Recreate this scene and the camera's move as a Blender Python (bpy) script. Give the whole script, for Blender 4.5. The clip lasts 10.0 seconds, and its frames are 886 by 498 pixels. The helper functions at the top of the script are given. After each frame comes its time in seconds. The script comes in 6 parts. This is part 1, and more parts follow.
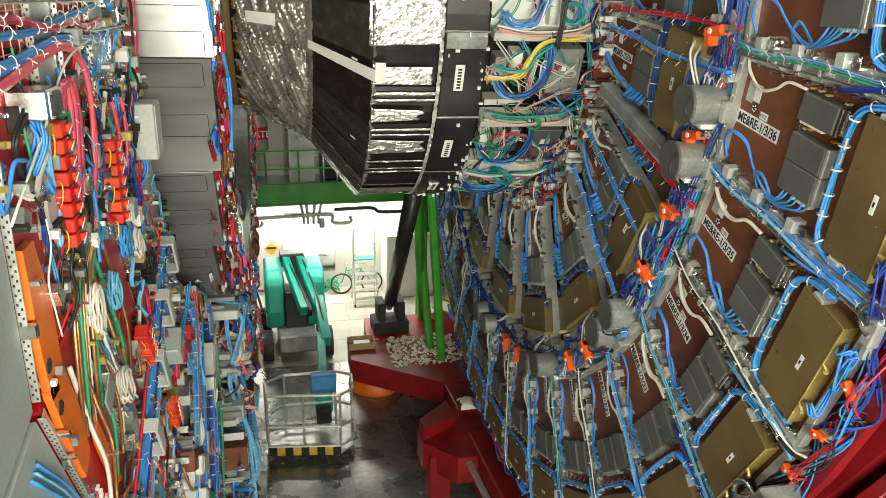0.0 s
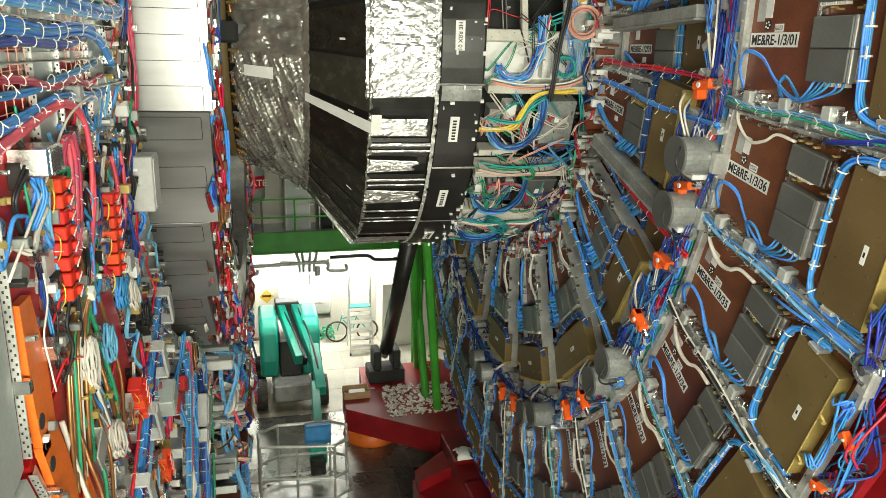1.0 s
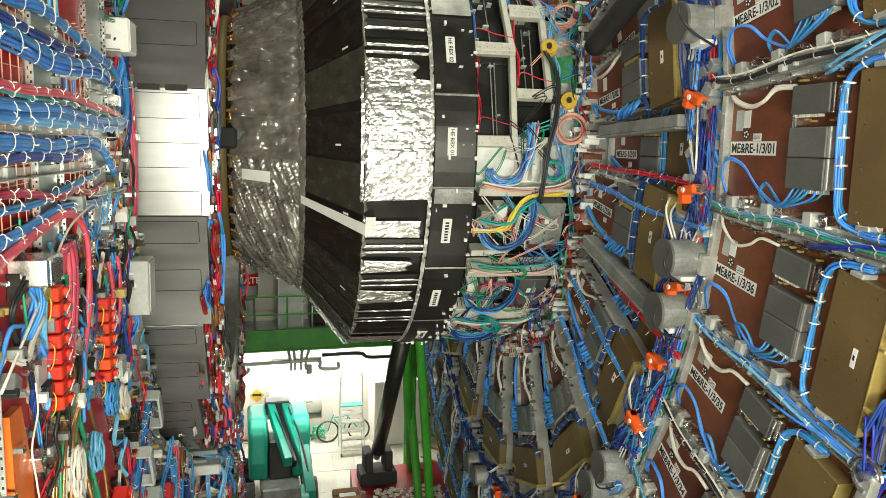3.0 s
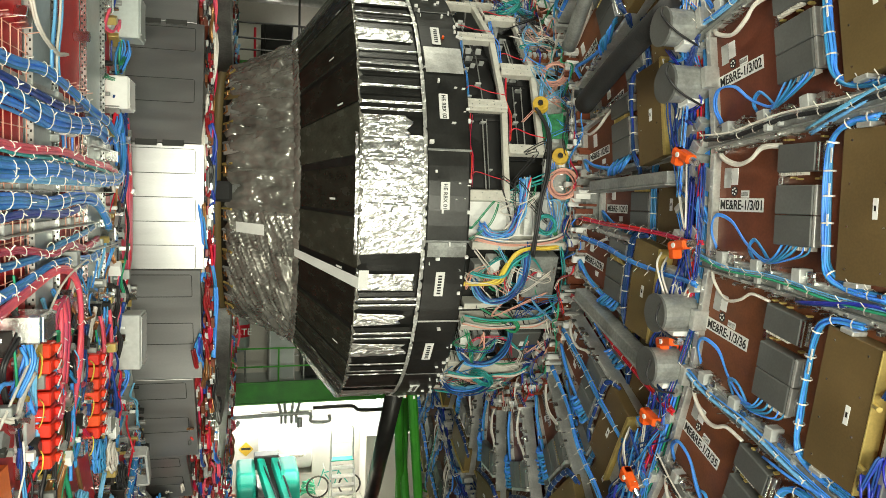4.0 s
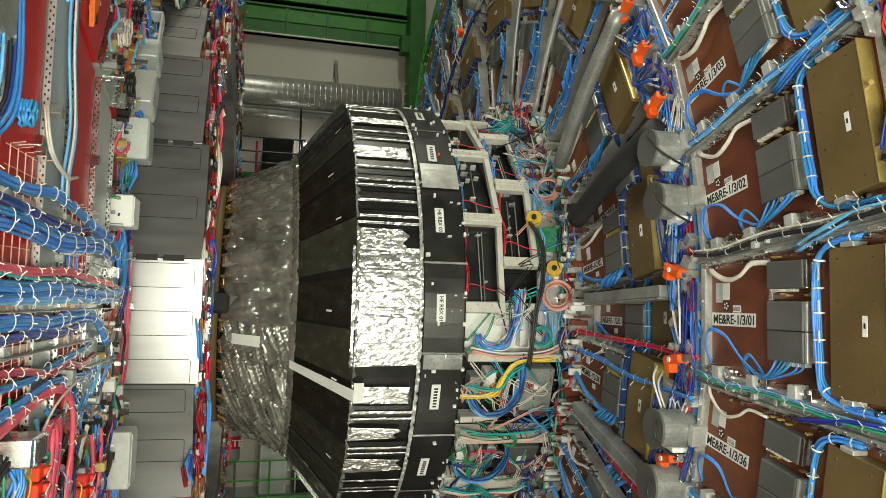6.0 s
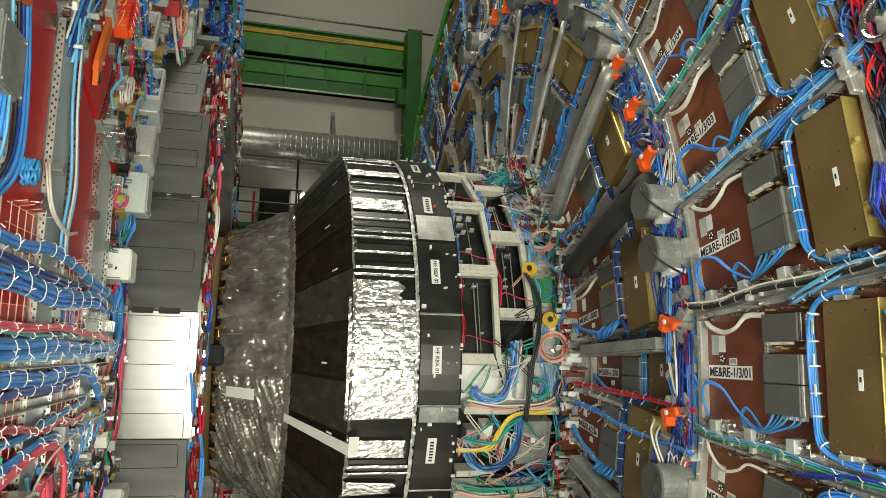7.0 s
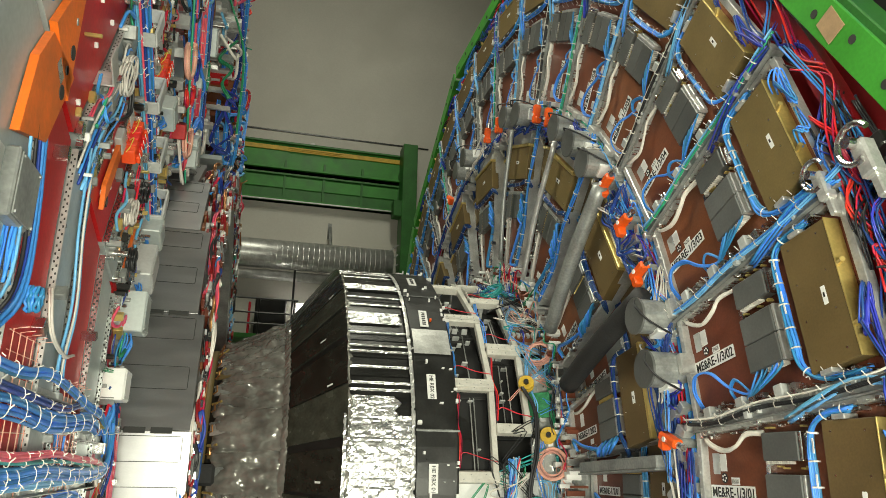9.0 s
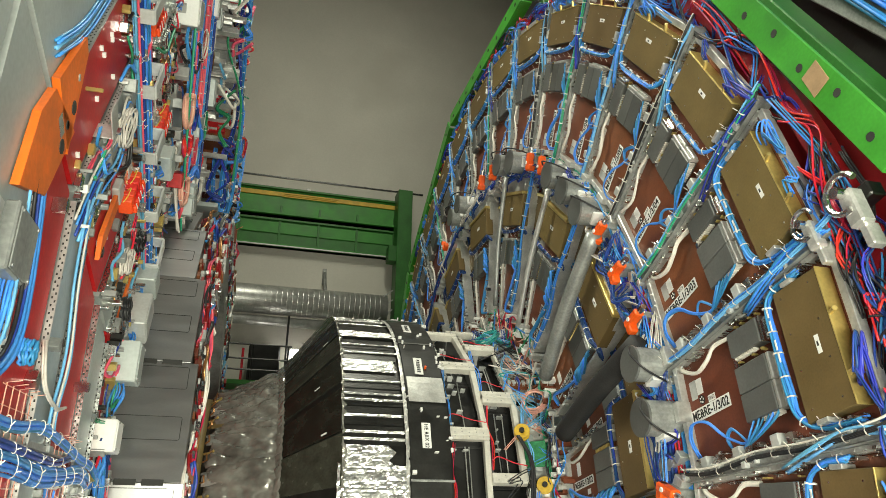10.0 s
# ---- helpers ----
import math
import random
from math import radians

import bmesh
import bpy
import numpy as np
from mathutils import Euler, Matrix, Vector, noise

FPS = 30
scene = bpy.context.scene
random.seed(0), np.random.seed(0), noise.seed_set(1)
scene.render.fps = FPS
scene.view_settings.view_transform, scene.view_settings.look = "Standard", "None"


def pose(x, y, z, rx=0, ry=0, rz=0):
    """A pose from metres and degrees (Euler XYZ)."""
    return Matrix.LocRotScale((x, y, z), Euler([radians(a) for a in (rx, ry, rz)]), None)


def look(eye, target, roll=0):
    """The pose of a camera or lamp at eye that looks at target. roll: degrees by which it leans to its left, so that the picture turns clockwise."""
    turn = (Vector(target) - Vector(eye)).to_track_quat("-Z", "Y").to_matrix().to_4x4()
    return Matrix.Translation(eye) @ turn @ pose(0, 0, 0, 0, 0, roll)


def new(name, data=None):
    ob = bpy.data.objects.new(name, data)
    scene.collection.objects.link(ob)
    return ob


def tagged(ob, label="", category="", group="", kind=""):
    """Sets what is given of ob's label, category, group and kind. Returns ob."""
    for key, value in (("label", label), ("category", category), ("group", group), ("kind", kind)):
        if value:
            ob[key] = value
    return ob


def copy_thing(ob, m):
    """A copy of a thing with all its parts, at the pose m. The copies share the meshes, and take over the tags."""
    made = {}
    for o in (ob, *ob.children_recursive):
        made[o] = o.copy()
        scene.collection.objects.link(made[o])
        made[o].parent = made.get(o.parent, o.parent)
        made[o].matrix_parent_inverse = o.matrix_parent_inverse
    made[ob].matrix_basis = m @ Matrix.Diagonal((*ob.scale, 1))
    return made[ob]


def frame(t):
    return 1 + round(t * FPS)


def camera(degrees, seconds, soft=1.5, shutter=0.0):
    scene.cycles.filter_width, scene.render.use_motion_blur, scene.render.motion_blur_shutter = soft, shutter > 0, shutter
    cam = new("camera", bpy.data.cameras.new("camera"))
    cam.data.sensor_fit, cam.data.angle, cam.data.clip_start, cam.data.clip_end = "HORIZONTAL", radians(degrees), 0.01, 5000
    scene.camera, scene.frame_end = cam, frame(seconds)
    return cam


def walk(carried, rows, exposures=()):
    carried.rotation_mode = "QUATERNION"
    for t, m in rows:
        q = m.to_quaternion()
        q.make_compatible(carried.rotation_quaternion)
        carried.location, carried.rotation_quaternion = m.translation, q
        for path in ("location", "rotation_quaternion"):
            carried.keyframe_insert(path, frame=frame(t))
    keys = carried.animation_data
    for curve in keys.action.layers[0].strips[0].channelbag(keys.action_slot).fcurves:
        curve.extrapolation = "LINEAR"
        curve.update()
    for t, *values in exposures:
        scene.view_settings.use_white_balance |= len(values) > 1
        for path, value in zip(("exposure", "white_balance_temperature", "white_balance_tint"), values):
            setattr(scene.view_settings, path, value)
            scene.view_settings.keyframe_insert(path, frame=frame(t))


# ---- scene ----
cam = camera(62.34, 10.0, soft=0.75)
# ---- camera ----
PATH = [
    (0.0, 0.281, 0.104, -0.184, 71.24, -1.44, -12.3),
    (0.5, 0.28, 0.096, -0.167, 73.06, -1.42, -12.5),
    (1.0, 0.278, 0.088, -0.15, 74.88, -1.34, -12.69),
    (1.5, 0.276, 0.079, -0.134, 76.7, -1.28, -12.77),
    (2.0, 0.274, 0.07, -0.118, 78.46, -1.27, -12.82),
    (2.5, 0.271, 0.059, -0.101, 80.35, -1.23, -13.04),
    (4.0, 0.261, 0.025, -0.051, 86.24, -1.46, -13.81),
    (4.5, 0.257, 0.011, -0.034, 88.27, -1.59, -14.05),
    (5.0, 0.253, -0.003, -0.016, 90.38, -1.59, -14.02),
    (5.5, 0.249, -0.018, 0.001, 92.49, -1.52, -14.03),
    (7.0, 0.235, -0.061, 0.046, 98.27, -1.32, -14.46),
    (7.5, 0.229, -0.077, 0.061, 100.26, -1.3, -14.61),
    (8.0, 0.223, -0.095, 0.078, 102.45, -1.25, -14.71),
    (8.5, 0.217, -0.114, 0.094, 104.6, -1.13, -14.76),
    (9.0, 0.211, -0.131, 0.108, 106.61, -0.99, -14.76),
    (9.5, 0.205, -0.148, 0.122, 108.45, -0.9, -14.92),
    (10.0, 0.2, -0.163, 0.133, 110.05, -0.76, -15.13),
]
walk(cam, [(t, pose(x, y, z, rx, ry, rz)) for t, x, y, z, rx, ry, rz in PATH], ((0.0, 0.0), (4.0, -0.02), (5.5, -0.14), (7.5, -0.2), (9.0, 0.02), (10.0, 0.22)))

# ---- light ----
D = 9.94          # distance from the eye's line to the detector's axis, which runs along x at z = 0
FLOOR = -8.7
world = bpy.data.worlds.new("world")
scene.world = world
world.use_nodes = True
world.node_tree.nodes["Background"].inputs[0].default_value = (0.9, 1.0, 0.95, 1)
world.node_tree.nodes["Background"].inputs[1].default_value = 0.002


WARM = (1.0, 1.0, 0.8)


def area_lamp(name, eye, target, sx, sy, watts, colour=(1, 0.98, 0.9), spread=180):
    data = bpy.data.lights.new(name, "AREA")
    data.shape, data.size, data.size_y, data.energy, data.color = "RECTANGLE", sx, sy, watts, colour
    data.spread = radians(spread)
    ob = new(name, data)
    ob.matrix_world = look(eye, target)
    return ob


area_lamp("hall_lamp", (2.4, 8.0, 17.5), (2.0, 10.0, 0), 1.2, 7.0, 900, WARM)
# added above the wheel to brighten the disk's upper half
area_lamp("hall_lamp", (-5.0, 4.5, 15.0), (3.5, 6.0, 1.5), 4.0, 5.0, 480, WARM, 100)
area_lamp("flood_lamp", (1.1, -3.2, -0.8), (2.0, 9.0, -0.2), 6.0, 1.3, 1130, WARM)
# added fill from near the floor, aimed up at nose and disk
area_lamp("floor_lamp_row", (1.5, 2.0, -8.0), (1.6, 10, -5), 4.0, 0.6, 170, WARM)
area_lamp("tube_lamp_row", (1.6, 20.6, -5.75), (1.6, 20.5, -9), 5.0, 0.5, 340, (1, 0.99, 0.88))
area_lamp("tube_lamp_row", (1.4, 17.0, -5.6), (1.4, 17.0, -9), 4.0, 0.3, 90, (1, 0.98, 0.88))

# ---- materials ----


def mat(name, base, rough=0.5, metal=0.0, var=0.18, scale=5.0, bump=0.08, bscale=40.0, island=0.0, each=0.0, coat=0.0, dirt=None, stretch=(1, 1, 1)):
    """Colour that varies at two scales, by piece and by object, with fine relief; dirt mixes a second colour in patches."""
    m = bpy.data.materials.new(name)
    m.use_nodes = True
    t = m.node_tree
    p = t.nodes["Principled BSDF"]

    def node(kind, **values):
        n = t.nodes.new(kind)
        for k, v in values.items():
            n.inputs[k].default_value = v
        return n

    co, inf = node("ShaderNodeTexCoord"), node("ShaderNodeObjectInfo")
    mul = node("ShaderNodeVectorMath")
    mul.operation = "MULTIPLY"
    mul.inputs[1].default_value = stretch
    t.links.new(co.outputs["Object"], mul.inputs[0])
    add = node("ShaderNodeVectorMath")
    add.operation = "MULTIPLY_ADD"
    add.inputs[1].default_value = (37, 53, 71)
    t.links.new(inf.outputs["Random"], add.inputs[0])
    t.links.new(mul.outputs[0], add.inputs[2])
    big, fine = node("ShaderNodeTexNoise", Scale=scale, Detail=4.0), node("ShaderNodeTexNoise", Scale=bscale, Detail=3.0)
    for n in (big, fine):
        t.links.new(add.outputs[0], n.inputs["Vector"])
    ramp = node("ShaderNodeMapRange")
    ramp.inputs["From Min"].default_value, ramp.inputs["From Max"].default_value = 0.3, 0.7
    ramp.inputs["To Min"].default_value, ramp.inputs["To Max"].default_value = 1 - var, 1 + var
    t.links.new(big.outputs["Fac"], ramp.inputs["Value"])
    ramp2 = node("ShaderNodeMapRange")
    ramp2.inputs["From Min"].default_value, ramp2.inputs["From Max"].default_value = 0.3, 0.7
    ramp2.inputs["To Min"].default_value, ramp2.inputs["To Max"].default_value = 1 - var * 0.5, 1 + var * 0.5
    t.links.new(fine.outputs["Fac"], ramp2.inputs["Value"])
    value = node("ShaderNodeMath")
    value.operation = "MULTIPLY"
    t.links.new(ramp.outputs[0], value.inputs[0])
    t.links.new(ramp2.outputs[0], value.inputs[1])
    hue = node("ShaderNodeHueSaturation")
    hue.inputs["Color"].default_value = (*base, 1)
    source = value.outputs[0]
    if island or each:
        amount = island or each
        if island:
            rnd = node("ShaderNodeNewGeometry").outputs["Random Per Island"]
        else:
            rnd = inf.outputs["Random"]
        mr = node("ShaderNodeMapRange")
        mr.inputs["To Min"].default_value, mr.inputs["To Max"].default_value = 1 - amount, 1 + amount
        t.links.new(rnd, mr.inputs["Value"])
        v2 = node("ShaderNodeMath")
        v2.operation = "MULTIPLY"
        t.links.new(source, v2.inputs[0])
        t.links.new(mr.outputs[0], v2.inputs[1])
        source = v2.outputs[0]
        mh = node("ShaderNodeMapRange")
        mh.inputs["To Min"].default_value, mh.inputs["To Max"].default_value = 0.5 - amount * 0.05, 0.5 + amount * 0.05
        t.links.new(rnd, mh.inputs["Value"])
        t.links.new(mh.outputs[0], hue.inputs["Hue"])
    t.links.new(source, hue.inputs["Value"])
    colour = hue.outputs[0]
    if dirt:
        spots = node("ShaderNodeTexNoise", Scale=scale * 0.6, Detail=6.0)
        t.links.new(add.outputs[0], spots.inputs["Vector"])
        cut = node("ShaderNodeMapRange")
        cut.inputs["From Min"].default_value, cut.inputs["From Max"].default_value = 0.5, 0.68
        cut.inputs["To Max"].default_value = 0.75
        t.links.new(spots.outputs["Fac"], cut.inputs["Value"])
        mix = node("ShaderNodeMixRGB")
        mix.inputs[2].default_value = (*dirt, 1)
        t.links.new(cut.outputs[0], mix.inputs[0])
        t.links.new(colour, mix.inputs[1])
        colour = mix.outputs[0]
    t.links.new(colour, p.inputs["Base Color"])
    rr = node("ShaderNodeMapRange")
    rr.inputs["To Min"].default_value, rr.inputs["To Max"].default_value = max(0.03, rough - 0.12), min(1, rough + 0.12)
    t.links.new(big.outputs["Fac"], rr.inputs["Value"])
    t.links.new(rr.outputs[0], p.inputs["Roughness"])
    p.inputs["Metallic"].default_value = metal
    p.inputs["Coat Weight"].default_value = coat
    if bump:
        b = node("ShaderNodeBump", Strength=bump, Distance=0.02)
        t.links.new(fine.outputs["Fac"], b.inputs["Height"])
        t.links.new(b.outputs[0], p.inputs["Normal"])
    return m


ALU = mat("aluminium", (0.58, 0.58, 0.56), 0.36, 0.55, 0.2, 6, 0.05, 50)
STEEL = mat("dull steel", (0.3, 0.31, 0.3), 0.42, 0.4, 0.25, 5, 0.06, 40)
SILVER = mat("bright metal", (0.78, 0.78, 0.76), 0.25, 1.0, 0.15, 8, 0.06, 40)
BROWN = mat("copper clad board", (0.17, 0.048, 0.02), 0.5, 0.1, 0.25, 4, 0.03, 60, each=0.2)
GOLD = mat("bronze cover", (0.155, 0.105, 0.038), 0.55, 0.08, 0.16, 3, 0.03, 70, each=0.15)
BRASS = mat("brass edge", (0.62, 0.47, 0.16), 0.35, 0.6, 0.15, 5, 0.03, 50)
GREY = mat("grey cover", (0.15, 0.155, 0.15), 0.42, 0.4, 0.15, 3, 0.03, 60, each=0.15)
BOXGREY = mat("light grey box", (0.5, 0.51, 0.5), 0.45, 0.25, 0.12, 5, 0.03, 40, each=0.15)
WHITE = mat("white label", (0.82, 0.82, 0.8), 0.5, 0, 0.05, 6, 0.01, 60)
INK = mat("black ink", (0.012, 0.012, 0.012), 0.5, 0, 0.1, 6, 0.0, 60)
BLACK = mat("black panel", (0.016, 0.016, 0.015), 0.33, 0, 0.35, 4, 0.05, 40, each=0.35)
RUBBER = mat("black foam", (0.02, 0.02, 0.021), 0.7, 0, 0.3, 8, 0.15, 60)
BLUE = mat("blue cable", (0.055, 0.28, 0.72), 0.4, 0, 0.15, 6, 0, 40, island=0.4)
NAVY = mat("dark blue cable", (0.02, 0.06, 0.3), 0.4, 0, 0.2, 6, 0, 40, island=0.45)
CYAN = mat("pale blue cable", (0.16, 0.45, 0.75), 0.4, 0, 0.15, 6, 0, 40, island=0.3)
REDC = mat("red hose", (0.62, 0.02, 0.05), 0.35, 0, 0.15, 6, 0, 40, island=0.35)
PINK = mat("pink cable", (0.78, 0.1, 0.16), 0.4, 0, 0.15, 6, 0, 40, island=0.3)
WHITEC = mat("white cable", (0.72, 0.68, 0.62), 0.45, 0, 0.1, 6, 0, 40, island=0.25)
SALMON = mat("salmon cable", (0.8, 0.42, 0.32), 0.45, 0, 0.1, 6, 0, 40, island=0.25)
GREENC = mat("green cable", (0.03, 0.32, 0.16), 0.4, 0, 0.15, 6, 0, 40, island=0.35)
TEALC = mat("teal cable", (0.03, 0.36, 0.36), 0.4, 0, 0.15, 6, 0, 40, island=0.3)
YELLOWC = mat("yellow cable", (0.75, 0.55, 0.08), 0.4, 0, 0.15, 6, 0, 40, island=0.2)
BLACKC = mat("black cable", (0.02, 0.02, 0.022), 0.45, 0, 0.2, 6, 0, 40, island=0.3)
COPPER = mat("copper pipe", (0.5, 0.24, 0.1), 0.35, 0.8, 0.2, 8, 0.03, 40, island=0.25)
ORANGE = mat("orange plastic", (0.85, 0.11, 0.01), 0.4, 0, 0.12, 5, 0.02, 50)
ORANGEP = mat("orange painted steel", (0.8, 0.16, 0.015), 0.45, 0, 0.15, 3, 0.05, 40, dirt=(0.35, 0.1, 0.03))
IRONRED = mat("red painted iron", (0.5, 0.012, 0.014), 0.42, 0, 0.2, 2, 0.04, 40, dirt=(0.3, 0.012, 0.014))
DARKRED = mat("dark red painted steel", (0.26, 0.008, 0.012), 0.4, 0, 0.2, 2.5, 0.05, 40, dirt=(0.14, 0.01, 0.01))
PLATE = mat("pale grey plate", (0.44, 0.48, 0.47), 0.45, 0.3, 0.12, 2, 0.03, 40, each=0.1)
TANKM = mat("brushed steel skin", (0.31, 0.31, 0.31), 0.34, 0.8, 0.08, 1.5, 0.02, 60, stretch=(1, 6, 6))
SEAM = mat("dark seam", (0.03, 0.03, 0.028), 0.6, 0, 0.1, 5, 0, 40)
VERM = mat("vermilion plastic", (0.68, 0.045, 0.012), 0.4, 0, 0.12, 5, 0.02, 50, each=0.15)
FOIL = mat("crumpled foil", (0.92, 0.92, 0.91), 0.32, 0.95, 0.05, 9, 0.25, 28)
FILM = mat("wrinkled plastic film", (0.4, 0.39, 0.355), 0.2, 0.6, 0.35, 3, 0.5, 9, coat=0.6)
PALE = mat("pale machined metal", (0.62, 0.6, 0.54), 0.45, 0.15, 0.12, 6, 0.03, 50)
CONEM = mat("satin black sheet", (0.036, 0.036, 0.028), 0.25, 0, 0.3, 1.5, 0.03, 8, each=0.5, stretch=(.5, 5, 5))
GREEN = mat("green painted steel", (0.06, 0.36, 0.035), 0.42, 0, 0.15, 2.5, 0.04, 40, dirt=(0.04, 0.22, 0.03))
# darker copies of the green paint, with the shade put into the colour
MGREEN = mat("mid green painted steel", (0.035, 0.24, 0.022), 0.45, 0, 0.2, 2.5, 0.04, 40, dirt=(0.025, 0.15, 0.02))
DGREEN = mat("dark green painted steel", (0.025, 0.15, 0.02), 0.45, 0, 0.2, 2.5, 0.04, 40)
YELLOWP = mat("yellow paint", (0.6, 0.38, 0.03), 0.5, 0, 0.2, 4, 0.02, 40)
TEAL = mat("teal painted steel", (0.012, 0.34, 0.25), 0.36, 0, 0.12, 3, 0.02, 40, dirt=(0.02, 0.24, 0.18))
TYRE = mat("tyre rubber", (0.03, 0.028, 0.025), 0.8, 0, 0.3, 8, 0.2, 60, dirt=(0.12, 0.1, 0.07))
CONC = mat("painted concrete wall", (0.6, 0.58, 0.52), 0.75, 0, 0.06, 0.5, 0.1, 20, dirt=(0.52, 0.5, 0.44))
# for the hall sides out of view, darkened to cut bounced light
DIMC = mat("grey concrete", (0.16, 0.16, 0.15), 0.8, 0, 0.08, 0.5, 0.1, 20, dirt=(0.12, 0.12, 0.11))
FLOORM = mat("worn floor", (0.42, 0.4, 0.34), 0.5, 0.0, 0.2, 0.9, 0.06, 20, dirt=(0.24, 0.23, 0.2))
SHEETM = mat("scuffed metal floor sheet", (0.26, 0.26, 0.24), 0.28, 0.7, 0.4, 1.1, 0.1, 9, dirt=(0.1, 0.098, 0.09), each=0.1)
PCB = mat("green circuit board", (0.03, 0.2, 0.08), 0.45, 0, 0.3, 25, 0.05, 90)
CARD = mat("brown cardboard", (0.4, 0.26, 0.14), 0.8, 0, 0.12, 6, 0.05, 60)
LAMPM = bpy.data.materials.new("lit lamp")
LAMPM.use_nodes = True
LAMPM.node_tree.nodes["Principled BSDF"].inputs["Emission Color"].default_value = (1, 0.95, 0.85, 1)
LAMPM.node_tree.nodes["Principled BSDF"].inputs["Emission Strength"].default_value = 12

# ---- shaping ----


class Geo:
    """Gathers the faces of one mesh."""

    def __init__(self):
        self.v, self.f = [], []

    def add(self, vs, fs, m=None):
        n = len(self.v)
        self.v += [tuple(m @ Vector(p)) for p in vs] if m else [tuple(p) for p in vs]
        self.f += [tuple(i + n for i in q) for q in fs]
        return self

    def box(self, x0, x1, y0, y1, z0, z1, m=None, bev=0.005):
        """A box with small chamfers."""
        x0, x1, y0, y1, z0, z1 = min(x0, x1), max(x0, x1), min(y0, y1), max(y0, y1), min(z0, z1), max(z0, z1)
        b = min(bev, (x1 - x0) * 0.3, (y1 - y0) * 0.3, (z1 - z0) * 0.3)
        vs = []
        for sx in (0, 1):
            for sy in (0, 1):
                for sz in (0, 1):
                    c = (x1 if sx else x0, y1 if sy else y0, z1 if sz else z0)
                    ins = (-b if sx else b, -b if sy else b, -b if sz else b)
                    for ax in range(3):
                        vs.append([c[k] + (0 if k == ax else ins[k]) for k in range(3)])

        def i(sx, sy, sz, ax):
            return (sx * 4 + sy * 2 + sz) * 3 + ax

        fs = []
        for ax in range(3):
            o = [k for k in range(3) if k != ax]
            for s in (0, 1):
                ring = []
                for a, c in ((0, 0), (1, 0), (1, 1), (0, 1)):
                    k = [0, 0, 0]
                    k[ax], k[o[0]], k[o[1]] = s, a, c
                    ring.append(i(*k, ax))
                fs.append(ring if (s == 1) != (ax == 1) else ring[::-1])
            for a in (0, 1):
                for c in (0, 1):
                    k0, k1 = [0, 0, 0], [0, 0, 0]
                    k0[ax], k1[ax] = 0, 1
                    k0[o[0]] = k1[o[0]] = a
                    k0[o[1]] = k1[o[1]] = c
                    q = [i(*k0, o[0]), i(*k1, o[0]), i(*k1, o[1]), i(*k0, o[1])]
                    fs.append(q if (a == c) != (ax == 1) else q[::-1])
        for sx in (0, 1):
            for sy in (0, 1):
                for sz in (0, 1):
                    q = [i(sx, sy, sz, 0), i(sx, sy, sz, 1), i(sx, sy, sz, 2)]
                    fs.append(q if (sx + sy + sz) % 2 else q[::-1])
        return self.add(vs, fs, m)

    def prism(self, poly, z0, z1, m=None):
        """A flat outline, given anticlockwise, pulled from z0 to z1."""
        n = len(poly)
        vs = [(x, y, z0) for x, y in poly] + [(x, y, z1) for x, y in poly]
        fs = [tuple(range(n - 1, -1, -1)), tuple(range(n, 2 * n))]
        fs += [(i, (i + 1) % n, n + (i + 1) % n, n + i) for i in range(n)]
        return self.add(vs, fs, m)

    def tube(self, pts, r, sides=6, m=None, caps=True, ends=None):
        pts = [Vector(p) for p in pts]
        vs, fs = [], []
        up = None
        for k, p in enumerate(pts):
            d = (pts[min(k + 1, len(pts) - 1)] - pts[max(k - 1, 0)])
            d = d.normalized() if d.length > 1e-9 else Vector((1, 0, 0))
            if up is None:
                up = d.orthogonal().normalized()
            up = (up - d * up.dot(d))
            up = up.normalized() if up.length > 1e-6 else d.orthogonal().normalized()
            side = d.cross(up)
            rr = r if ends is None else r + (ends - r) * k / (len(pts) - 1)
            for s in range(sides):
                a = 2 * math.pi * s / sides
                vs.append(p + rr * (math.cos(a) * up + math.sin(a) * side))
        for k in range(len(pts) - 1):
            for s in range(sides):
                a, b = k * sides + s, k * sides + (s + 1) % sides
                fs.append((a, b, b + sides, a + sides))
        if caps:
            fs += [tuple(range(sides - 1, -1, -1)), tuple(range(len(vs) - sides, len(vs)))]
        return self.add(vs, fs, m)

    def lathe(self, profile, n, m=None, close=False, start=0.0, turn=360.0):
        """Turns (x, r) pairs about the x axis."""
        vs, fs = [], []
        full = turn >= 359.9
        steps = n if full else n + 1
        for k in range(steps):
            a = radians(start + turn * k / n)
            for x, r in profile:
                vs.append((x, -r * math.cos(a), r * math.sin(a)))
        q = len(profile)
        for k in range(n):
            k2 = (k + 1) % steps
            for j in range(q - 1 + (1 if close else 0)):
                j2 = (j + 1) % q
                fs.append((k * q + j, k * q + j2, k2 * q + j2, k2 * q + j))
        return self.add(vs, fs, m)

    def make(self, name, material, parent=None, label="", smooth=False, at=None):
        me = bpy.data.meshes.new(name)
        me.from_pydata(self.v, [], self.f)
        me.materials.append(material)
        if smooth:
            me.polygons.foreach_set("use_smooth", [True] * len(me.polygons))
        me.update()
        ob = new(name, me)
        if at is not None:
            ob.matrix_basis = at
        if parent:
            ob.parent = parent
        if label:
            ob["label"] = label
        return ob


def thing(name, at, label, category, group="", kind=""):
    ob = new(name)
    ob.empty_display_size = 0.1
    ob.matrix_basis = at
    return tagged(ob, label, category, group, kind)


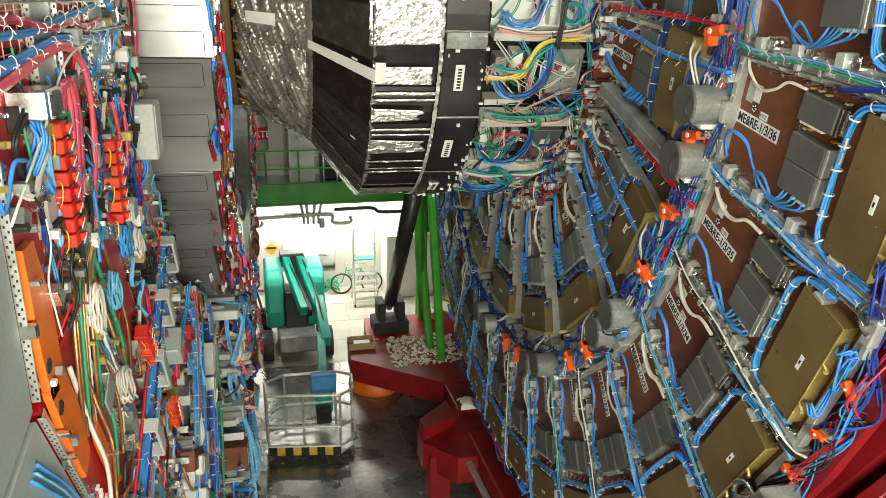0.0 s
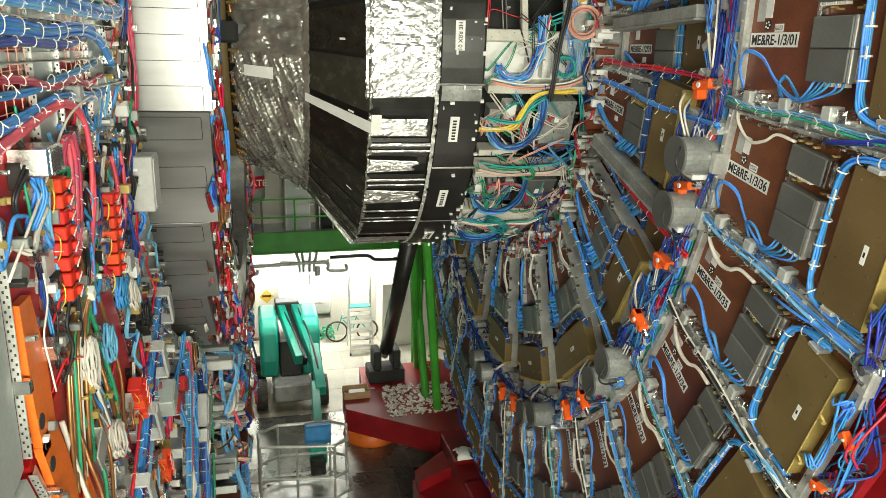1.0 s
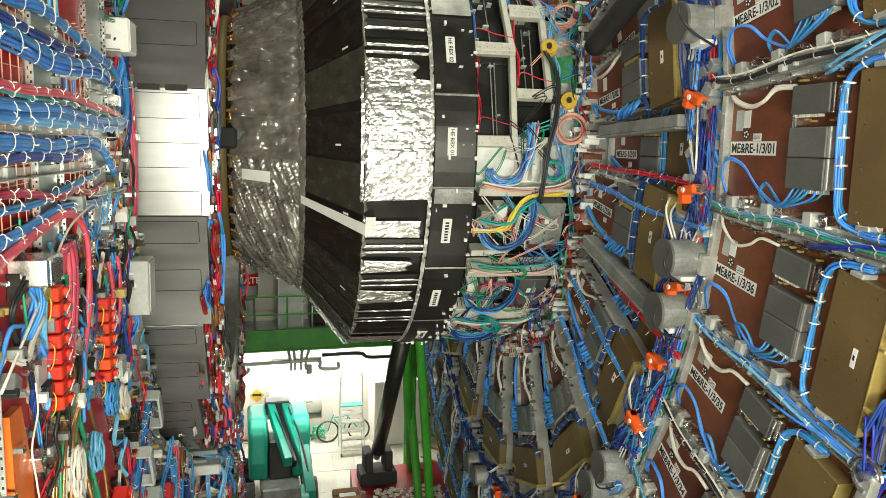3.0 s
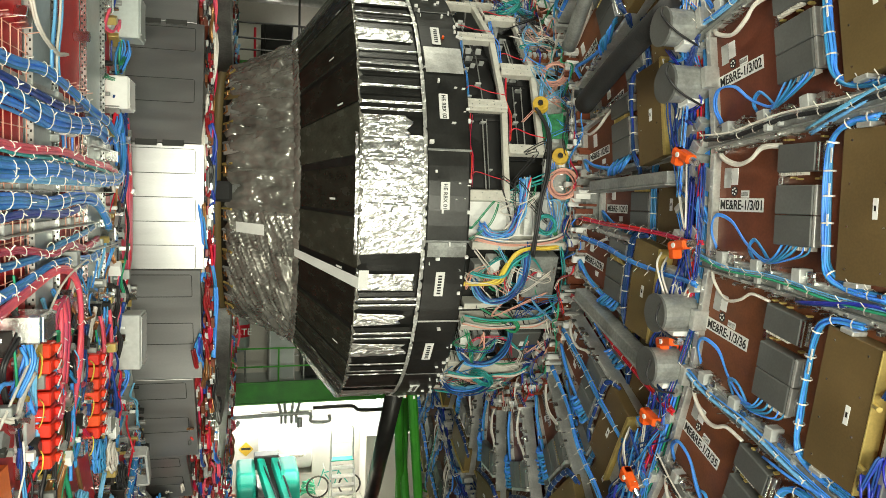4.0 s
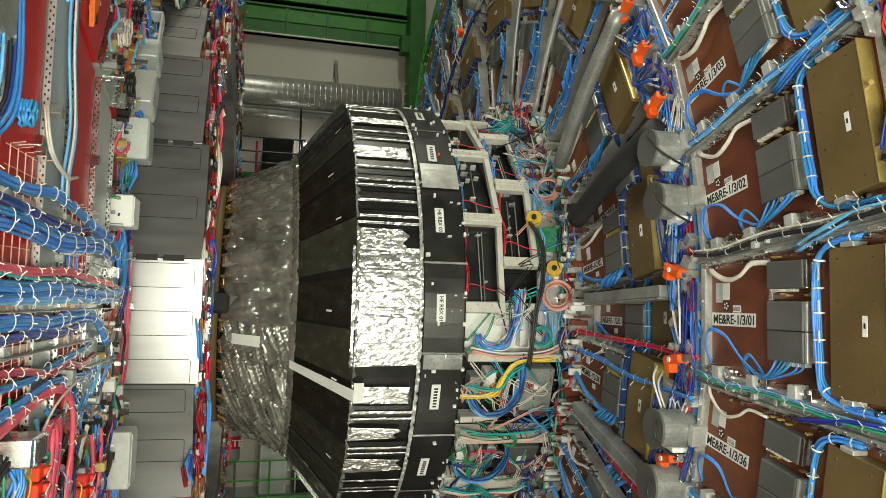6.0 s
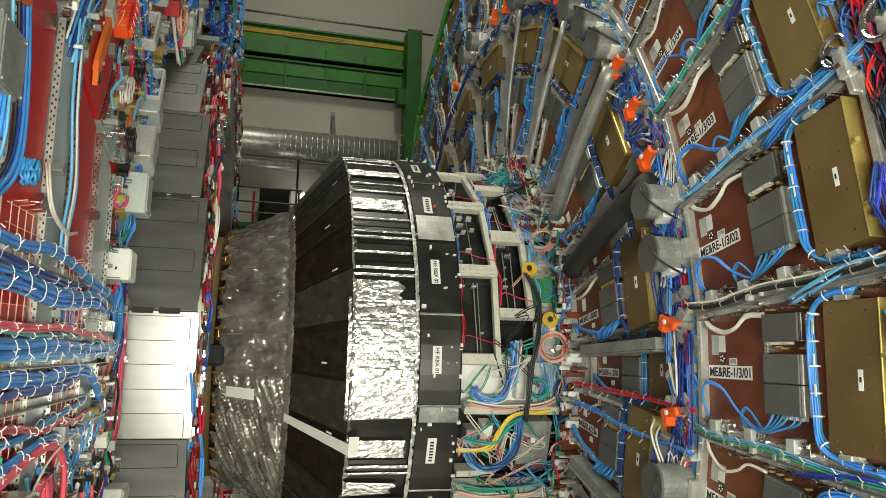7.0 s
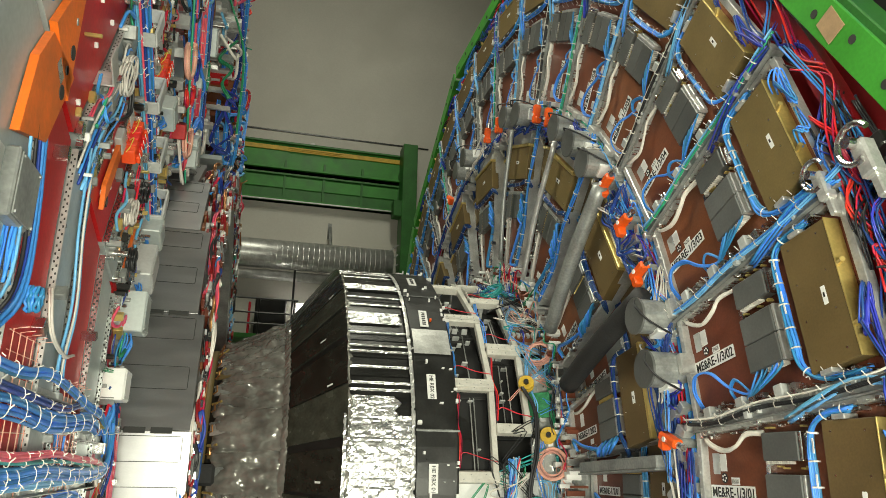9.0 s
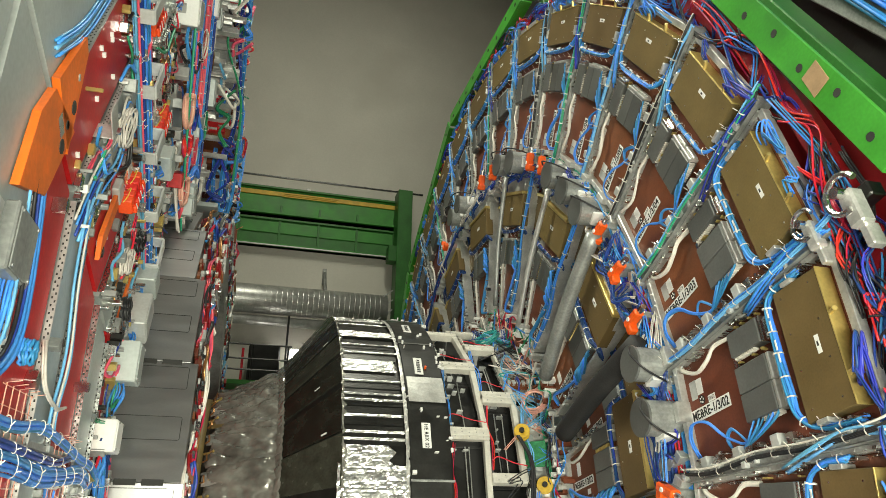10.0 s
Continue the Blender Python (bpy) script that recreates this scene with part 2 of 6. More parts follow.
def curve(pts, step=6):
    """A smooth line through the points."""
    p = [Vector(q) for q in pts]
    p = [2 * p[0] - p[1]] + p + [2 * p[-1] - p[-2]]
    out = []
    for a, b, c, d in zip(p, p[1:], p[2:], p[3:]):
        for k in range(step):
            t = k / step
            out.append(0.5 * (2 * b + (c - a) * t + (2 * a - 5 * b + 4 * c - d) * t * t + (3 * b - a - 3 * c + d) * t ** 3))
    return out + [p[-2]]


def strands(geo, pts, n, spread, r, rnd, sides=5, step=5, m=None, wave=0.4):
    """n cables that run together along the points."""
    for _ in range(n):
        off = Vector((rnd.uniform(-1, 1), rnd.uniform(-1, 1), rnd.uniform(-1, 1))) * spread
        own = [Vector(q) + off + Vector((rnd.uniform(-1, 1), rnd.uniform(-1, 1), rnd.uniform(-1, 1))) * spread * wave for q in pts]
        geo.tube(curve(own, step), r * rnd.uniform(0.8, 1.25), sides, m)
    return geo


def ties(geo, pts, r, every, m=None):
    """White straps round a bundle."""
    line = curve(pts, 6)
    run, left = 0.0, every * 0.5
    for a, b in zip(line, line[1:]):
        run += (b - a).length
        if run >= left:
            left += every
            d = (b - a).normalized()
            geo.tube([a - d * 0.005, a + d * 0.005], r * 1.12, 8, m, False)
            geo.tube([a + d.orthogonal() * r, a + d.orthogonal() * (r + 0.03)], 0.003, 4, m)
    return geo


LETTERS = {}


def lettering(text, height):
    """A flat mesh of the words, from its lower left corner."""
    if (text, height) not in LETTERS:
        data = bpy.data.curves.new("writing", "FONT")
        data.body, data.size, data.extrude, data.offset = text, height / 0.7, 0.0008, height * 0.025
        ob = new("writing", data)
        me = bpy.data.meshes.new_from_object(ob)
        bpy.data.objects.remove(ob)
        me.materials.clear()
        me.materials.append(INK)
        LETTERS[(text, height)] = me
    return LETTERS[(text, height)]


def face(phi, r=0.0, x=3.55):
    """A pose on the endcap: its x points outwards along the radius, y round towards rising phi, z to the barrel."""
    a = radians(phi)
    rad, tan = Vector((0, -math.cos(a), math.sin(a))), Vector((0, math.sin(a), math.cos(a)))
    o = Vector((x, D, 0)) + rad * r
    return Matrix(((rad.x, tan.x, -1, o.x), (rad.y, tan.y, 0, o.y), (rad.z, tan.z, 0, o.z), (0, 0, 0, 1)))


def barrel(phi, r=0.0, x=-0.77):
    """A pose on the barrel's end: x outwards along the radius, y round towards falling phi, z to the endcap."""
    a = radians(phi)
    rad, tan = Vector((0, -math.cos(a), math.sin(a))), Vector((0, -math.sin(a), -math.cos(a)))
    o = Vector((x, D, 0)) + rad * r
    return Matrix(((rad.x, tan.x, 1, o.x), (rad.y, tan.y, 0, o.y), (rad.z, tan.z, 0, o.z), (0, 0, 0, 1)))


AXIS = Matrix.Translation((0, D, 0))

# ---- hall ----


def structure(ob, label, category):
    return tagged(ob, label, category, kind="structure")


structure(Geo().box(-16, 18, -7, 24, FLOOR - 0.4, FLOOR, bev=0).make("floor", FLOORM), "pale worn concrete hall floor", "floor")
WALL = Matrix.Translation((2, 21.35, 0)) @ pose(0, 0, 0, 0, 0, -2.0)   # the far wall in the hall's own frame
HALL = pose(0.254, 0, 0, 0, 0, 2.5)   # the hall stands turned to the detector
# far wall with a round niche low down
g = Geo()
g.box(-18, -1.05, 0, 0.5, FLOOR, 20, bev=0).box(0.42, 18, 0, 0.5, FLOOR, 20, bev=0)
g.box(-1.05, 0.42, 0, 0.5, FLOOR, -8.15, bev=0).box(-1.05, 0.42, 0, 0.5, -6.25, 20, bev=0)
structure(g.make("wall_north", CONC, at=HALL @ WALL), "tall off-white painted concrete wall of the hall", "wall")
# unseen walls and ceiling close the hall, dark so they bounce little
structure(Geo().box(-16, 18, -7.4, -7, FLOOR, 20, bev=0).make("wall_south", DIMC), "unseen hall wall, kept dark to limit bounce", "wall")
structure(Geo().box(-16.4, -16, -7, 24, FLOOR, 20, bev=0).make("wall_west", DIMC), "unseen hall wall, kept dark to limit bounce", "wall")
structure(Geo().box(18, 18.4, -7, 24, FLOOR, 20, bev=0).make("wall_east", DIMC), "unseen hall wall, kept dark to limit bounce", "wall")
structure(Geo().box(-16, 18, -7, 24, 20, 20.4, bev=0).make("ceiling", DIMC), "unseen hall ceiling, kept dark to limit bounce", "ceiling")
# metal sheets laid on the floor
rnd = random.Random(4)
sheets = thing("floor_sheeting", Matrix.Translation((0, 0, FLOOR)), "scuffed dark metal sheets laid over the floor", "floor covering", kind="structure")
for iy in range(9):
    for ix in range(5):
        x0, y0 = -2.2 + ix * 1.55 + (0.4 if iy % 2 else 0), 4.0 + iy * 1.38
        Geo().box(x0, x0 + 1.54, y0, y0 + 1.37, 0.002, 0.008, bev=0.002).make("sheet", SHEETM, sheets)
joints = thing("floor_tiles", Matrix.Translation((0, 0, FLOOR)), "pale rectangular floor slabs with thin joints", "floor covering", kind="structure")
for iy in range(4):
    for ix in range(11):
        x0, y0 = -2.3 + ix * 0.6, 16.45 + iy * 1.22
        Geo().box(x0 + 0.008, x0 + 0.592, y0 + 0.008, y0 + 1.212, 0.001, 0.007, bev=0.002).make("slab", FLOORM, joints)

# ---- endcap disk and its edge ----
poly = lambda a, turn=0: [(a / math.cos(radians(15)) * math.cos(radians(15 + 30 * k + turn)), a / math.cos(radians(15)) * math.sin(radians(15 + 30 * k + turn))) for k in range(12)]
structure(Geo().prism(poly(7.12), -0.9, -0.3).make("endcap_disk", DARKRED, at=face(0)), "dark red painted iron endcap disk", "detector disk")
ring = thing("edge_beam_ring", face(0), "bright green steel beams along the edge of the disk", "steel frame")
for k in range(12):
    c = pose(0, 0, 0, 0, 0, 30 * k)
    a, h = 7.2, 7.2 * math.tan(radians(15))
    g = Geo()
    g.box(a, a + 0.24, -h + 0.03, h - 0.03, 0.03, 0.06, c, 0.004).box(a, a + 0.03, -h + 0.03, h - 0.03, -0.12, 0.03, c, 0.004)
    if 7 <= k <= 11:
        Geo().box(a + 0.02, a + 0.12, -h + 0.02, h - 0.02, -0.55, -0.3, c, 0.01).make("back_beam", DARKRED, ring, "dark red beam")
        continue
    ob = g.make("beam", GREEN, ring)
    g = Geo()
    for j in range(9):
        y = -h + 0.25 + j * (2 * h - 0.5) / 8
        g.tube([(a + 0.1 + 0.05 * (j % 2), y, 0.06), (a + 0.1 + 0.05 * (j % 2), y, 0.064)], 0.03, 10, c)
    g.make("hole", SEAM, ob)
    g = Geo().box(a + 0.02, a + 0.16, -h + 0.02, h - 0.02, -0.55, -0.3, c, 0.01)
    g.make("back_beam", DGREEN if k % 2 else GREEN, ring)
for k in (1,):
    c = pose(0, 0, 0, 0, 0, 22)
    Geo().box(7.32, 7.47, -0.1, 0.1, 0.062, 0.068, c).make("taped_paper", CARD, ring, "beige taped paper")

# ---- outer muon chambers, 36 round the disk ----
rnd = random.Random(11)


def blue_set(parent, rnd, lo, hi, inner, shift):
    """The blue cables of a chamber: a loop, a fan under the boards and a bundle beside the cover."""
    w = shift
    g = Geo()
    s = rnd.uniform(-0.03, 0.03)
    strands(g, [(lo + .06, -.33, .03), (lo + .05, -.2, .07), (lo + .13, -.09 + s, .09), (lo + .3, -.13, .08), (lo + .45, -.27, .07), (lo + .62, -.37, .06), (lo + .76, -.36, .08)], 3, .01, .008, rnd, m=w)
    strands(g, [(lo + .5, -.4, .03), (lo + .47, -.3, .06), (lo + .55, -.24 + s, .08), (lo + .62, -.3, .07), (lo + .7, -.42, .04)], 2, .008, .008, rnd, m=w)
    for k in range(6):
        x = lo + .8 + k * .05
        strands(g, [(x, -.24, .06), (x + rnd.uniform(-.03, .01), -.31, .1), (lo + .72 + k * .02, -.37, .09), (lo + .62, -.39, .05)], 1, .004, .008, rnd, m=w)
    g.make("blue_lead", BLUE, parent, "bright blue cables in loops", True)
    g = Geo()
    e = inner
    path = [(e + .25, .49, .06), (e + .05, .46, .09), (e - .05, .36, .1), (e - .06, .1, .1), (e - .05, -.2, .1), (e - .02, -.38, .1), (e + .12, -.47, .07), (e + .4, -.5, .05)]
    strands(g, path, 9, .02, .008, rnd, m=w)
    g.make("blue_lead", BLUE, parent, "tied bundle of blue cables", True)
    ties(Geo(), path, .031, .15, w).make("tie_strap", WHITEC, parent)
    g = Geo()
    for _ in range(4):
        y = rnd.uniform(-.3, .3)
        g.box(e - .035, e - .02, y, y + .07, .125, .129, w)
    g.make("lead_tag", WHITE, parent)
    g = Geo()
    strands(g, [(lo + .03, .42, .03), (lo + .12, .33, .06), (lo + .3, .27 + s, .07), (lo + .46, .3, .08), (lo + .56, .37, .07), (lo + .72, .375, .05)], 2, .008, .012, rnd, m=w)
    g.make("white_cable", WHITEC, parent, "slack white cable", True)


def outer_chamber(rnd):
    """Brown board in a metal frame with grey board covers, a bronze cover, labels and cables, drawn along the radius."""
    lo, hi, mid = 5.1, 6.9, 6.0
    t = math.tan(radians(4.5))
    root = thing("muon_chamber", face(0, mid), "x", "muon chamber")
    s = Matrix.Translation((-mid, 0, 0))
    Geo().prism([(lo, -lo * t), (hi, -hi * t), (hi, hi * t), (lo, lo * t)], -0.05, 0, s).make("base_board", BROWN, root, "copper-brown board")
    for sign in (1, -1):
        g = Geo()
        c = Matrix.Translation((-mid, 0, 0)) @ pose(lo, sign * lo * t, 0, 0, 0, sign * 4.5)
        g.box(0, hi - lo, -0.022, 0.022, -0.02, 0.05, c)
        for k in range(10):
            g.tube([(0.1 + k * .18, 0, .05), (0.1 + k * .18, 0, .057)], .008, 6, c)
        g.make("side_rail", ALU, root)
    g = Geo().box(lo - .035, lo + .02, -lo * t, lo * t, -.02, .06, s)
    for k in range(7):
        g.tube([(lo - .01, -.35 + k * .117, .06), (lo - .01, -.35 + k * .117, .068)], .009, 6, s)
    g.make("inner_rail", ALU, root)
    Geo().box(hi - .03, hi + .03, -hi * t, hi * t, -.02, .05, s).make("outer_rail", ALU, root)
    # bronze cover with its bright edge, screws, brackets and sticker
    Geo().box(6.4, 6.8, -.43, .425, .0, .105, s, .006).make("cover", GOLD, root, "flat bronze-brown cover")
    Geo().box(6.8, 6.812, -.43, .425, .0, .112, s, .003).make("cover_edge", BRASS, root, "bright brass edge")
    g = Geo()
    for x in (6.47, 6.72):
        for y in (-.36, -.12, .12, .36):
            g.tube([(x, y, .105), (x, y, .109)], .006, 6, s)
    g.make("screw", SILVER, root)
    Geo().box(6.5, 6.6, .425, .455, .02, .12, s).make("cover_bracket", ALU, root)
    Geo().box(6.48, 6.58, -.46, -.43, .02, .12, s).make("cover_bracket", ALU, root)
    Geo().box(6.64, 6.675, -.075, .04, .105, .108, s).make("sticker", WHITE, root)
    Geo().box(6.65, 6.664, -.03, .0, .108, .1095, s).make("sticker_print", INK, root)
    for y in (.12, -.25):
        Geo().tube([(6.81, y, .1), (6.85, y, .11), (6.87, y, .12)], .016, 8, s).make("brass_fitting", BRASS, root)
    # board covers and their connector rows
    for y0, y1 in ((.2, .375), (-.065, .118), (-.26, -.07)):
        Geo().box(5.84, 6.17, y0, y1, 0, .09, s, .007).make("board_cover", GREY, root)
        g = Geo().box(6.172, 6.2, y0, y1, 0, .085, s).box(6.2, 6.215, y0 + .01, y1 - .01, .01, .05, s)
        g.make("connector", SILVER if y0 > .1 else ALU, root)
    g = Geo()
    for k in range(11):
        g.box(5.99 + k * .017, 6.0 + k * .017, -.285, -.262, .03, .08, s, .002)
        g.box(5.86 + k * .02, 5.872 + k * .02, .18, .198, .03, .075, s, .002)
    g.make("plug", WHITEC, root)
    g = Geo()
    for k in range(8):
        x, y = rnd.uniform(5.85, 6.2), rnd.choice((.16, .15, .395, .4))
        g.box(x, x + .025, y, y + .012, .03, .07, s, .002)
    g.make("small_plug", BRASS, root)
    Geo().box(5.82, 5.86, .12, .2, .0, .06, s).make("metal_block", SILVER, root)
    # stickers by the inner rail
    Geo().box(5.17, 5.25, .11, .255, 0, .004, s).make("paper_label", BOXGREY, root)
    Geo().box(5.255, 5.33, .13, .25, 0, .004, s).make("paper_label", WHITE, root)
    Geo().box(5.37, 5.46, .04, .09, 0, .003, s).make("paper_label", WHITE, root)
    g = Geo()
    for k in range(7):
        g.box(5.378 + k * .011, 5.382 + k * .011, .05, .08, .003, .0042, s)
    g.make("print_mark", INK, root)
    Geo().tube([(5.295, .085, .001), (5.295, .085, .004)], .035, 14, s).make("round_mark", INK, root)
    g = Geo()
    for k in range(5):
        a = k * 1.257
        g.tube([(5.295 + .02 * math.cos(a), .085 + .02 * math.sin(a), .004), (5.295 + .02 * math.cos(a), .085 + .02 * math.sin(a), .0052)], .008, 6, s)
    g.make("round_mark_dot", WHITE, root)
    # junction boxes along the lower rail
    for x, y in ((5.3, -.385), (5.68, -.41), (6.08, -.43)):
        g = Geo().box(x - .045, x + .035, y - .055, y + .035, 0, .1, s, .006)
        g.make("junction_box", BOXGREY, root)
        Geo().box(x + .06, x + .13, y - .06, y + .02, 0, .07, s, .004).make("box_lid", SILVER, root)
    g = Geo()
    for k in range(170):
        x, y = rnd.uniform(5.12, 6.85), rnd.choice((-1, 1))
        y *= rnd.uniform(.05, .1) + x * t - .11
        a = rnd.choice((.006, .008, .02))
        g.box(x, x + a * rnd.uniform(.8, 1.8), y, y + a, 0.0, rnd.uniform(.03, .09), s, .002)
    tagged(g.make("fitting", SILVER, root), kind="stuff")
    blue_set(root, rnd, lo, hi, 6.37, s)
    g = Geo()
    for k in range(3):
        a = rnd.uniform(-.4, .4)
        strands(g, [(6.83, a, .06), (6.9, a + rnd.uniform(-.1, .1), .13), (6.95, a + rnd.uniform(-.3, .3), .1), (6.9, a + rnd.uniform(-.4, .4), .05)], 3, .02, .0065, rnd, m=s)
    g.make("edge_lead", NAVY if rnd.random() < .5 else BLUE, root, "", True)
    return root


def label_plate(root, text, x, y, height, mid, tilt=0.0):
    length = height * 7.3
    c = Matrix.Translation((x - mid, y, 0)) @ pose(0, 0, 0, 0, 0, tilt)
    plate = Geo().box(-.01, length, -height * .22, height * 1.22, .002, .007, c, .001).make("number_plate", WHITE, root, "white plate with black lettering")
    ob = new("lettering", lettering(text, height))
    ob.matrix_basis = c @ Matrix.Translation((0.004, height * .02, .0085))
    me = ob.data
    wide = max(v.co.x for v in me.vertices)
    ob.matrix_basis = ob.matrix_basis @ Matrix.Diagonal((length * .965 / wide, 1, 1, 1))
    ob.parent = plate


variants = [outer_chamber(random.Random(20 + k)) for k in range(4)]
tilts = ["", ", one white cable hanging slack", ", its cables neatly tied", ", with small paper stickers"]
for n in range(36):
    phi = 10 * n - 0.15 if n <= 18 else 10 * (n - 36) - 0.15
    src = variants[n % 4]
    ob = src if n < 4 else copy_thing(src, face(phi, 6.0))
    ob.matrix_basis = face(phi, 6.0)
    tagged(ob, "brown outer muon chamber with bronze cover, grey boxes and blue cables", "muon chamber", "outer muon chambers on the disk")
for n, ob in enumerate([o for o in scene.objects if o.name.startswith("muon_chamber") and not o.parent]):
    label_plate(ob, "ME&RE-1/3/%02d" % (n + 1), 5.14, -.045, .066, 6.0)

structure(Geo().lathe([(3.56, 2.35), (3.56, 2.8), (3.72, 2.8), (3.72, 2.35)], 72, AXIS, True).make("inner_ring", STEEL), "steel ring where the nose meets the disk", "plate")
# rails between the outer chambers
rnd = random.Random(31)


def rail(rnd, kind):
    root = thing("radial_rail", face(5, 6.0), "x", "rail")
    s = Matrix.Translation((-6, 0, 0))
    g = Geo().box(5.06, 6.98, -.042, .042, -.05, .07, s, .006).box(5.06, 6.98, -.05, -.042, .05, .09, s, .002)
    g.make("channel", STEEL, root)
    g = Geo()
    for k in range(11):
        g.tube([(5.15 + k * .17, .02, .07), (5.15 + k * .17, .02, .078)], .01, 6, s)
    g.make("bolt", ALU, root)
    path = [(5.0, .02, .09), (5.4, -.02, .1), (5.9, .01, .1), (6.4, -.01, .1), (6.9, .01, .1), (7.05, .06, .06)]
    strands(Geo(), path, 3, .01, .007, rnd, m=s, wave=.25).make("rail_lead", (GREENC, BLACKC, CYAN)[kind % 3], root, "", True)
    strands(Geo(), [(x, y + .03, z) for x, y, z in path], 2, .01, .006, rnd, m=s, wave=.25).make("rail_lead", (CYAN, WHITEC, BLUE)[kind % 3], root, "", True)
    strands(Geo(), [(6.1, -.1, .07), (6.4, -.04, .1), (6.7, .02, .1), (6.98, -.02, .08)], 4, .02, .008, rnd, m=s).make("rail_lead", (NAVY, CYAN, BLUE)[kind % 3], root, "", True)
    ties(Geo(), path, .024, .2, s).make("tie_strap", WHITEC, root)
    g = Geo()
    for k in range(9):
        x = rnd.uniform(5.2, 6.9)
        g.box(x, x + rnd.uniform(.02, .05), rnd.uniform(-.05, 0), rnd.uniform(.02, .05), .07, rnd.uniform(.08, .11), s, .003)
    g.make("clamp", BOXGREY, root)
    return root


kinds = [rail(random.Random(40 + k), k) for k in range(6)]
for n in range(36):
    ob = kinds[n] if n < 6 else copy_thing(kinds[n % 6], face(5, 6))
    ob.matrix_basis = face(10 * n - 5.05, 6.0)
    tagged(ob, "steel channel rail carrying %s between two chambers" % ("green and pale cables", "black and white cables", "pale blue cables")[n % 3], "rail", "radial rails on the disk")

# ---- inner muon chambers, alternately near and far ----


def inner_chamber(rnd):
    lo, hi, mid = 2.86, 4.62, 3.7
    t = math.tan(radians(5.0))
    root = thing("inner_muon_chamber", face(0, mid), "x", "muon chamber")
    s = Matrix.Translation((-mid, 0, 0))
    Geo().prism([(lo, -lo * t), (hi, -hi * t), (hi, hi * t), (lo, lo * t)], -0.05, 0, s).make("base_board", BROWN, root, "copper-brown board")
    for sign in (1, -1):
        c = Matrix.Translation((-mid, 0, 0)) @ pose(lo, sign * lo * t, 0, 0, 0, sign * 5.0)
        g = Geo().box(0, hi - lo, -0.02, 0.02, -0.1, 0.05, c)
        for k in range(9):
            g.tube([(0.1 + k * .19, 0, .05), (0.1 + k * .19, 0, .057)], .008, 6, c)
        g.make("side_rail", ALU, root)
    Geo().box(lo - .03, lo + .02, -lo * t, lo * t, -.1, .05, s).make("inner_rail", ALU, root)
    Geo().box(4.1, 4.52, -.40, .42, 0, .105, s, .006).make("cover", GOLD, root, "flat bronze-brown cover")
    Geo().box(4.52, 4.56, -.40, .42, 0, .125, s, .004).make("cover_edge", BRASS, root, "bright brass edge strip")
    Geo().box(4.565, 4.8, -.36, .3, -.1, .09, s, .01).make("end_plate", ALU, root, "bluish bare metal plate")
    g = Geo()
    for x in (4.16, 4.42):
        for y in (-.33, -.1, .12, .35):
            g.tube([(x, y, .105), (x, y, .109)], .006, 6, s)
    g.make("screw", SILVER, root)
    Geo().box(4.3, 4.345, -.06, .045, .105, .108, s).make("sticker", WHITE, root)
    Geo().box(4.315, 4.33, -.02, .01, .108, .1095, s).make("sticker_print", INK, root)
    for y0, y1 in ((.15, .3), (-.075, .1), (-.25, -.08)):
        Geo().box(3.58, 3.9, y0, y1, 0, .09, s, .007).make("board_cover", GREY, root)
        Geo().box(3.902, 3.94, y0, y1, 0, .085, s).make("connector", ALU, root)
    g = Geo()
    for k in range(10):
        g.box(3.62 + k * .028, 3.632 + k * .028, .105, .14, .03, .08, s, .002)
    g.make("plug", BRASS, root)
    Geo().box(3.02, 3.1, .02, .15, 0, .004, s).make("paper_label", WHITE, root)
    Geo().box(3.2, 3.27, -.19, -.14, 0, .004, s).make("paper_label", WHITE, root)
    g = Geo()
    strands(g, [(2.95, -.2, .03), (2.98, -.1, .08), (3.2, -.2, .08), (3.45, -.28, .06), (3.6, -.3, .05)], 3, .012, .012, rnd, m=s)
    for k in range(8):
        x = 3.6 + k * .04
        strands(g, [(x, -.25, .06), (x + rnd.uniform(-.04, .02), -.32, .12), (3.5 + k * .03, -.36, .08)], 2, .012, .012, rnd, m=s)
    g.make("blue_lead", BLUE, root, "blue cables under the boards", True)
    path = [(4.2, .46, .06), (4.08, .42, .1), (4.02, .3, .1), (4.02, 0, .1), (4.03, -.25, .1), (4.07, -.38, .08), (4.0, -.45, .03)]
    strands(Geo(), path, 9, .02, .008, rnd, m=s).make("blue_lead", BLUE if rnd.random() < .6 else NAVY, root, "tied bundle of blue cables", True)
    ties(Geo(), path, .031, .15, s).make("tie_strap", WHITEC, root)
    strands(Geo(), [(2.9, .2, .03), (3.1, .14, .07), (3.3, .16, .08), (3.45, .24, .06), (3.6, .28, .05)], 2, .008, .012, rnd, m=s).make("white_cable", WHITEC, root, "slack white cable", True)
    g = Geo()
    for k in range(36):
        x, y = rnd.uniform(3.0, 4.05), rnd.choice((-1, 1)) * rnd.uniform(.24, .33)
        g.box(x, x + rnd.uniform(.01, .05), y, y + rnd.uniform(.01, .03), 0.02, rnd.uniform(.05, .1), s, .002)
    tagged(g.make("fitting", SILVER, root), kind="stuff")
    strands(Geo(), [(4.6, .3, .09), (4.68, .1, .16), (4.75, -.1, .12), (4.7, -.35, .15), (4.85, -.45, .1)], 3, .03, .01, rnd, m=s).make("loose_lead", NAVY, root, "", True)
    strands(Geo(), [(4.58, .38, .1), (4.7, .3, .2), (4.8, .05, .14), (4.9, -.1, .12)], 2, .03, .008, rnd, m=s).make("loose_lead", WHITEC, root, "", True)
    return root


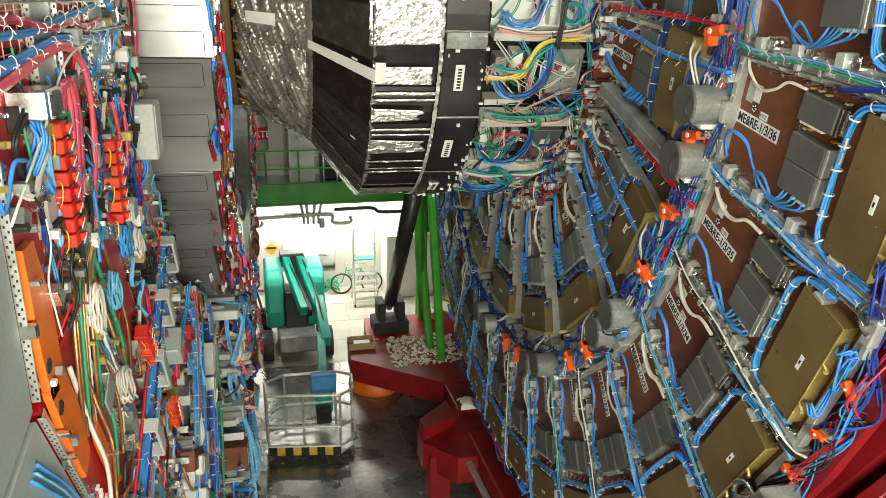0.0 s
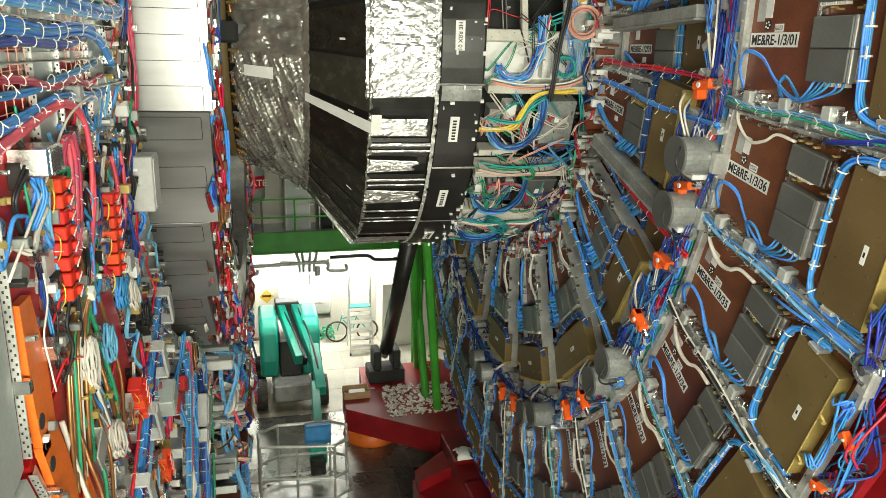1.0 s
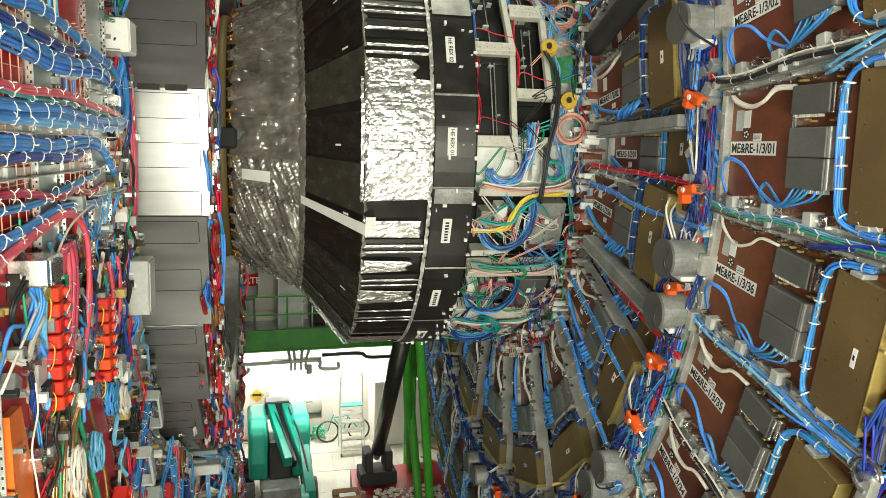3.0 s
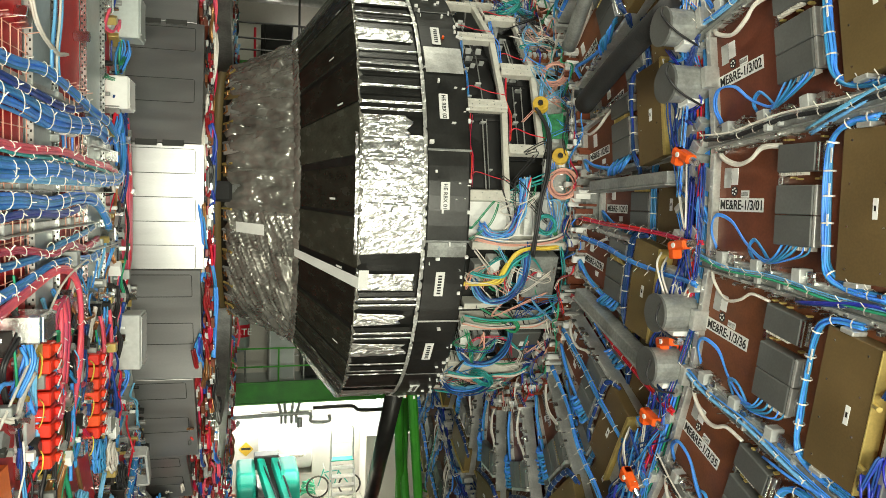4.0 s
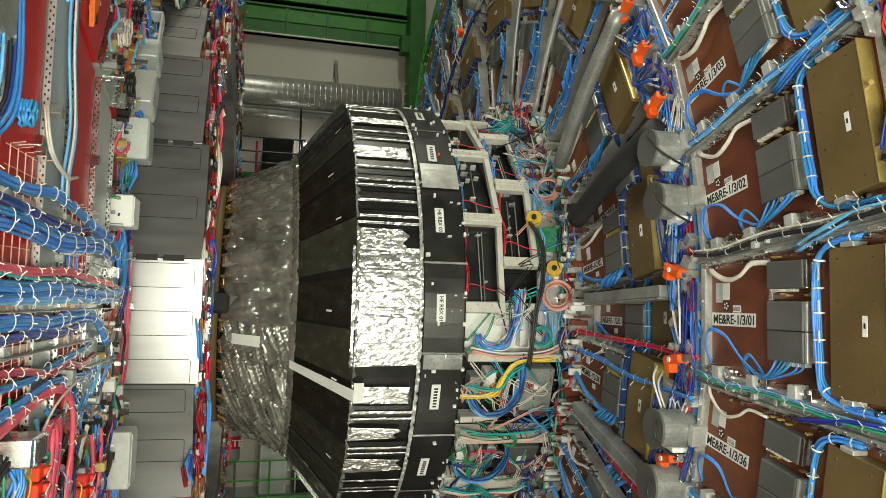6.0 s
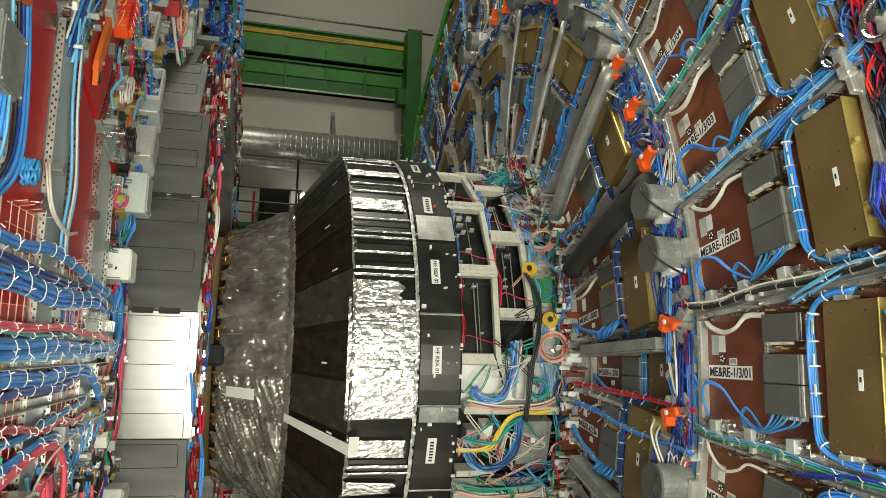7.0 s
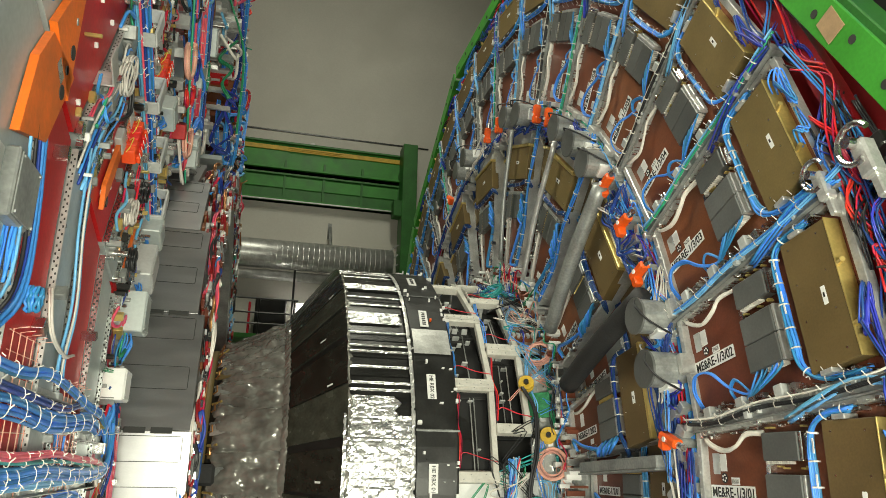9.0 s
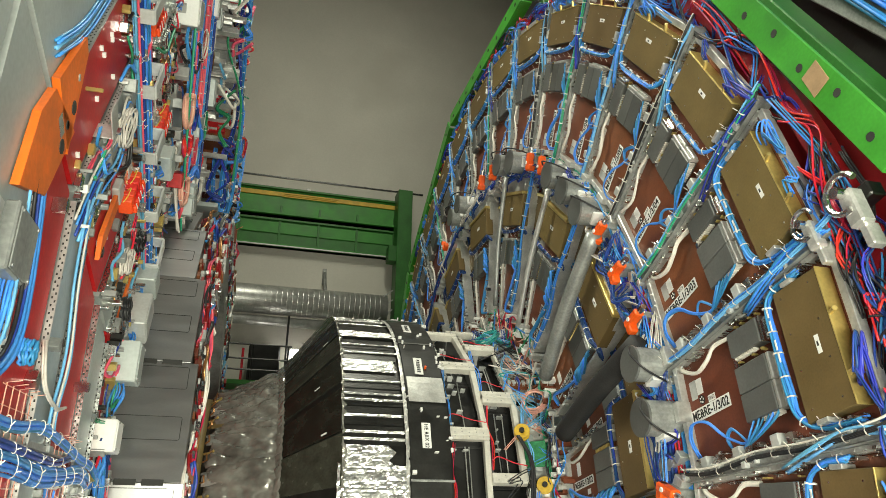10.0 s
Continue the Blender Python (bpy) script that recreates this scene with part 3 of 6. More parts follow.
variants = [inner_chamber(random.Random(60 + k)) for k in range(4)]
inner = []
for n in range(36):
    deep = 3.54 if n % 2 else 3.74
    ob = variants[n] if n < 4 else copy_thing(variants[n % 4], face(0, 3.7))
    ob.matrix_basis = face(10 * n - 0.35, 3.7, deep)
    tagged(ob, "brown inner muon chamber with bronze cover, %s" % ("set back behind its neighbours", "standing proud with blue cables")[n % 2], "muon chamber", "inner muon chambers on the disk")
    inner.append(ob)
for n, ob in enumerate(inner):
    label_plate(ob, "ME&RE-1/2/%02d" % (n + 1), 2.94, -.095, .058, 3.7, 0)

# ---- the ring between the chamber rows ----
rnd = random.Random(77)
structure(Geo().lathe([(3.62, 4.66), (3.62, 5.02), (3.66, 5.02), (3.66, 4.66)], 72, AXIS, True).make("ring_plate", STEEL), "steel ring plate between the chamber rows", "plate")
hose = [(3.5 + .03 * math.sin(k * .9), D - 4.93 * math.cos(radians(10 * k)), 4.93 * math.sin(radians(10 * k))) for k in range(37)]
for name, material, n, off, label in (("hose_ring", REDC, 4, 0.0, "dark red hoses running round the disk"), ("cable_ring", NAVY, 6, -.09, "dark blue cables running round the disk"), ("cable_ring", BLUE, 4, .06, "blue cables running round the disk"), ("cable_ring", GREENC, 2, .1, "green cables running round the disk")):
    pts = [(x + off * .3, D + (y - D) * (1 + off / 4.93), z * (1 + off / 4.93)) for x, y, z in hose]
    tagged(strands(Geo(), pts, n, .03, .01, rnd, 5, 5).make(name, material, smooth=True), label, "cable")


for phi, q, mt, word in ((-52, 16, NAVY, "dark blue"), (-20, 9, TEALC, "teal"), (24, 14, BLACKC, "black"), (58, 12, NAVY, "dark blue"), (-8, 7, NAVY, "dark blue"), (-40, 10, WHITEC, "white")):
    pts = []
    for k in range(7):
        a, r = radians(phi + q * (k - 3) / 3), 2.62 + rnd.uniform(-.05, .1)
        pts.append((3.46 + rnd.uniform(-.08, .04), D - r * math.cos(a), r * math.sin(a)))
    tagged(strands(Geo(), pts, 3, .03, .006, rnd, 5, 4).make("slack_cable", mt, smooth=True), "slack %s cables at the foot of the nose" % word, "cable", "slack cables at the foot of the nose")


for name, material, word in (("ring_clip", ALU, "bare metal"), ("ring_clip", WHITE, "white plastic"), ("ring_clip", BROWN, "brown")):
    g = Geo()
    for k in range(150):
        m = face(rnd.uniform(-100, 100), rnd.uniform(2.55, 2.95), 3.5)
        a = rnd.uniform(.01, .03)
        g.box(-a, a, -a * rnd.uniform(.5, 2.5), a, -.1, rnd.uniform(.02, .1), m, .003)
    tagged(g.make(name, material), "many small %s clips at the foot of the nose" % word, "clips", kind="stuff")
for material, word in ((WHITEC, "white"), (BLUE, "blue"), (SALMON, "pink"), (NAVY, "dark blue"), (GREENC, "green"), (REDC, "dark red")):
    g = Geo()
    for k in range(9):
        m = face(rnd.uniform(-95, 95), 2.74, 3.5)
        strands(g, [(rnd.uniform(-.2, .22), -.3 + .15 * i + rnd.uniform(-.06, .06), rnd.uniform(.0, .1)) for i in range(5)], 2, .015, .006, rnd, m=m)
    tagged(g.make("wire_tangle", material, smooth=True), "tangle of thin %s wires at the foot of the nose" % word, "cable", kind="stuff")


def drum(rnd):
    root = thing("drum", face(0, 4.92), "x", "canister")

    Geo().tube([(0, 0, .32), (0, 0, .34)], .152, 28).make("lid", GREY, root, "dark grey flat lid")
    Geo().tube([(0, 0, -.1), (0, 0, .32)], .142, 28).make("body", STEEL, root)
    Geo().box(-.06, .08, -.17, -.13, .06, .2).make("tag", WHITE, root)
    strands(Geo(), [(.1, .1, .35), (.16, .0, .4), (.17, -.12, .3), (.12, -.2, .1)], 1, .01, .011, rnd).make("strap_cable", BLACKC, root, "", True)
    g = Geo().box(.14, .2, -.08, .08, -.1, .12)
    g.make("bracket", ALU, root)
    return root


first = drum(rnd)
for n, phi in enumerate((10.3, 15.6, 38.2, 43.6, 49.5, 66, 72, -10.2, -15.4, -37, -41.6, -64, -69, 95, 100, -92, -97)):
    ob = first if n == 0 else copy_thing(first, face(0))
    ob.matrix_basis = face(phi, 4.93)
    tagged(ob, "bare metal canister with dark grey lid on the disk", "canister", "canisters on the disk")


def valve():
    root = thing("connector_block", face(0, 4.93), "x", "connector")
    Geo().box(-.1, .13, -.035, .035, .1, .19, bev=.015).make("body", ORANGE, root)
    Geo().box(-.1, -.02, -.1, .035, .1, .18, bev=.012).make("elbow", ORANGE, root)
    Geo().tube([(.13, 0, .145), (.2, 0, .145)], .028, 10).make("nut", SILVER, root)
    Geo().tube([(.0, 0, .185), (.0, 0, .2)], .02, 10).make("cap", WHITE, root)
    Geo().box(-.06, .1, -.03, .03, -.08, .1).make("foot", STEEL, root)
    return root


first = valve()
for n, phi in enumerate((4, -4, 20.7, 27.3, -13, -21, -29, 34, 56, 61, 79, 85, -48, -54, -77, -83, 110)):
    ob = first if n == 0 else copy_thing(first, face(0))
    ob.matrix_basis = face(phi, 4.93, 3.5) @ pose(0, 0, 0, 0, 0, (n * 37) % 50 - 25)
    tagged(ob, "bright orange plastic connector on a steel foot", "connector", "orange connectors on the disk")

for n, phi in enumerate((-19, -22.5, -26, -33, -42)):
    ob = copy_thing(first, face(0))
    ob.matrix_basis = face(phi, 7.02, 3.56) @ pose(0, 0, 0, 0, 0, (n * 53) % 70 - 35) @ Matrix.Diagonal((.5, .5, .6, 1))
    tagged(ob, "bright orange plastic connector at the edge of the disk", "connector", "orange connectors at the edge")
root = thing("roller_bracket", face(-28.5, 7.2, 3.5), "dark steel block with a shiny roller", "bracket")
Geo().box(-.16, .2, -.2, .18, -.1, .2, None, .02).make("block", STEEL, root)
Geo().tube([(.12, -.02, .22), (.12, .12, .26), (.12, .26, .3)], .09, 20).make("roller", SILVER, root)
Geo().tube([(.12, .26, .3), (.12, .3, .31)], .11, 20).make("collar", BLACK, root)
g = Geo()
for k in range(700):
    phi, r = rnd.uniform(-125, 125), rnd.uniform(4.68, 5.04)
    s = rnd.uniform(.015, .05)
    g.box(-s, s, -s * rnd.uniform(.4, 1.4), s, -.05, rnd.uniform(.02, .12), face(phi, r) @ pose(0, 0, 0, 0, 0, rnd.uniform(0, 90)), .003)
tagged(g.make("fittings", ALU), "many small metal clips and fittings on the ring", "fittings", kind="stuff")
for n, (material, word) in enumerate(((NAVY, "dark blue"), (BLUE, "blue"), (WHITEC, "white"), (NAVY, "dark violet-blue"))):
    for j in range(5):
        g = Geo()
        for k in range(9):
            phi = rnd.uniform(-48 * (j + 1) + 96, -48 * (j + 1) + 144)
            m = face(phi, 4.88)
            path = [(rnd.uniform(-.2, .2), rnd.uniform(-.5, .5), rnd.uniform(.02, .18)) for _ in range(4)]
            strands(g, path, 3, .02, .0055, rnd, m=m)
        tagged(g.make("cable_tangle", material, smooth=True), "tangle of thin %s cables between chamber rows" % word, "cable", "cable tangles on the disk")

# thick ducts and channels that run outwards over the inner chambers


def duct(phi0, r0, phi1, r1, radius, material, label, name="duct", lift=.2):
    a, b = face(phi0, r0) @ Vector((0, 0, lift)), face(phi1, r1) @ Vector((0, 0, lift + .03))
    mid = (a + b) / 2 + Vector((-.03, 0, 0))
    return tagged(Geo().tube(curve([a, mid, b], 6), radius, 16).make(name, material, smooth=True), label, "duct", "thick ducts over the chambers")


duct(16.8, 3.25, 17.6, 4.95, .1, RUBBER, "thick black foam-covered duct lying over the chambers")
duct(30.6, 3.1, 34, 4.9, .075, STEEL, "grey metal duct lying over the chambers")
duct(51.5, 3.0, 50.6, 4.75, .032, ALU, "bare metal duct over the chambers")
duct(70, 3.0, 70, 4.75, .03, STEEL, "grey metal duct over the chambers")


def channel(phi, r0, r1, label, wide=.05):
    m = face(phi, (r0 + r1) / 2)
    h = (r1 - r0) / 2
    g = Geo().box(-h, h, -wide, wide, .06, .2, m, .008).box(-h, h, -wide - .015, -wide, .04, .22, m, .004)
    return tagged(g.make("channel_beam", STEEL), label, "beam", "channel beams over the chambers")


channel(2.2, 3.3, 4.72, "dark grey steel channel lying over a chamber")
channel(-17.2, 3.2, 4.75, "dark grey steel channel over the chambers")
for phi in (-19.3, -7.2, -3.6, -28, -38.5, 42, 62):
    a = [face(phi, r) @ Vector((0, rnd.uniform(-.02, .02), .12 + .02 * math.sin(r * 5))) for r in (3.0, 3.5, 4.0, 4.5, 4.9, 5.1)]
    m = REDC if phi in (-19.3, -3.6) else BLUE
    ob = strands(Geo(), a, 6, .02, .008, rnd).make("radial_bundle", m, smooth=True)
    tagged(ob, "%s running outwards between chambers" % ("dark red hoses" if m == REDC else "blue cables"), "cable", "radial cable bundles")
    ties(Geo(), a, .032, .2).make("tie_strap", WHITEC, ob)
# outer edge clutter: red and blue cables, brackets
for j, (material, word) in enumerate(((NAVY, "dark blue"), (REDC, "red"), (BLUE, "blue"), (BLACKC, "black"))):
    for q in range(4):
        g = Geo()
        for k in range(17):
            phi = -110 + q * 55 + rnd.uniform(0, 55)
            m = face(phi, 7.02)
            path = [(rnd.uniform(-.14, .14), -.6 + i * .3 + rnd.uniform(-.2, .2), rnd.uniform(-.15, .1)) for i in range(5)]
            strands(g, path, 3, .03, .0065, rnd, m=m)
        tagged(g.make("edge_lead", material, smooth=True), "%s cables along the edge of the disk" % word, "cable", "cables along the edge")
structure(Geo().lathe([(3.62, 6.98), (3.62, 7.15), (3.7, 7.15), (3.7, 6.98)], 72, AXIS, True).make("rim_plate", DARKRED), "red painted rim of the disk", "plate")


def clamp_arm(phi, r=6.98, size=1.0):
    root = thing("alignment_bracket", face(phi, r) @ Matrix.Scale(size, 4), "shiny metal ring bracket at the edge of the disk", "bracket", "edge brackets")
    g = Geo()
    arc = [(.12 * math.cos(radians(a)), .12 * math.sin(radians(a)), .16) for a in range(20, 300, 20)]
    g.tube(arc, .02, 8)
    g.make("ring", SILVER, root)
    Geo().box(-.05, .06, -.22, .02, .06, .16, bev=.015).make("body", ALU, root)
    Geo().box(-.03, .03, -.35, -.2, .02, .12, bev=.01).make("arm", ALU, root)
    Geo().tube([(0, 0, .05), (0, 0, .22)], .035, 12).make("post", SILVER, root)
    Geo().box(-.12, .1, -.05, .05, -.05, .06, bev=.01).make("foot", BLACK, root)


for phi, r, size in ((15.2, 7.24, 1.0), (15.6, 6.88, .8), (-14.9, 6.98, .8), (-30, 6.98, 1), (46, 6.98, 1)):
    clamp_arm(phi, r, size)
# beyond the edge: dark trays with blue cables
structure(Geo().prism(poly(9.4), -1.5, -.95).make("outer_disk", BLACK, at=face(0)), "dark steel of the next disk behind", "detector disk")
for q in range(6):
    g = Geo()
    m = face(-60 + q * 24, 7.85)
    for k in range(12):
        strands(g, [(-.35 + k * .06, -1.4, -.6), (-.3 + k * .06, -.5, -.55), (-.32 + k * .06, .5, -.55), (-.3 + k * .06, 1.4, -.6)], 3, .03, .016, rnd, m=m)
    ob = g.make("tray_lead", NAVY if q % 2 else BLUE, smooth=True)
    tagged(ob, "blue cables in dark trays beyond the disk's edge", "cable", "tray cables")
    Geo().box(-.45, .45, -1.4, 1.4, -.75, -.68, m, .01).make("tray", STEEL, ob)

# ---- endcap nose ----
rnd = random.Random(101)


def shell(x0, x1, r0, r1, p0, p1, nx, na, bulge, scale, seed, geo=None, taper=0.0, ragged=0.0, jitter=0.0):
    """A crumpled piece of skin round the axis between two angles."""
    g = geo or Geo()
    own = random.Random(seed * 17 + 3)
    vs, fs = [], []
    for i in range(nx + 1):
        for j in range(na + 1):
            x, a = x0 + (x1 - x0) * i / nx, p0 + (p1 - p0) * j / na
            a = (p0 + p1) / 2 + (a - (p0 + p1) / 2) * (1 - taper * i / nx)
            x += ragged * i / nx * noise.noise(Vector((a * .9, seed * 3.1, 0)))
            r = r0 + (r1 - r0) * i / nx
            q = Vector((x * scale * .6, a * .026 * scale * r, seed * 7.3))
            edge = 0.25 if i in (0, nx) or j in (0, na) else 1
            d = abs(noise.noise(q)) + abs(noise.noise(q * 2.3 + Vector((x, 0, 5)))) * .6 + abs(noise.noise(q * 5.1)) * .25
            r += bulge * d * edge + own.uniform(-1, 1) * jitter * edge
            x += bulge * .6 * noise.noise(q * 1.7 + Vector((9, 3, 1)))
            vs.append((x, -r * math.cos(radians(a)), r * math.sin(radians(a))))
    for i in range(nx):
        for j in range(na):
            k = i * (na + 1) + j
            fs.append((k, k + na + 1, k + na + 2, k + 1))
    return g.add(vs, fs)


nose = thing("endcap_nose", AXIS, "black calorimeter nose partly wrapped in foil and film", "detector nose")
Geo().lathe([(-.24, .3), (-.24, 1.42), (-.15, 1.5), (.6, 1.84), (1.17, 2.6), (2.32, 2.6), (2.35, 2.28), (3.7, 2.2)], 72).make("core", BLACK, nose, "black inner body")
Geo().lathe([(-.29, 1.2), (-.29, 1.49), (-.27, 1.51), (-.19, 1.51), (-.18, 1.45)], 72).make("brass_flange", GOLD, nose, "dull gold front flange", True)
# sheets of the cone, each lapped over the next
k = 0
a = -180.0
while a < 179:
    wide = k % 2 == 0
    w = rnd.uniform(5.5, 10.5) if wide else rnd.uniform(1.6, 4.2)
    a0, a1 = a - .5, min(a + w + .6, 181)
    lift = .016 + .014 * rnd.random() if wide else .003
    g = Geo()
    n = 5
    vs, fs = [], []
    for j in range(n + 1):
        b = radians(a0 + (a1 - a0) * j / n)
        up = lift + (.008 if j in (0, n) and wide else 0) + rnd.uniform(-.003, .003)
        for x, r in ((.6, 1.87), (.8, 2.135), (1.0, 2.4), (1.19, 2.645)):
            vs.append((x, -(r + up) * math.cos(b), (r + up) * math.sin(b)))
        for x, r in ((.6, 1.84), (1.2, 2.6)):
            vs.append((x, -r * math.cos(b), r * math.sin(b)))
    for j in range(n):
        b, c = j * 6, (j + 1) * 6
        fs += [(b + i, b + i + 1, c + i + 1, c + i) for i in range(3)] + [(b, c, c + 4, b + 4), (b + 3, b + 5, c + 5, c + 3)]
    e = n * 6
    fs += [(0, 4, 5, 3, 2, 1), (e, e + 1, e + 2, e + 3, e + 5, e + 4)]
    g.add(vs, fs).make("cone_panel", CONEM if wide else BLACK, nose)
    if k % 5 == 1:
        shell(.62, 1.18, 1.9, 2.655, a + w - .6, a + w + .8, 10, 2, .012, 4, k, Geo()).make("tape_strip", BLACK, nose, "glossy black tape")
    if k % 3 == 0:
        x = rnd.uniform(.75, 1.05)
        r = 1.905 + (x - .6) * 1.32
        shell(x, x + .05, r, r + .066, a + 2, a + 2.5, 1, 1, .0, 2, k, Geo()).make("paper_bit", WHITE, nose)
    a += w
    k += 1
shell(.6, 1.21, 1.93, 2.705, -20.9, -18.2, 4, 2, .002, 2, 3, Geo()).make("white_strip", WHITE, nose, "white strip down the cone")
shell(1.21, 1.31, 2.7, 2.7, -20.9, -16.6, 2, 2, .001, 2, 3, Geo()).make("white_patch", WHITE, nose)
# film over the neck, in long crumpled sheets with taped edges
for k in range(24):
    shell(-.12, .63 + rnd.uniform(-.02, .025), 1.53, 1.885, 15 * k - 7.6, 15 * k + 8, 46, 26, .07, 5.2, k + 1, Geo(), 0, .03, .0006).make("film_sheet", FILM, nose, "wrinkled clear film", True)
    shell(.585, .65, 1.9, 1.965, 15 * k - 8, 15 * k + 8, 3, 14, .022, 10, k + 40, Geo(), 0, .02, .003).make("film_hem", FILM, nose)
for k in range(40):
    a = 9 * k
    shell(-.16, .06, 1.535, 1.62, a - 3.2, a + 2.6, 4, 3, .006, 6, k, Geo()).make("neck_plate", (STEEL, GREY, ALU, GOLD)[k * 7 % 4], nose)
    c = pose(0, 0, 0, a, 0, 0)
    Geo().tube([(-.17, -1.53, .05), (-.1, -1.57, .05), (-.07, -1.61, .05)], .014, 6, c).make("clip", BRASS if k % 2 else STEEL, nose)
    Geo().tube([(-.17, -1.52, -.04), (-.13, -1.58, -.05), (-.14, -1.59, .02)], .01, 6, c).make("clip", COPPER, nose)
shell(-.02, .28, 1.66, 1.79, -15.5, -11.5, 4, 2, .003, 4, 2, Geo()).make("white_patch", WHITE, nose)
Geo().box(-.3, -.06, -1.7, -1.49, -.12, .1, bev=.03).make("black_box", RUBBER, nose, "small black box on the flange")
Geo().box(-.33, -.26, -1.55, -1.5, -.33, .1, bev=.01).make("white_tape", WHITE, nose)
# foil band: dark panels, metal strips and foil
for k in range(72):
    a = 5 * k
    mid = ((a + 180) % 360) - 180
    bright = -12 < mid < 11
    kind = rnd.random()
    r = 2.65 + .006 * (k % 2)
    if bright or kind < .42:
        w = 5.6 if bright else rnd.uniform(2.2, 4.2)
        end = 1.87 if bright else rnd.choice((1.85, 1.8, 1.7, 1.85))
        start = 1.15 if bright else 1.185
        shell(start, end, r, r, a - w / 2 - .6, a + w / 2 + .6, 40, 16, .016, rnd.uniform(6, 12), k, Geo(), rnd.choice((0, .12, .3, .45)) if not bright else rnd.uniform(0, .2), .07, .0007).make("foil_sheet", FOIL, nose, "crumpled silver foil")
    else:
        shell(1.21, 1.83, 2.632, 2.632, a - 2.3, a + 2.3, 3, 3, .004, 3, k, Geo()).make("band_panel", BLACK, nose)
        if kind > .5:
            for off in ((-.9, .8) if kind > .72 else (rnd.uniform(-1, 1),)):
                shell(1.19, 1.86, 2.648, 2.648, a + off - .26 - .3 * rnd.random(), a + off + .26, 26, 3, .012, 12, k, Geo(), 0, 0, .0015).make("tape_strip", FOIL, nose, "strip of silver tape")
        if kind > .8:
            Geo().box(1.4, 1.45, -2.648, -2.63, -.02, .04, pose(0, 0, 0, -a, 0, 30), .002).make("paper_bit", WHITE, nose)
for x, w in ((1.2, .016), (1.865, .024)):
    for k in range(12):
        shell(x - w, x + w, 2.662, 2.662, 30 * k - 9, 30 * k + 21.2, 3, 60, .014, 11, k + x, Geo(), 0, .05, .0016).make("hoop_tape", ALU if x > 1.5 else FILM, nose, "dull silver tape hoop")
# black outer panels with stickers
for k in range(18):
    g = Geo()
    g.lathe([(1.88, 2.6), (1.88, 2.672), (1.89, 2.68), (2.31, 2.68), (2.33, 2.668), (2.33, 2.6)], 6, None, False, 20 * k - 9.8, 19.6)
    panel = g.make("outer_panel", BLACK, nose, "satin black curved panel" if k == 0 else "")
    c = pose(0, 0, 0, -20 * k, 0, 0)
    s = pose(0, 0, 0, 0, rnd.uniform(-4, 4) if k > 1 else 0, 0)
    c = c @ Matrix.Translation((2.06, 0, 0)) @ s
    Geo().box(-.048, .048, -2.694, -2.682, -.14, .14, c, .002).make("sticker", WHITE, panel, "white paper sticker")
    if k in (0, 1):
        ob = new("lettering", lettering("HE RBX 0%d" % (k + 1), .04))
        ob.matrix_basis = c @ Matrix.Translation((-.018, -2.6955, .125)) @ pose(0, 0, 0, 90, 90, 0)
        ob.parent = panel
    else:
        for j in range(7):
            Geo().box(-.02, .02, -2.6965, -2.694, -.115 + .033 * j, -.095 + .033 * j, c, .0005).make("print_bar", INK, panel)
    g = Geo()
    for j in range(9):
        z, x = rnd.uniform(-.42, .42), rnd.choice((rnd.uniform(.2, .27), rnd.uniform(-.17, .2)))
        g.box(x, x + rnd.uniform(.008, .045), -2.698, -2.66, z, z + rnd.uniform(.006, .045), c @ pose(0, 0, 0, rnd.uniform(-3, 3), 0, 0), .001)
    g.make("tape_bit", WHITE, panel)
    shell(1.88, 2.34, 2.688, 2.688, 20 * k + 9.75, 20 * k + 10.25, 6, 2, .004, 9, k, Geo()).make("seam_tape", (STEEL, ALU, GREY)[k % 3], nose)
    if k % 4 == 2:
        Geo().tube([(.08, -2.675, -.02), (.08, -2.71, -.02)], .014, 8, c).make("orange_cap", ORANGE, panel)
shell(1.9, 2.31, 2.694, 2.694, 28.5, 36, 8, 4, .004, 5, 4, Geo()).make("film_patch", ALU, nose, "dull silver film patch")
shell(1.9, 2.31, 2.694, 2.694, -13.5, -10.2, 8, 4, .006, 5, 5, Geo()).make("film_patch", STEEL, nose)

# ---- electronics between the nose and the disk ----


def out_pose(phi, r, x):
    """A pose behind the nose: x outwards, y along the beam, z round towards rising phi."""
    a = radians(phi)
    return Matrix(((0, 1, 0, x), (-math.cos(a), 0, math.sin(a), D - r * math.cos(a)), (math.sin(a), 0, math.cos(a), r * math.sin(a)), (0, 0, 0, 1)))


def around(x, r, phi):
    return Vector((x, D - r * math.cos(radians(phi)), r * math.sin(radians(phi))))


def solo(geo, name, material, label, category, group="", smooth=True, kind=""):
    return tagged(geo.make(name, material, smooth=smooth), label, category, group, kind)


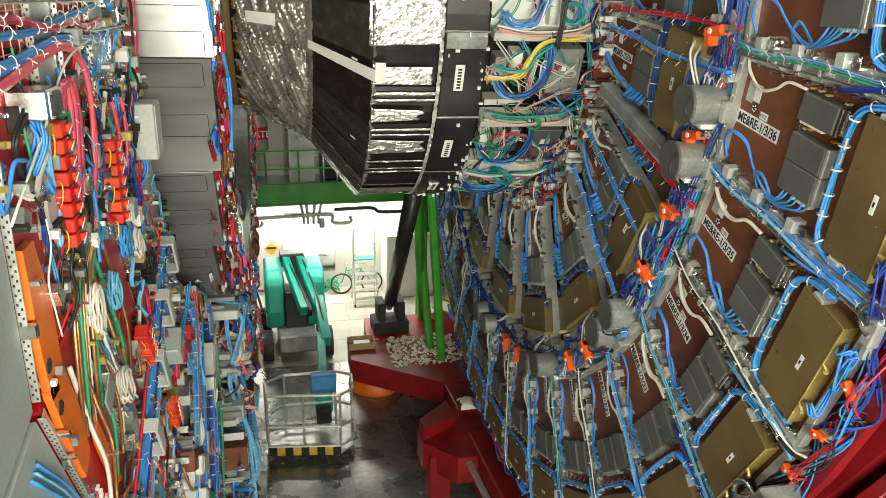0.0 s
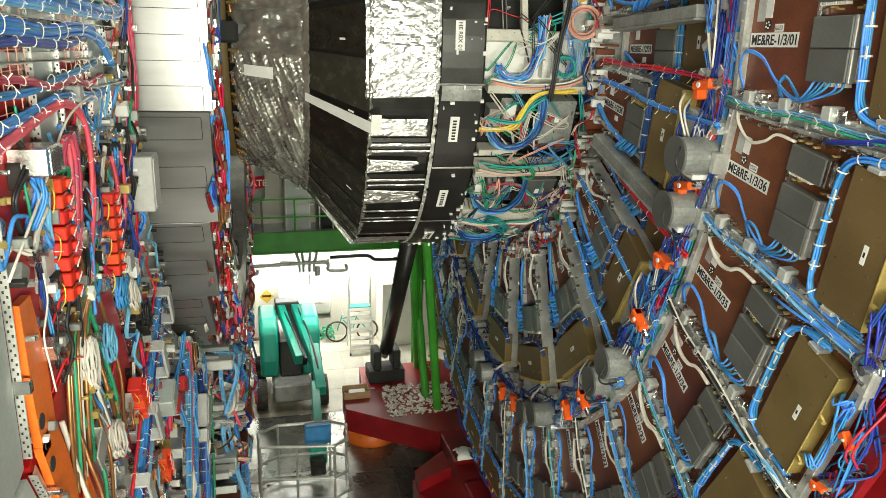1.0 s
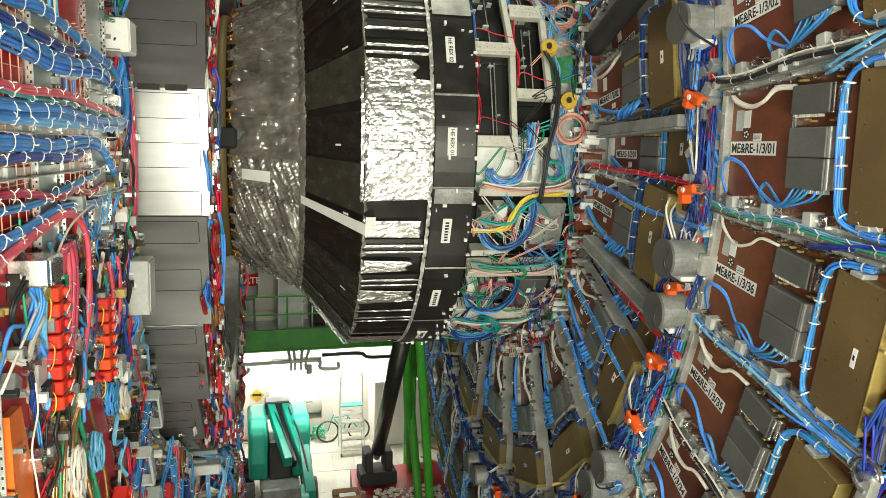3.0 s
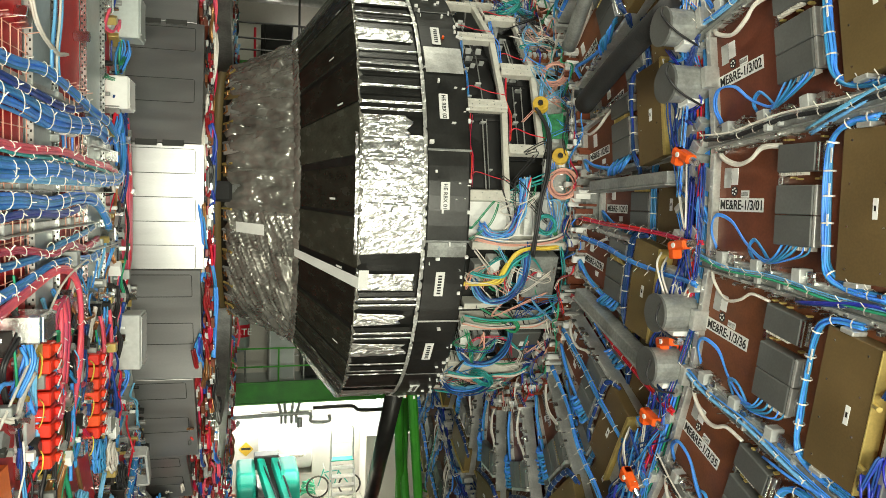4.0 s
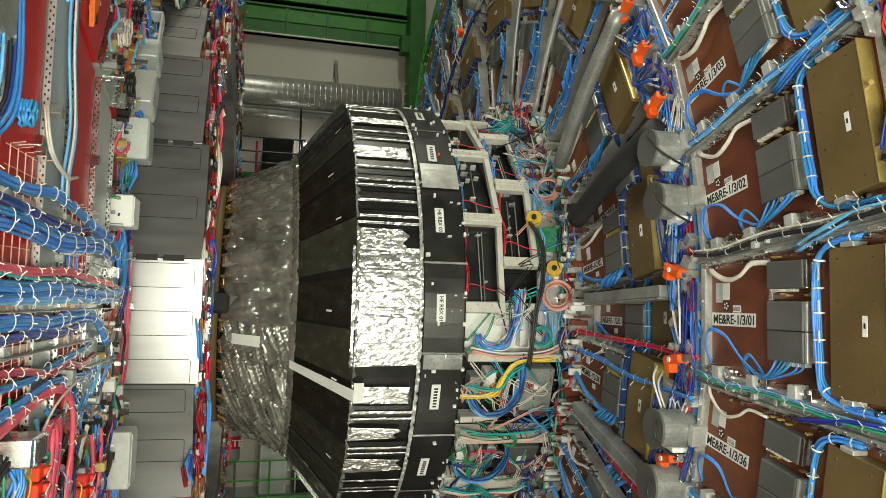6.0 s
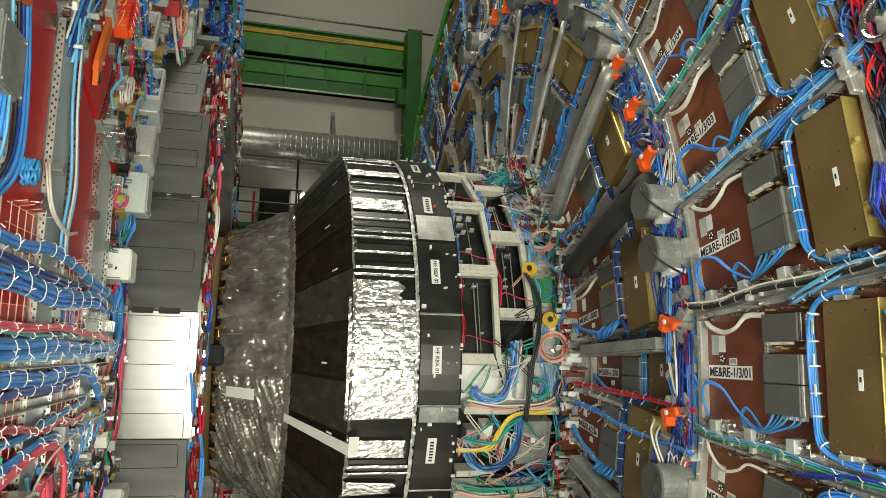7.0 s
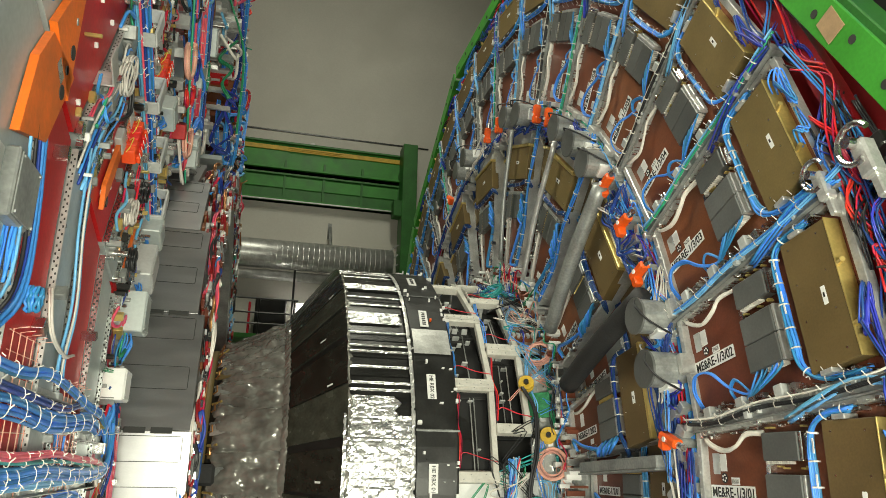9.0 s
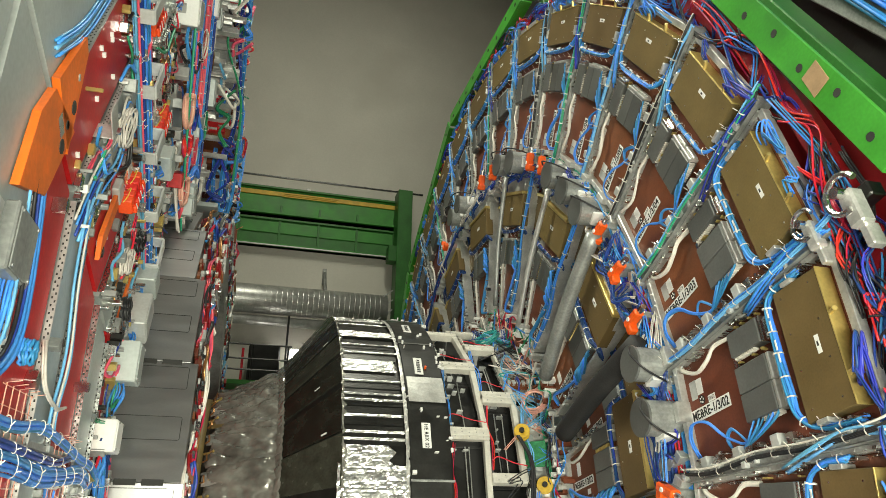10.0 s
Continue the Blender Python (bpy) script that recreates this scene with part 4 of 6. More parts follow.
def open_bay(phi, x0, x1, wide, seed):
    """A deep dark slot between two pale bars, with rods and clips inside."""
    rnd = random.Random(seed)
    root = thing("readout_bay", out_pose(phi, 2.52, x0), "pale bare metal frame round a dark open readout slot", "crate", "readout bays behind the nose")
    h, n = wide / 2, x1 - x0
    for z in (-h - .055, h - .055):
        bar = Geo().box(-.06, .03, -.02, n, z, z + .11, None, .006).make("cross_bar", PALE, root, "pale metal bar")
        g = Geo()
        for q in range(5):
            g.tube([(.03, .04 + q * .08, z + .03 + .05 * (q % 2)), (.036, .04 + q * .08, z + .03 + .05 * (q % 2))], .006, 6)
        g.make("bolt", STEEL, bar)
    Geo().box(-.05, .02, n - .062, n, -h + .056, h - .056, None, .004).make("side_bar", PALE, root)
    Geo().box(-.3, -.02, .0, .016, -h + .056, h - .056, None, .004).make("side_bar", GREY, root)
    # the slot's deep shade is put into this plate's black colour
    Geo().box(-.3, -.26, 0, n, -h, h).make("back_plate", INK, root, "black back plate standing in for the slot's shade")
    for q in range(3):
        y = rnd.uniform(.06, n - .12)
        Geo().tube([(-.2, y, -h + .07), (-.2, y + rnd.uniform(-.03, .03), h - .07)], .007, 6).make("rod", (BLACKC, ALU, STEEL)[q], root)
    g = Geo()
    for _ in range(10):
        y, z = rnd.uniform(.04, n - .12), rnd.choice((-h + .07, h - .12, rnd.uniform(-h + .08, h - .1)))
        g.box(-.24, -.17, y, y + rnd.uniform(.02, .07), z, z + .02)
    g.make("clip", BOXGREY, root)
    strands(Geo(), [(.0, .0, -h + .2), (.04, .06, -h + .23), (.02, n * .6, -h + .18), (.03, n, -h + .14)], 1, .01, .006, rnd).make("wire", REDC, root, "", True)
    strands(Geo(), [(.0, .01, -h + .1), (.05, .02, -.1), (.03, .0, .1), (.04, .02, h - .1)], 3, .012, .005, rnd).make("wire", (BLUE, WHITEC, REDC)[seed % 3], root, "", True)


for n in range(5):
    open_bay(11.1 + 22.2 * n, 2.36, 2.79, .96, 200 + n)
    open_bay(22 + 22.3 * n, 2.8, 3.18, .94, 230 + n)


def service_panel(phi, seed):
    """A pale plate beyond the slots with boards, sockets and small parts."""
    rnd = random.Random(seed)
    root = thing("service_panel", out_pose(phi, 2.5, 3.33), "pale plate with small circuit boards and sockets", "panel", "service panels behind the nose")
    Geo().box(-.06, -.03, -.14, .16, -.44, .44).make("plate", ALU, root)
    for q in range(5):
        y, z = rnd.uniform(-.12, .06), -.38 + q * .17
        Geo().box(-.03, rnd.uniform(.0, .06), y, y + rnd.uniform(.05, .1), z, z + rnd.uniform(.05, .12), None, .005).make("module", (PCB, BOXGREY, SILVER, PLATE, WHITE)[(q + seed) % 5], root)
    g = Geo()
    for q in range(40):
        y, z, s = rnd.uniform(-.14, .15), rnd.uniform(-.43, .43), rnd.uniform(.006, .018)
        g.box(-.03, rnd.uniform(-.02, .03), y, y + s, z, z + s * rnd.uniform(.6, 2), None, .002)
    tagged(g.make("socket", SILVER, root), kind="stuff")
    strands(Geo(), [(.02, .12, -.45), (.06, .1, -.2), (.03, .13, 0), (.06, .11, .25), (.02, .13, .45)], 5, .02, .006, rnd).make("wire", (TEALC, GREENC, WHITEC)[seed % 3], root, "", True)
    strands(Geo(), [(.02, -.1, -.4), (.06, -.05, -.2), (.04, -.1, .1), (.05, -.06, .4)], 4, .03, .006, rnd).make("wire", (BLUE, CYAN, NAVY)[seed % 3], root, "", True)


for n in range(6):
    service_panel(22 + 22.3 * n - 22.3, 300 + n)
root = thing("supply_box", out_pose(47, 2.5, 3.3), "bright bare metal supply box behind the nose", "electronics box")
Geo().box(-.12, .08, -.16, .16, -.27, .22, None, .01).make("case", SILVER, root)
Geo().box(-.12, .03, -.16, .16, -.36, -.275, None, .006).make("board", BROWN, root)
for q in range(5):
    Geo().box(.0, .05, -.14 + q * .06, -.1 + q * .06, -.36, -.3, None, .004).make("plug", BOXGREY, root)


def lower_module(phi, seed):
    """Crate with a flat grey cover, white plates, metal bars and U-shaped blue looms."""
    rnd = random.Random(seed)
    root = thing("readout_crate", out_pose(phi, 2.5, 2.9), "grey metal readout crate with a flat cover and cables", "crate", "crates behind the nose")
    Geo().box(-.12, .07, .14, .5, -.27, .22, None, .008).make("cover", GREY if seed % 2 else STEEL, root, "flat grey metal cover")
    Geo().box(.07, .074, .28, .33, -.02, .06).make("sticker", WHITE, root)
    Geo().box(-.12, .03, .12, .5, -.36, -.28, None, .006).make("board", BROWN, root)
    Geo().box(-.14, .08, -.5, .56, .3, .385, None, .006).make("cross_bar", PALE, root, "pale metal bar")
    Geo().box(-.14, .05, -.5, -.1, -.42, -.35, None, .006).make("cross_bar", PALE, root)
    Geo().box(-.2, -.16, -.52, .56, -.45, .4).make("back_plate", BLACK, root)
    for k in range(9):
        Geo().box(-.05, .05, .51, .55, -.26 + k * .055, -.23 + k * .055, None, .003).make("fin", INK, root)
    for k in range(3):
        y, z = -.44 + .17 * k, rnd.uniform(-.18, .0)
        Geo().box(-.14, rnd.uniform(.0, .05), y, y + .12, z, z + rnd.uniform(.2, .3), None, .006).make("module", (WHITE, BOXGREY, ALU)[(k + seed) % 3], root)
        for q in range(4):
            Geo().box(-.1, .02, y + q * .03, y + q * .03 + .016, z - .06, z - .005, None, .002).make("plug", (BOXGREY, BRASS, INK)[(q + k) % 3], root)
    g = Geo()
    for q in range(50):
        y, z, s = rnd.uniform(-.5, .5), rnd.uniform(-.44, .4), rnd.uniform(.006, .016)
        g.box(-.1, rnd.uniform(.0, .1), y, y + s, z, z + s * rnd.uniform(.6, 3), None, .002)
    tagged(g.make("fitting", SILVER, root), kind="stuff")
    for mt, n, off in ((CYAN, 9, 0), (BLUE, 7, .02), (NAVY, 3, .05)):
        path = [(.02, .1, .34), (.1, .11, .15), (.13, .07, -.08), (.13, -.06, -.26), (.1, -.25, -.3), (.05, -.36, -.22), (.0, -.42, -.1)]
        strands(Geo(), [(x + off, y, z + off) for x, y, z in path], n, .03, .009, rnd).make("blue_loom", mt, root, "thick loom of %s cables" % {CYAN: "pale blue", BLUE: "blue", NAVY: "violet-blue"}[mt], True)
    for mt, z in ((SALMON, .42), (WHITEC, .45), (TEALC, -.48)):
        strands(Geo(), [(.08, -.48, z), (.12, -.2, z - .04), (.1, .1, z - .05), (.12, .35, z - .01), (.06, .52, z + .04)], 3, .012, .008, rnd).make("cross_lead", mt, root, "", True)
    for mt in (BLACKC, GREENC, WHITEC, REDC, TEALC):
        pts = [(rnd.uniform(.02, .14), -.4 + .2 * i + rnd.uniform(-.1, .1), rnd.uniform(-.4, .35)) for i in range(5)]
        strands(Geo(), pts, 3, .02, .005, rnd).make("wire", mt, root, "", True)


for n in range(6):
    lower_module(-19 - 22.5 * n, 260 + n)
# the open module level with the eye
root = thing("readout_crate", out_pose(-4.5, 2.5, 2.9), "open readout crate full of blue and white wiring", "crate", "crates behind the nose")
Geo().box(-.16, -.1, -.52, .56, -.3, .26).make("back_plate", WHITE, root)
Geo().box(-.14, .06, -.5, -.12, .17, .27, None, .006).make("cross_bar", PALE, root)
for k in range(4):
    Geo().box(-.1, .02, -.08 + k * .16, .02 + k * .16, -.2, .2, None, .006).make("module", (WHITE, ALU, BOXGREY, PLATE)[k], root)
for mt, n in ((BLUE, 9), (CYAN, 7), (NAVY, 5), (WHITEC, 4), (REDC, 2)):
    pts = [(rnd.uniform(.02, .1), .05 + rnd.uniform(-.04, .04), .4), (.08, .04, .2), (.12, .0 + rnd.uniform(-.05, .05), 0), (.12, -.12, -.17), (.08, -.3, -.2), (.04, -.4, -.08 + rnd.uniform(-.05, .1))]
    strands(Geo(), pts, n, .035, .008, rnd).make("wire", mt, root, "", True)
# yellow loom bent like a step
solo(strands(Geo(), [around(2.3, 2.6, -20.5), around(2.55, 2.62, -20.5), around(2.72, 2.64, -19.5), around(2.78, 2.66, -16), around(2.86, 2.66, -13), around(3.0, 2.64, -11.7), around(3.25, 2.6, -11.4), around(3.5, 2.55, -11)], 8, .028, .01, rnd), "cable_loom", YELLOWC, "yellow cables bundled behind the nose", "cable")
solo(strands(Geo(), [around(2.4, 2.63, -17.5), around(2.6, 2.65, -18.5), around(2.76, 2.68, -18), around(2.84, 2.69, -14.5), around(3.0, 2.67, -12.6)], 4, .02, .008, rnd), "cable_loom", TEALC, "pale green cables bundled behind the nose", "cable")


def coil(x, r, phi, radius, material, label, n=8):
    c = face(phi, r, x) @ pose(0, 0, 0, 0, 55, 0)
    g = Geo()
    for k in range(n):
        q = radius * rnd.uniform(.75, 1.1)
        z = rnd.uniform(0, .06)
        g.tube([c @ Vector((q * math.cos(a * .35) + rnd.uniform(-.006, .006), q * math.sin(a * .35), z + rnd.uniform(-.01, .01))) for a in range(19)], .008, 5)
    solo(g, "cable_coil", material, label, "cable", "coiled cables")


for x, r, phi, q, mt, label in ((3.2, 2.62, -6, .1, TEALC, "small coil of teal cable"), (2.86, 2.66, -54, .14, TEALC, "coil of teal cable"), (3.38, 2.64, 31, .14, SALMON, "coil of salmon pink cable"), (3.36, 2.64, 3.5, .15, SALMON, "coil of salmon pink cable"), (3.2, 2.58, 64, .15, TEALC, "coil of teal and blue cable"), (3.0, 2.6, -33, .09, GREENC, "coil of green cable")):
    coil(x, r, phi, q, mt, label)
for x, phi in ((3.18, 22.7), (3.36, 10)):
    c = face(phi, 2.56, x) @ pose(0, 0, 0, 0, 70, 0)
    root = thing("cable_reel", c, "small yellow plastic cable reel", "reel", "yellow reels")
    Geo().lathe([(-.03, .03), (-.03, .085), (-.01, .085), (-.005, .04), (.03, .04), (.035, .085), (.055, .085), (.055, .03)], 18, pose(0, 0, .06, 0, 90, 0)).make("spool", YELLOWP, root)
    Geo().tube([(0, 0, .0), (0, 0, .12)], .028, 10).make("hub", BLACK, root)
solo(Geo().box(-.12, .12, -.16, .13, -.02, .0, face(18, 2.57, 3.3) @ pose(0, 0, 0, 0, 70, 0)), "circuit_board", PCB, "green circuit board behind the nose", "circuit board", smooth=False)
for n in range(60):
    phi, x = rnd.uniform(-95, 8), rnd.uniform(2.4, 3.45)
    if n > 40:
        phi, x = rnd.uniform(8, 80), rnd.uniform(3.2, 3.5)
    mt, word = rnd.choice(((BLUE, "blue"), (WHITEC, "white"), (SALMON, "pink"), (TEALC, "teal"), (BLACKC, "black"), (NAVY, "violet-blue"), (CYAN, "pale blue"), (GREENC, "green"), (WHITEC, "white")))
    pts = [around(min(3.5, max(2.38, x + rnd.uniform(-.3, .3))), 2.6 + rnd.uniform(-.05, .08), phi + rnd.uniform(-6, 6)) for _ in range(5)]
    solo(strands(Geo(), pts, 2, .02, .005, rnd), "loose_cable", mt, "loose thin %s cables behind the nose" % word, "cable", "loose cables behind the nose")
solo(strands(Geo(), [around(3.1, 2.66, 21), around(3.2, 2.68, 15), around(3.16, 2.7, 6), around(3.1, 2.7, 0), around(3.06, 2.72, -6), around(3.04, 2.72, -13)], 3, .014, .013, rnd), "loose_cable", BLACKC, "black cable hanging down behind the nose", "cable", "loose cables behind the nose")

# ---- solenoid tank ----
tank = thing("solenoid_tank", AXIS, "dull steel solenoid tank with flat skin panels", "vacuum tank")
Geo().lathe([(-3, 3.74), (-.62, 3.74), (-.6, 3.6), (-.22, 3.6), (-.22, 2.95), (-3, 2.95)], 72, None, True).make("drum", STEEL, tank)
h = 3.8 * math.tan(radians(7.5))
for k in range(24):
    phi = -2.3 + 15 * k
    mid = ((phi + 180) % 360) - 180
    c = pose(0, 0, 0, -phi, 0, 0)
    end = -.19 - .66 * (1 - math.cos(radians(max(-75, min(75, mid)))))
    panel = Geo().box(-2.2, end, -3.8, -3.72, -h + .004, h - .004, c, .003).make("skin_panel", TANKM, tank)
    for z in ((.36, -.02, -.4) if k == 0 else (.36, -.07)):
        w, q = .096, .0028
        g = Geo()
        g.box(-2.2, end - .08, -3.8025, -3.799, z - w - q, z - w + q, c, .0005).box(-2.2, end - .08, -3.8025, -3.799, z + w - q, z + w + q, c, .0005)
        g.box(end - .066 - q, end - .066 + q, -3.8025, -3.799, z - w + .014, z + w - .014, c, .0005)
        for s in (-1, 1):
            g.tube([(end - .08, -3.8005, z + s * w), (end - .07, -3.8005, z + s * (w - .004)), (end - .066, -3.8005, z + s * (w - .014))], q * .9, 4, c)
        g.make("cover_outline", SEAM, panel)
    if 10 < mid < 40:
        for x in (-.62, -.42):
            Geo().box(x - .08, x + .08, -3.803, -3.79, -h - .024, -h + .024, c, .002).make("slot", SEAM, tank)
    for q in range(12):
        mt = rnd.choice((BLUE, REDC, WHITEC, NAVY, PINK, COPPER, BLACKC, DARKRED, GREY))
        a0 = rnd.uniform(-6, 6)
        x = rnd.uniform(end + .02, -.13)
        pts = [(x + rnd.uniform(-.03, .03), -3.62 - rnd.uniform(0, .16), 3.7 * math.sin(radians(a0 + i * 2.5))) for i in range(5)]
        strands(Geo(), pts, 4, .015, .009, rnd, m=c).make("rim_lead", mt, tank, "", True)
    for mt in (SILVER, DARKRED, BOXGREY, BROWN):
        g = Geo()
        for q in range(14):
            x, z, a = rnd.uniform(end + .01, -.13), rnd.uniform(-h, h), rnd.uniform(.01, .03)
            g.box(x - a * .6, x + a * .6, -3.8 + rnd.uniform(.0, .1), -3.6, z - a, z + a * rnd.uniform(1, 3), c, .003)
        tagged(g.make("rim_fitting", mt, tank), kind="stuff")

# ---- barrel wheel ----
wheel = thing("barrel_wheel", barrel(0), "red iron barrel wheel with pale grey chamber ends", "detector wheel")
Geo().prism(poly(7.52), -1.6, -.06).make("iron_core", IRONRED, wheel)
LAYERS = ((3.84, 4.36, PLATE, .004, "chamber_end"), (4.4, 4.7, IRONRED, .0, "iron_plate"), (4.75, 5.21, PLATE, .008, "chamber_end"), (5.26, 5.82, IRONRED, .0, "iron_plate"), (5.88, 6.24, PLATE, .008, "chamber_end"), (6.3, 6.86, IRONRED, .0, "iron_plate"), (6.92, 7.5, PLATE, .008, "chamber_end"), (7.56, 8.1, PLATE, .03, "chamber_end"))
t15 = math.tan(radians(15))
for k in range(12):
    c = pose(0, 0, 0, 0, 0, 30 * k)
    for r0, r1, material, z, name in LAYERS:
        e = .03
        if r0 > 7.5 and k == 0:
            z = .008
        Geo().prism([(r0, -r0 * t15 + e), (r1, -r1 * t15 + e), (r1, r1 * t15 - e), (r0, r0 * t15 - e)], z - .1, z, c).make(name, material, wheel)
    for r in (4.73, 5.235, 5.85, 6.27, 6.89):
        w = r * t15 - .05
        g = Geo().box(r - .003, r + .003, -w, w, .0, .035, c, .001).box(r - .05, r - .003, -w, w, .016, .02, c, .001)
        ob = g.make("angle_strip", SILVER if r < 6 else ALU, wheel, "perforated metal angle")
        g = Geo()
        for j in range(int(2 * w / .04)):
            y = -w + .03 + j * .04
            for q, z in ((0, .007), (.02, .021)):
                g.add([(r + .004, y + q, z), (r + .004, y + q + .012, z), (r + .004, y + q + .012, z + .008), (r + .004, y + q, z + .008)], [(0, 1, 2, 3)], c)
        g.make("perforation", SEAM, ob)
    for sign in (-1, 1):
        e = 6.9 * t15 + .02
        if k == 0 and sign < 0:
            shape = [(6.86, e - .46), (7.2, e - .56), (7.14, e - .2), (7.02, e - .02), (6.62, e - .02)][::-1]
        elif k == 11 and sign > 0:
            shape = [(6.9, e - .5), (6.99, e - .5), (7.02, e - .02), (6.62, e - .02)][::-1]
        else:
            shape = [(6.86, e - .72), (6.84, e - .3), (6.8, e - .02), (6.6, e - .02), (6.62, e - .4), (6.72, e - .72)]
        shape = [(x, sign * y) for x, y in shape]
        ob = Geo().prism(shape[::-1] if (sign > 0) != (k in (0, 11) and (k == 0) == (sign < 0)) else shape, .015, .05, c).make("corner_bracket", ORANGEP, wheel, "orange painted corner bracket")
        Geo().tube([(6.78, sign * (e - .18), .048), (6.78, sign * (e - .18), .054)], .035, 14, c).make("bracket_hole", SEAM, ob)
        Geo().tube([(6.76, sign * (e - .06), .048), (6.76, sign * (e - .06), .054)], .02, 10, c).make("bracket_hole", SEAM, ob)

WORDS = {BLUE: "bright blue", NAVY: "dark blue", CYAN: "pale blue", REDC: "red", PINK: "pink-red", WHITEC: "white", GREENC: "green", BLACKC: "black", COPPER: "copper", SALMON: "salmon", TEALC: "teal", YELLOWC: "yellow"}


def sector(phi, seed):
    """The cables and boxes that hang on one sector of the wheel; x outwards, y down the turn, z to the endcap."""
    rnd = random.Random(seed)
    m = barrel(phi)
    far = abs(phi) > 85
    dense = 1.0 if abs(phi) < 70 else 1.4
    out = .24 if far else .0
    mass = {}
    local = barrel(0).inverted() @ m
    zs = .7
    fx = lambda x: 4 + (x - 4) * 1.07
    flat = m @ Matrix.Diagonal((1, 1, zs, 1))

    def loom(pts, n, spread, r, material, every=.22):
        pts = [(fx(x), y, z * zs + out * rnd.uniform(.2, 1.6)) for x, y, z in pts]
        strands(mass.setdefault(material, Geo()), pts, n, spread, r, rnd, m=m, wave=.3)
        if every:
            ties(mass.setdefault(WHITEC, Geo()), pts, spread * .9 + r * .5, every, m)

    # looms along the radius
    for _ in range(8):
        y, n, material = rnd.uniform(-1.1, 1.1), rnd.randint(4, 9), rnd.choice((BLUE, BLUE, NAVY, CYAN, PINK))
        e, sag, bend = rnd.uniform(3.9, 4.3), rnd.uniform(-.03, .03), rnd.uniform(-.3, .3)
        loom([(x, y * q + w, z) for x, q, w, z in ((8.0, 1.05, 0, .2), (6.6, 1.05, sag, .2), (6.2, 1.02, -sag, .22), (5.6, 1, sag * .5, .21), (4.9, .95, 0, .2), (e + .15, .9, 0, .18), (e, .9, bend * .5, .16), (e - .02, .9, bend, .12))], n * 2, .022, .0065, material, .16)
    # steel bars that carry the looms
    for y in (-.5, .6):
        for x0, x1 in ((4.0, 4.7), (5.2, 5.9), (6.2, 6.9)):
            tagged(Geo().box(fx(x0), fx(x1), y - .03, y + .03, .02, .2, flat).make("cable_support", ALU), "bare metal bar carrying cables on the wheel", "bracket", "cable supports on the wheel")
    # columns of red plug blocks
    for x0, y0, n in ((rnd.uniform(4.3, 6.4), rnd.uniform(-1.2, .5), 5), (rnd.uniform(4.3, 6.4), rnd.uniform(-1.2, .5), 4)):
        root = thing("plug_column", m @ Matrix.Translation((fx(x0), y0, .03)), "column of red-orange plug blocks with pale tags", "connector", "plug columns on the wheel")
        for k in range(n):
            Geo().box(-.07, .07, k * .11, k * .11 + .1, 0, .07, None, .012).make("plug_block", VERM, root)
            Geo().box(-.055, .055, -.012, .012, .07, .074, Matrix.Translation((0, k * .11 + .05, 0)) @ pose(0, 0, 0, 0, 0, 28)).make("tag", WHITE, root)
        Geo().box(.09, .24, 0, n * .11, -.02, .05, None, .01).make("metal_case", SILVER, root)
    # boxes
    spots = [(rnd.uniform(3.95, 6.8), rnd.uniform(-1.3, 1.3), rnd.uniform(.06, .2), rnd.uniform(.08, .22)) for _ in range(int(9 * dense))]
    for x, y, a, b in spots:
        if abs(y) > x * t15 + .35:
            y *= .6
        x = fx(x)
        d = rnd.uniform(.14, .3) * zs + out
        root = thing("junction_box", m @ Matrix.Translation((x, y, .03)), rnd.choice(("pale grey metal junction box on the wheel", "white junction box with cables on the wheel", "dull grey electronics box on the wheel")), "junction box", "boxes on the wheel")
        Geo().box(-a, a, -b, b, -.03, d, None, .01).make("case", rnd.choice((BOXGREY, PLATE, WHITE, ALU)) if not far else rnd.choice((BOXGREY, STEEL, GREY, BROWN)), root)
        Geo().box(-a * .8, a * .8, -b * .8, b * .8, d, d + .008, None, .003).make("lid", BOXGREY, root)
        for s in (-1, 1):
            Geo().tube([(s * a * .65, b * .65, d + .008), (s * a * .65, b * .65, d + .014)], .01, 6).make("screw", STEEL, root)
        strands(Geo(), [(0, b, .02), (.02, b + .12, .04), (rnd.uniform(-.1, .1), b + .3, .02)], 6, .02, .006, rnd).make("lead", BLUE, root, "", True)
    # copper pipes and green lines near the rim, running round
    for s in range(3):
        x, y0 = rnd.uniform(4.4, 6.7), -1.5
        loom([(x - .25, y0 - .15, .16), (x - .06, y0 + .1, .2), (x, y0 + .5, .2), (x + .02, y0 + .9, .2), (x + .02, y0 + 1.2, .18), (x + .3, y0 + 1.35, .16)], 1, .006, .011, COPPER, 0)
    loom([(4.2, .95, .24), (5.2, 1.2, .26), (6.0, 1.25, .26), (6.45, 1.4, .26), (6.5, 1.8, .25)], 3, .01, .01, GREENC, .3)
    # odd cables in all directions
    mats = (BLUE, BLUE, CYAN, WHITEC, PINK, REDC, NAVY, BLACKC, GREENC, COPPER, SALMON, WHITEC)
    for s in range(int(34 * dense)):
        material = rnd.choice(mats)
        x, y = rnd.uniform(4.0, 6.9), rnd.uniform(-1.5, 1.6)
        if abs(y) > x * t15:
            y *= .75
        if rnd.random() < .5:
            pts = [(x + rnd.uniform(-.15, .15), y + (i - 2) * .22, rnd.uniform(.08, .26)) for i in range(5)]
        else:
            pts = [(x + (i - 2) * .2, y + rnd.uniform(-.15, .15), rnd.uniform(.08, .26)) for i in range(5)]
        if rnd.random() < .3:
            q = rnd.uniform(.07, .16)
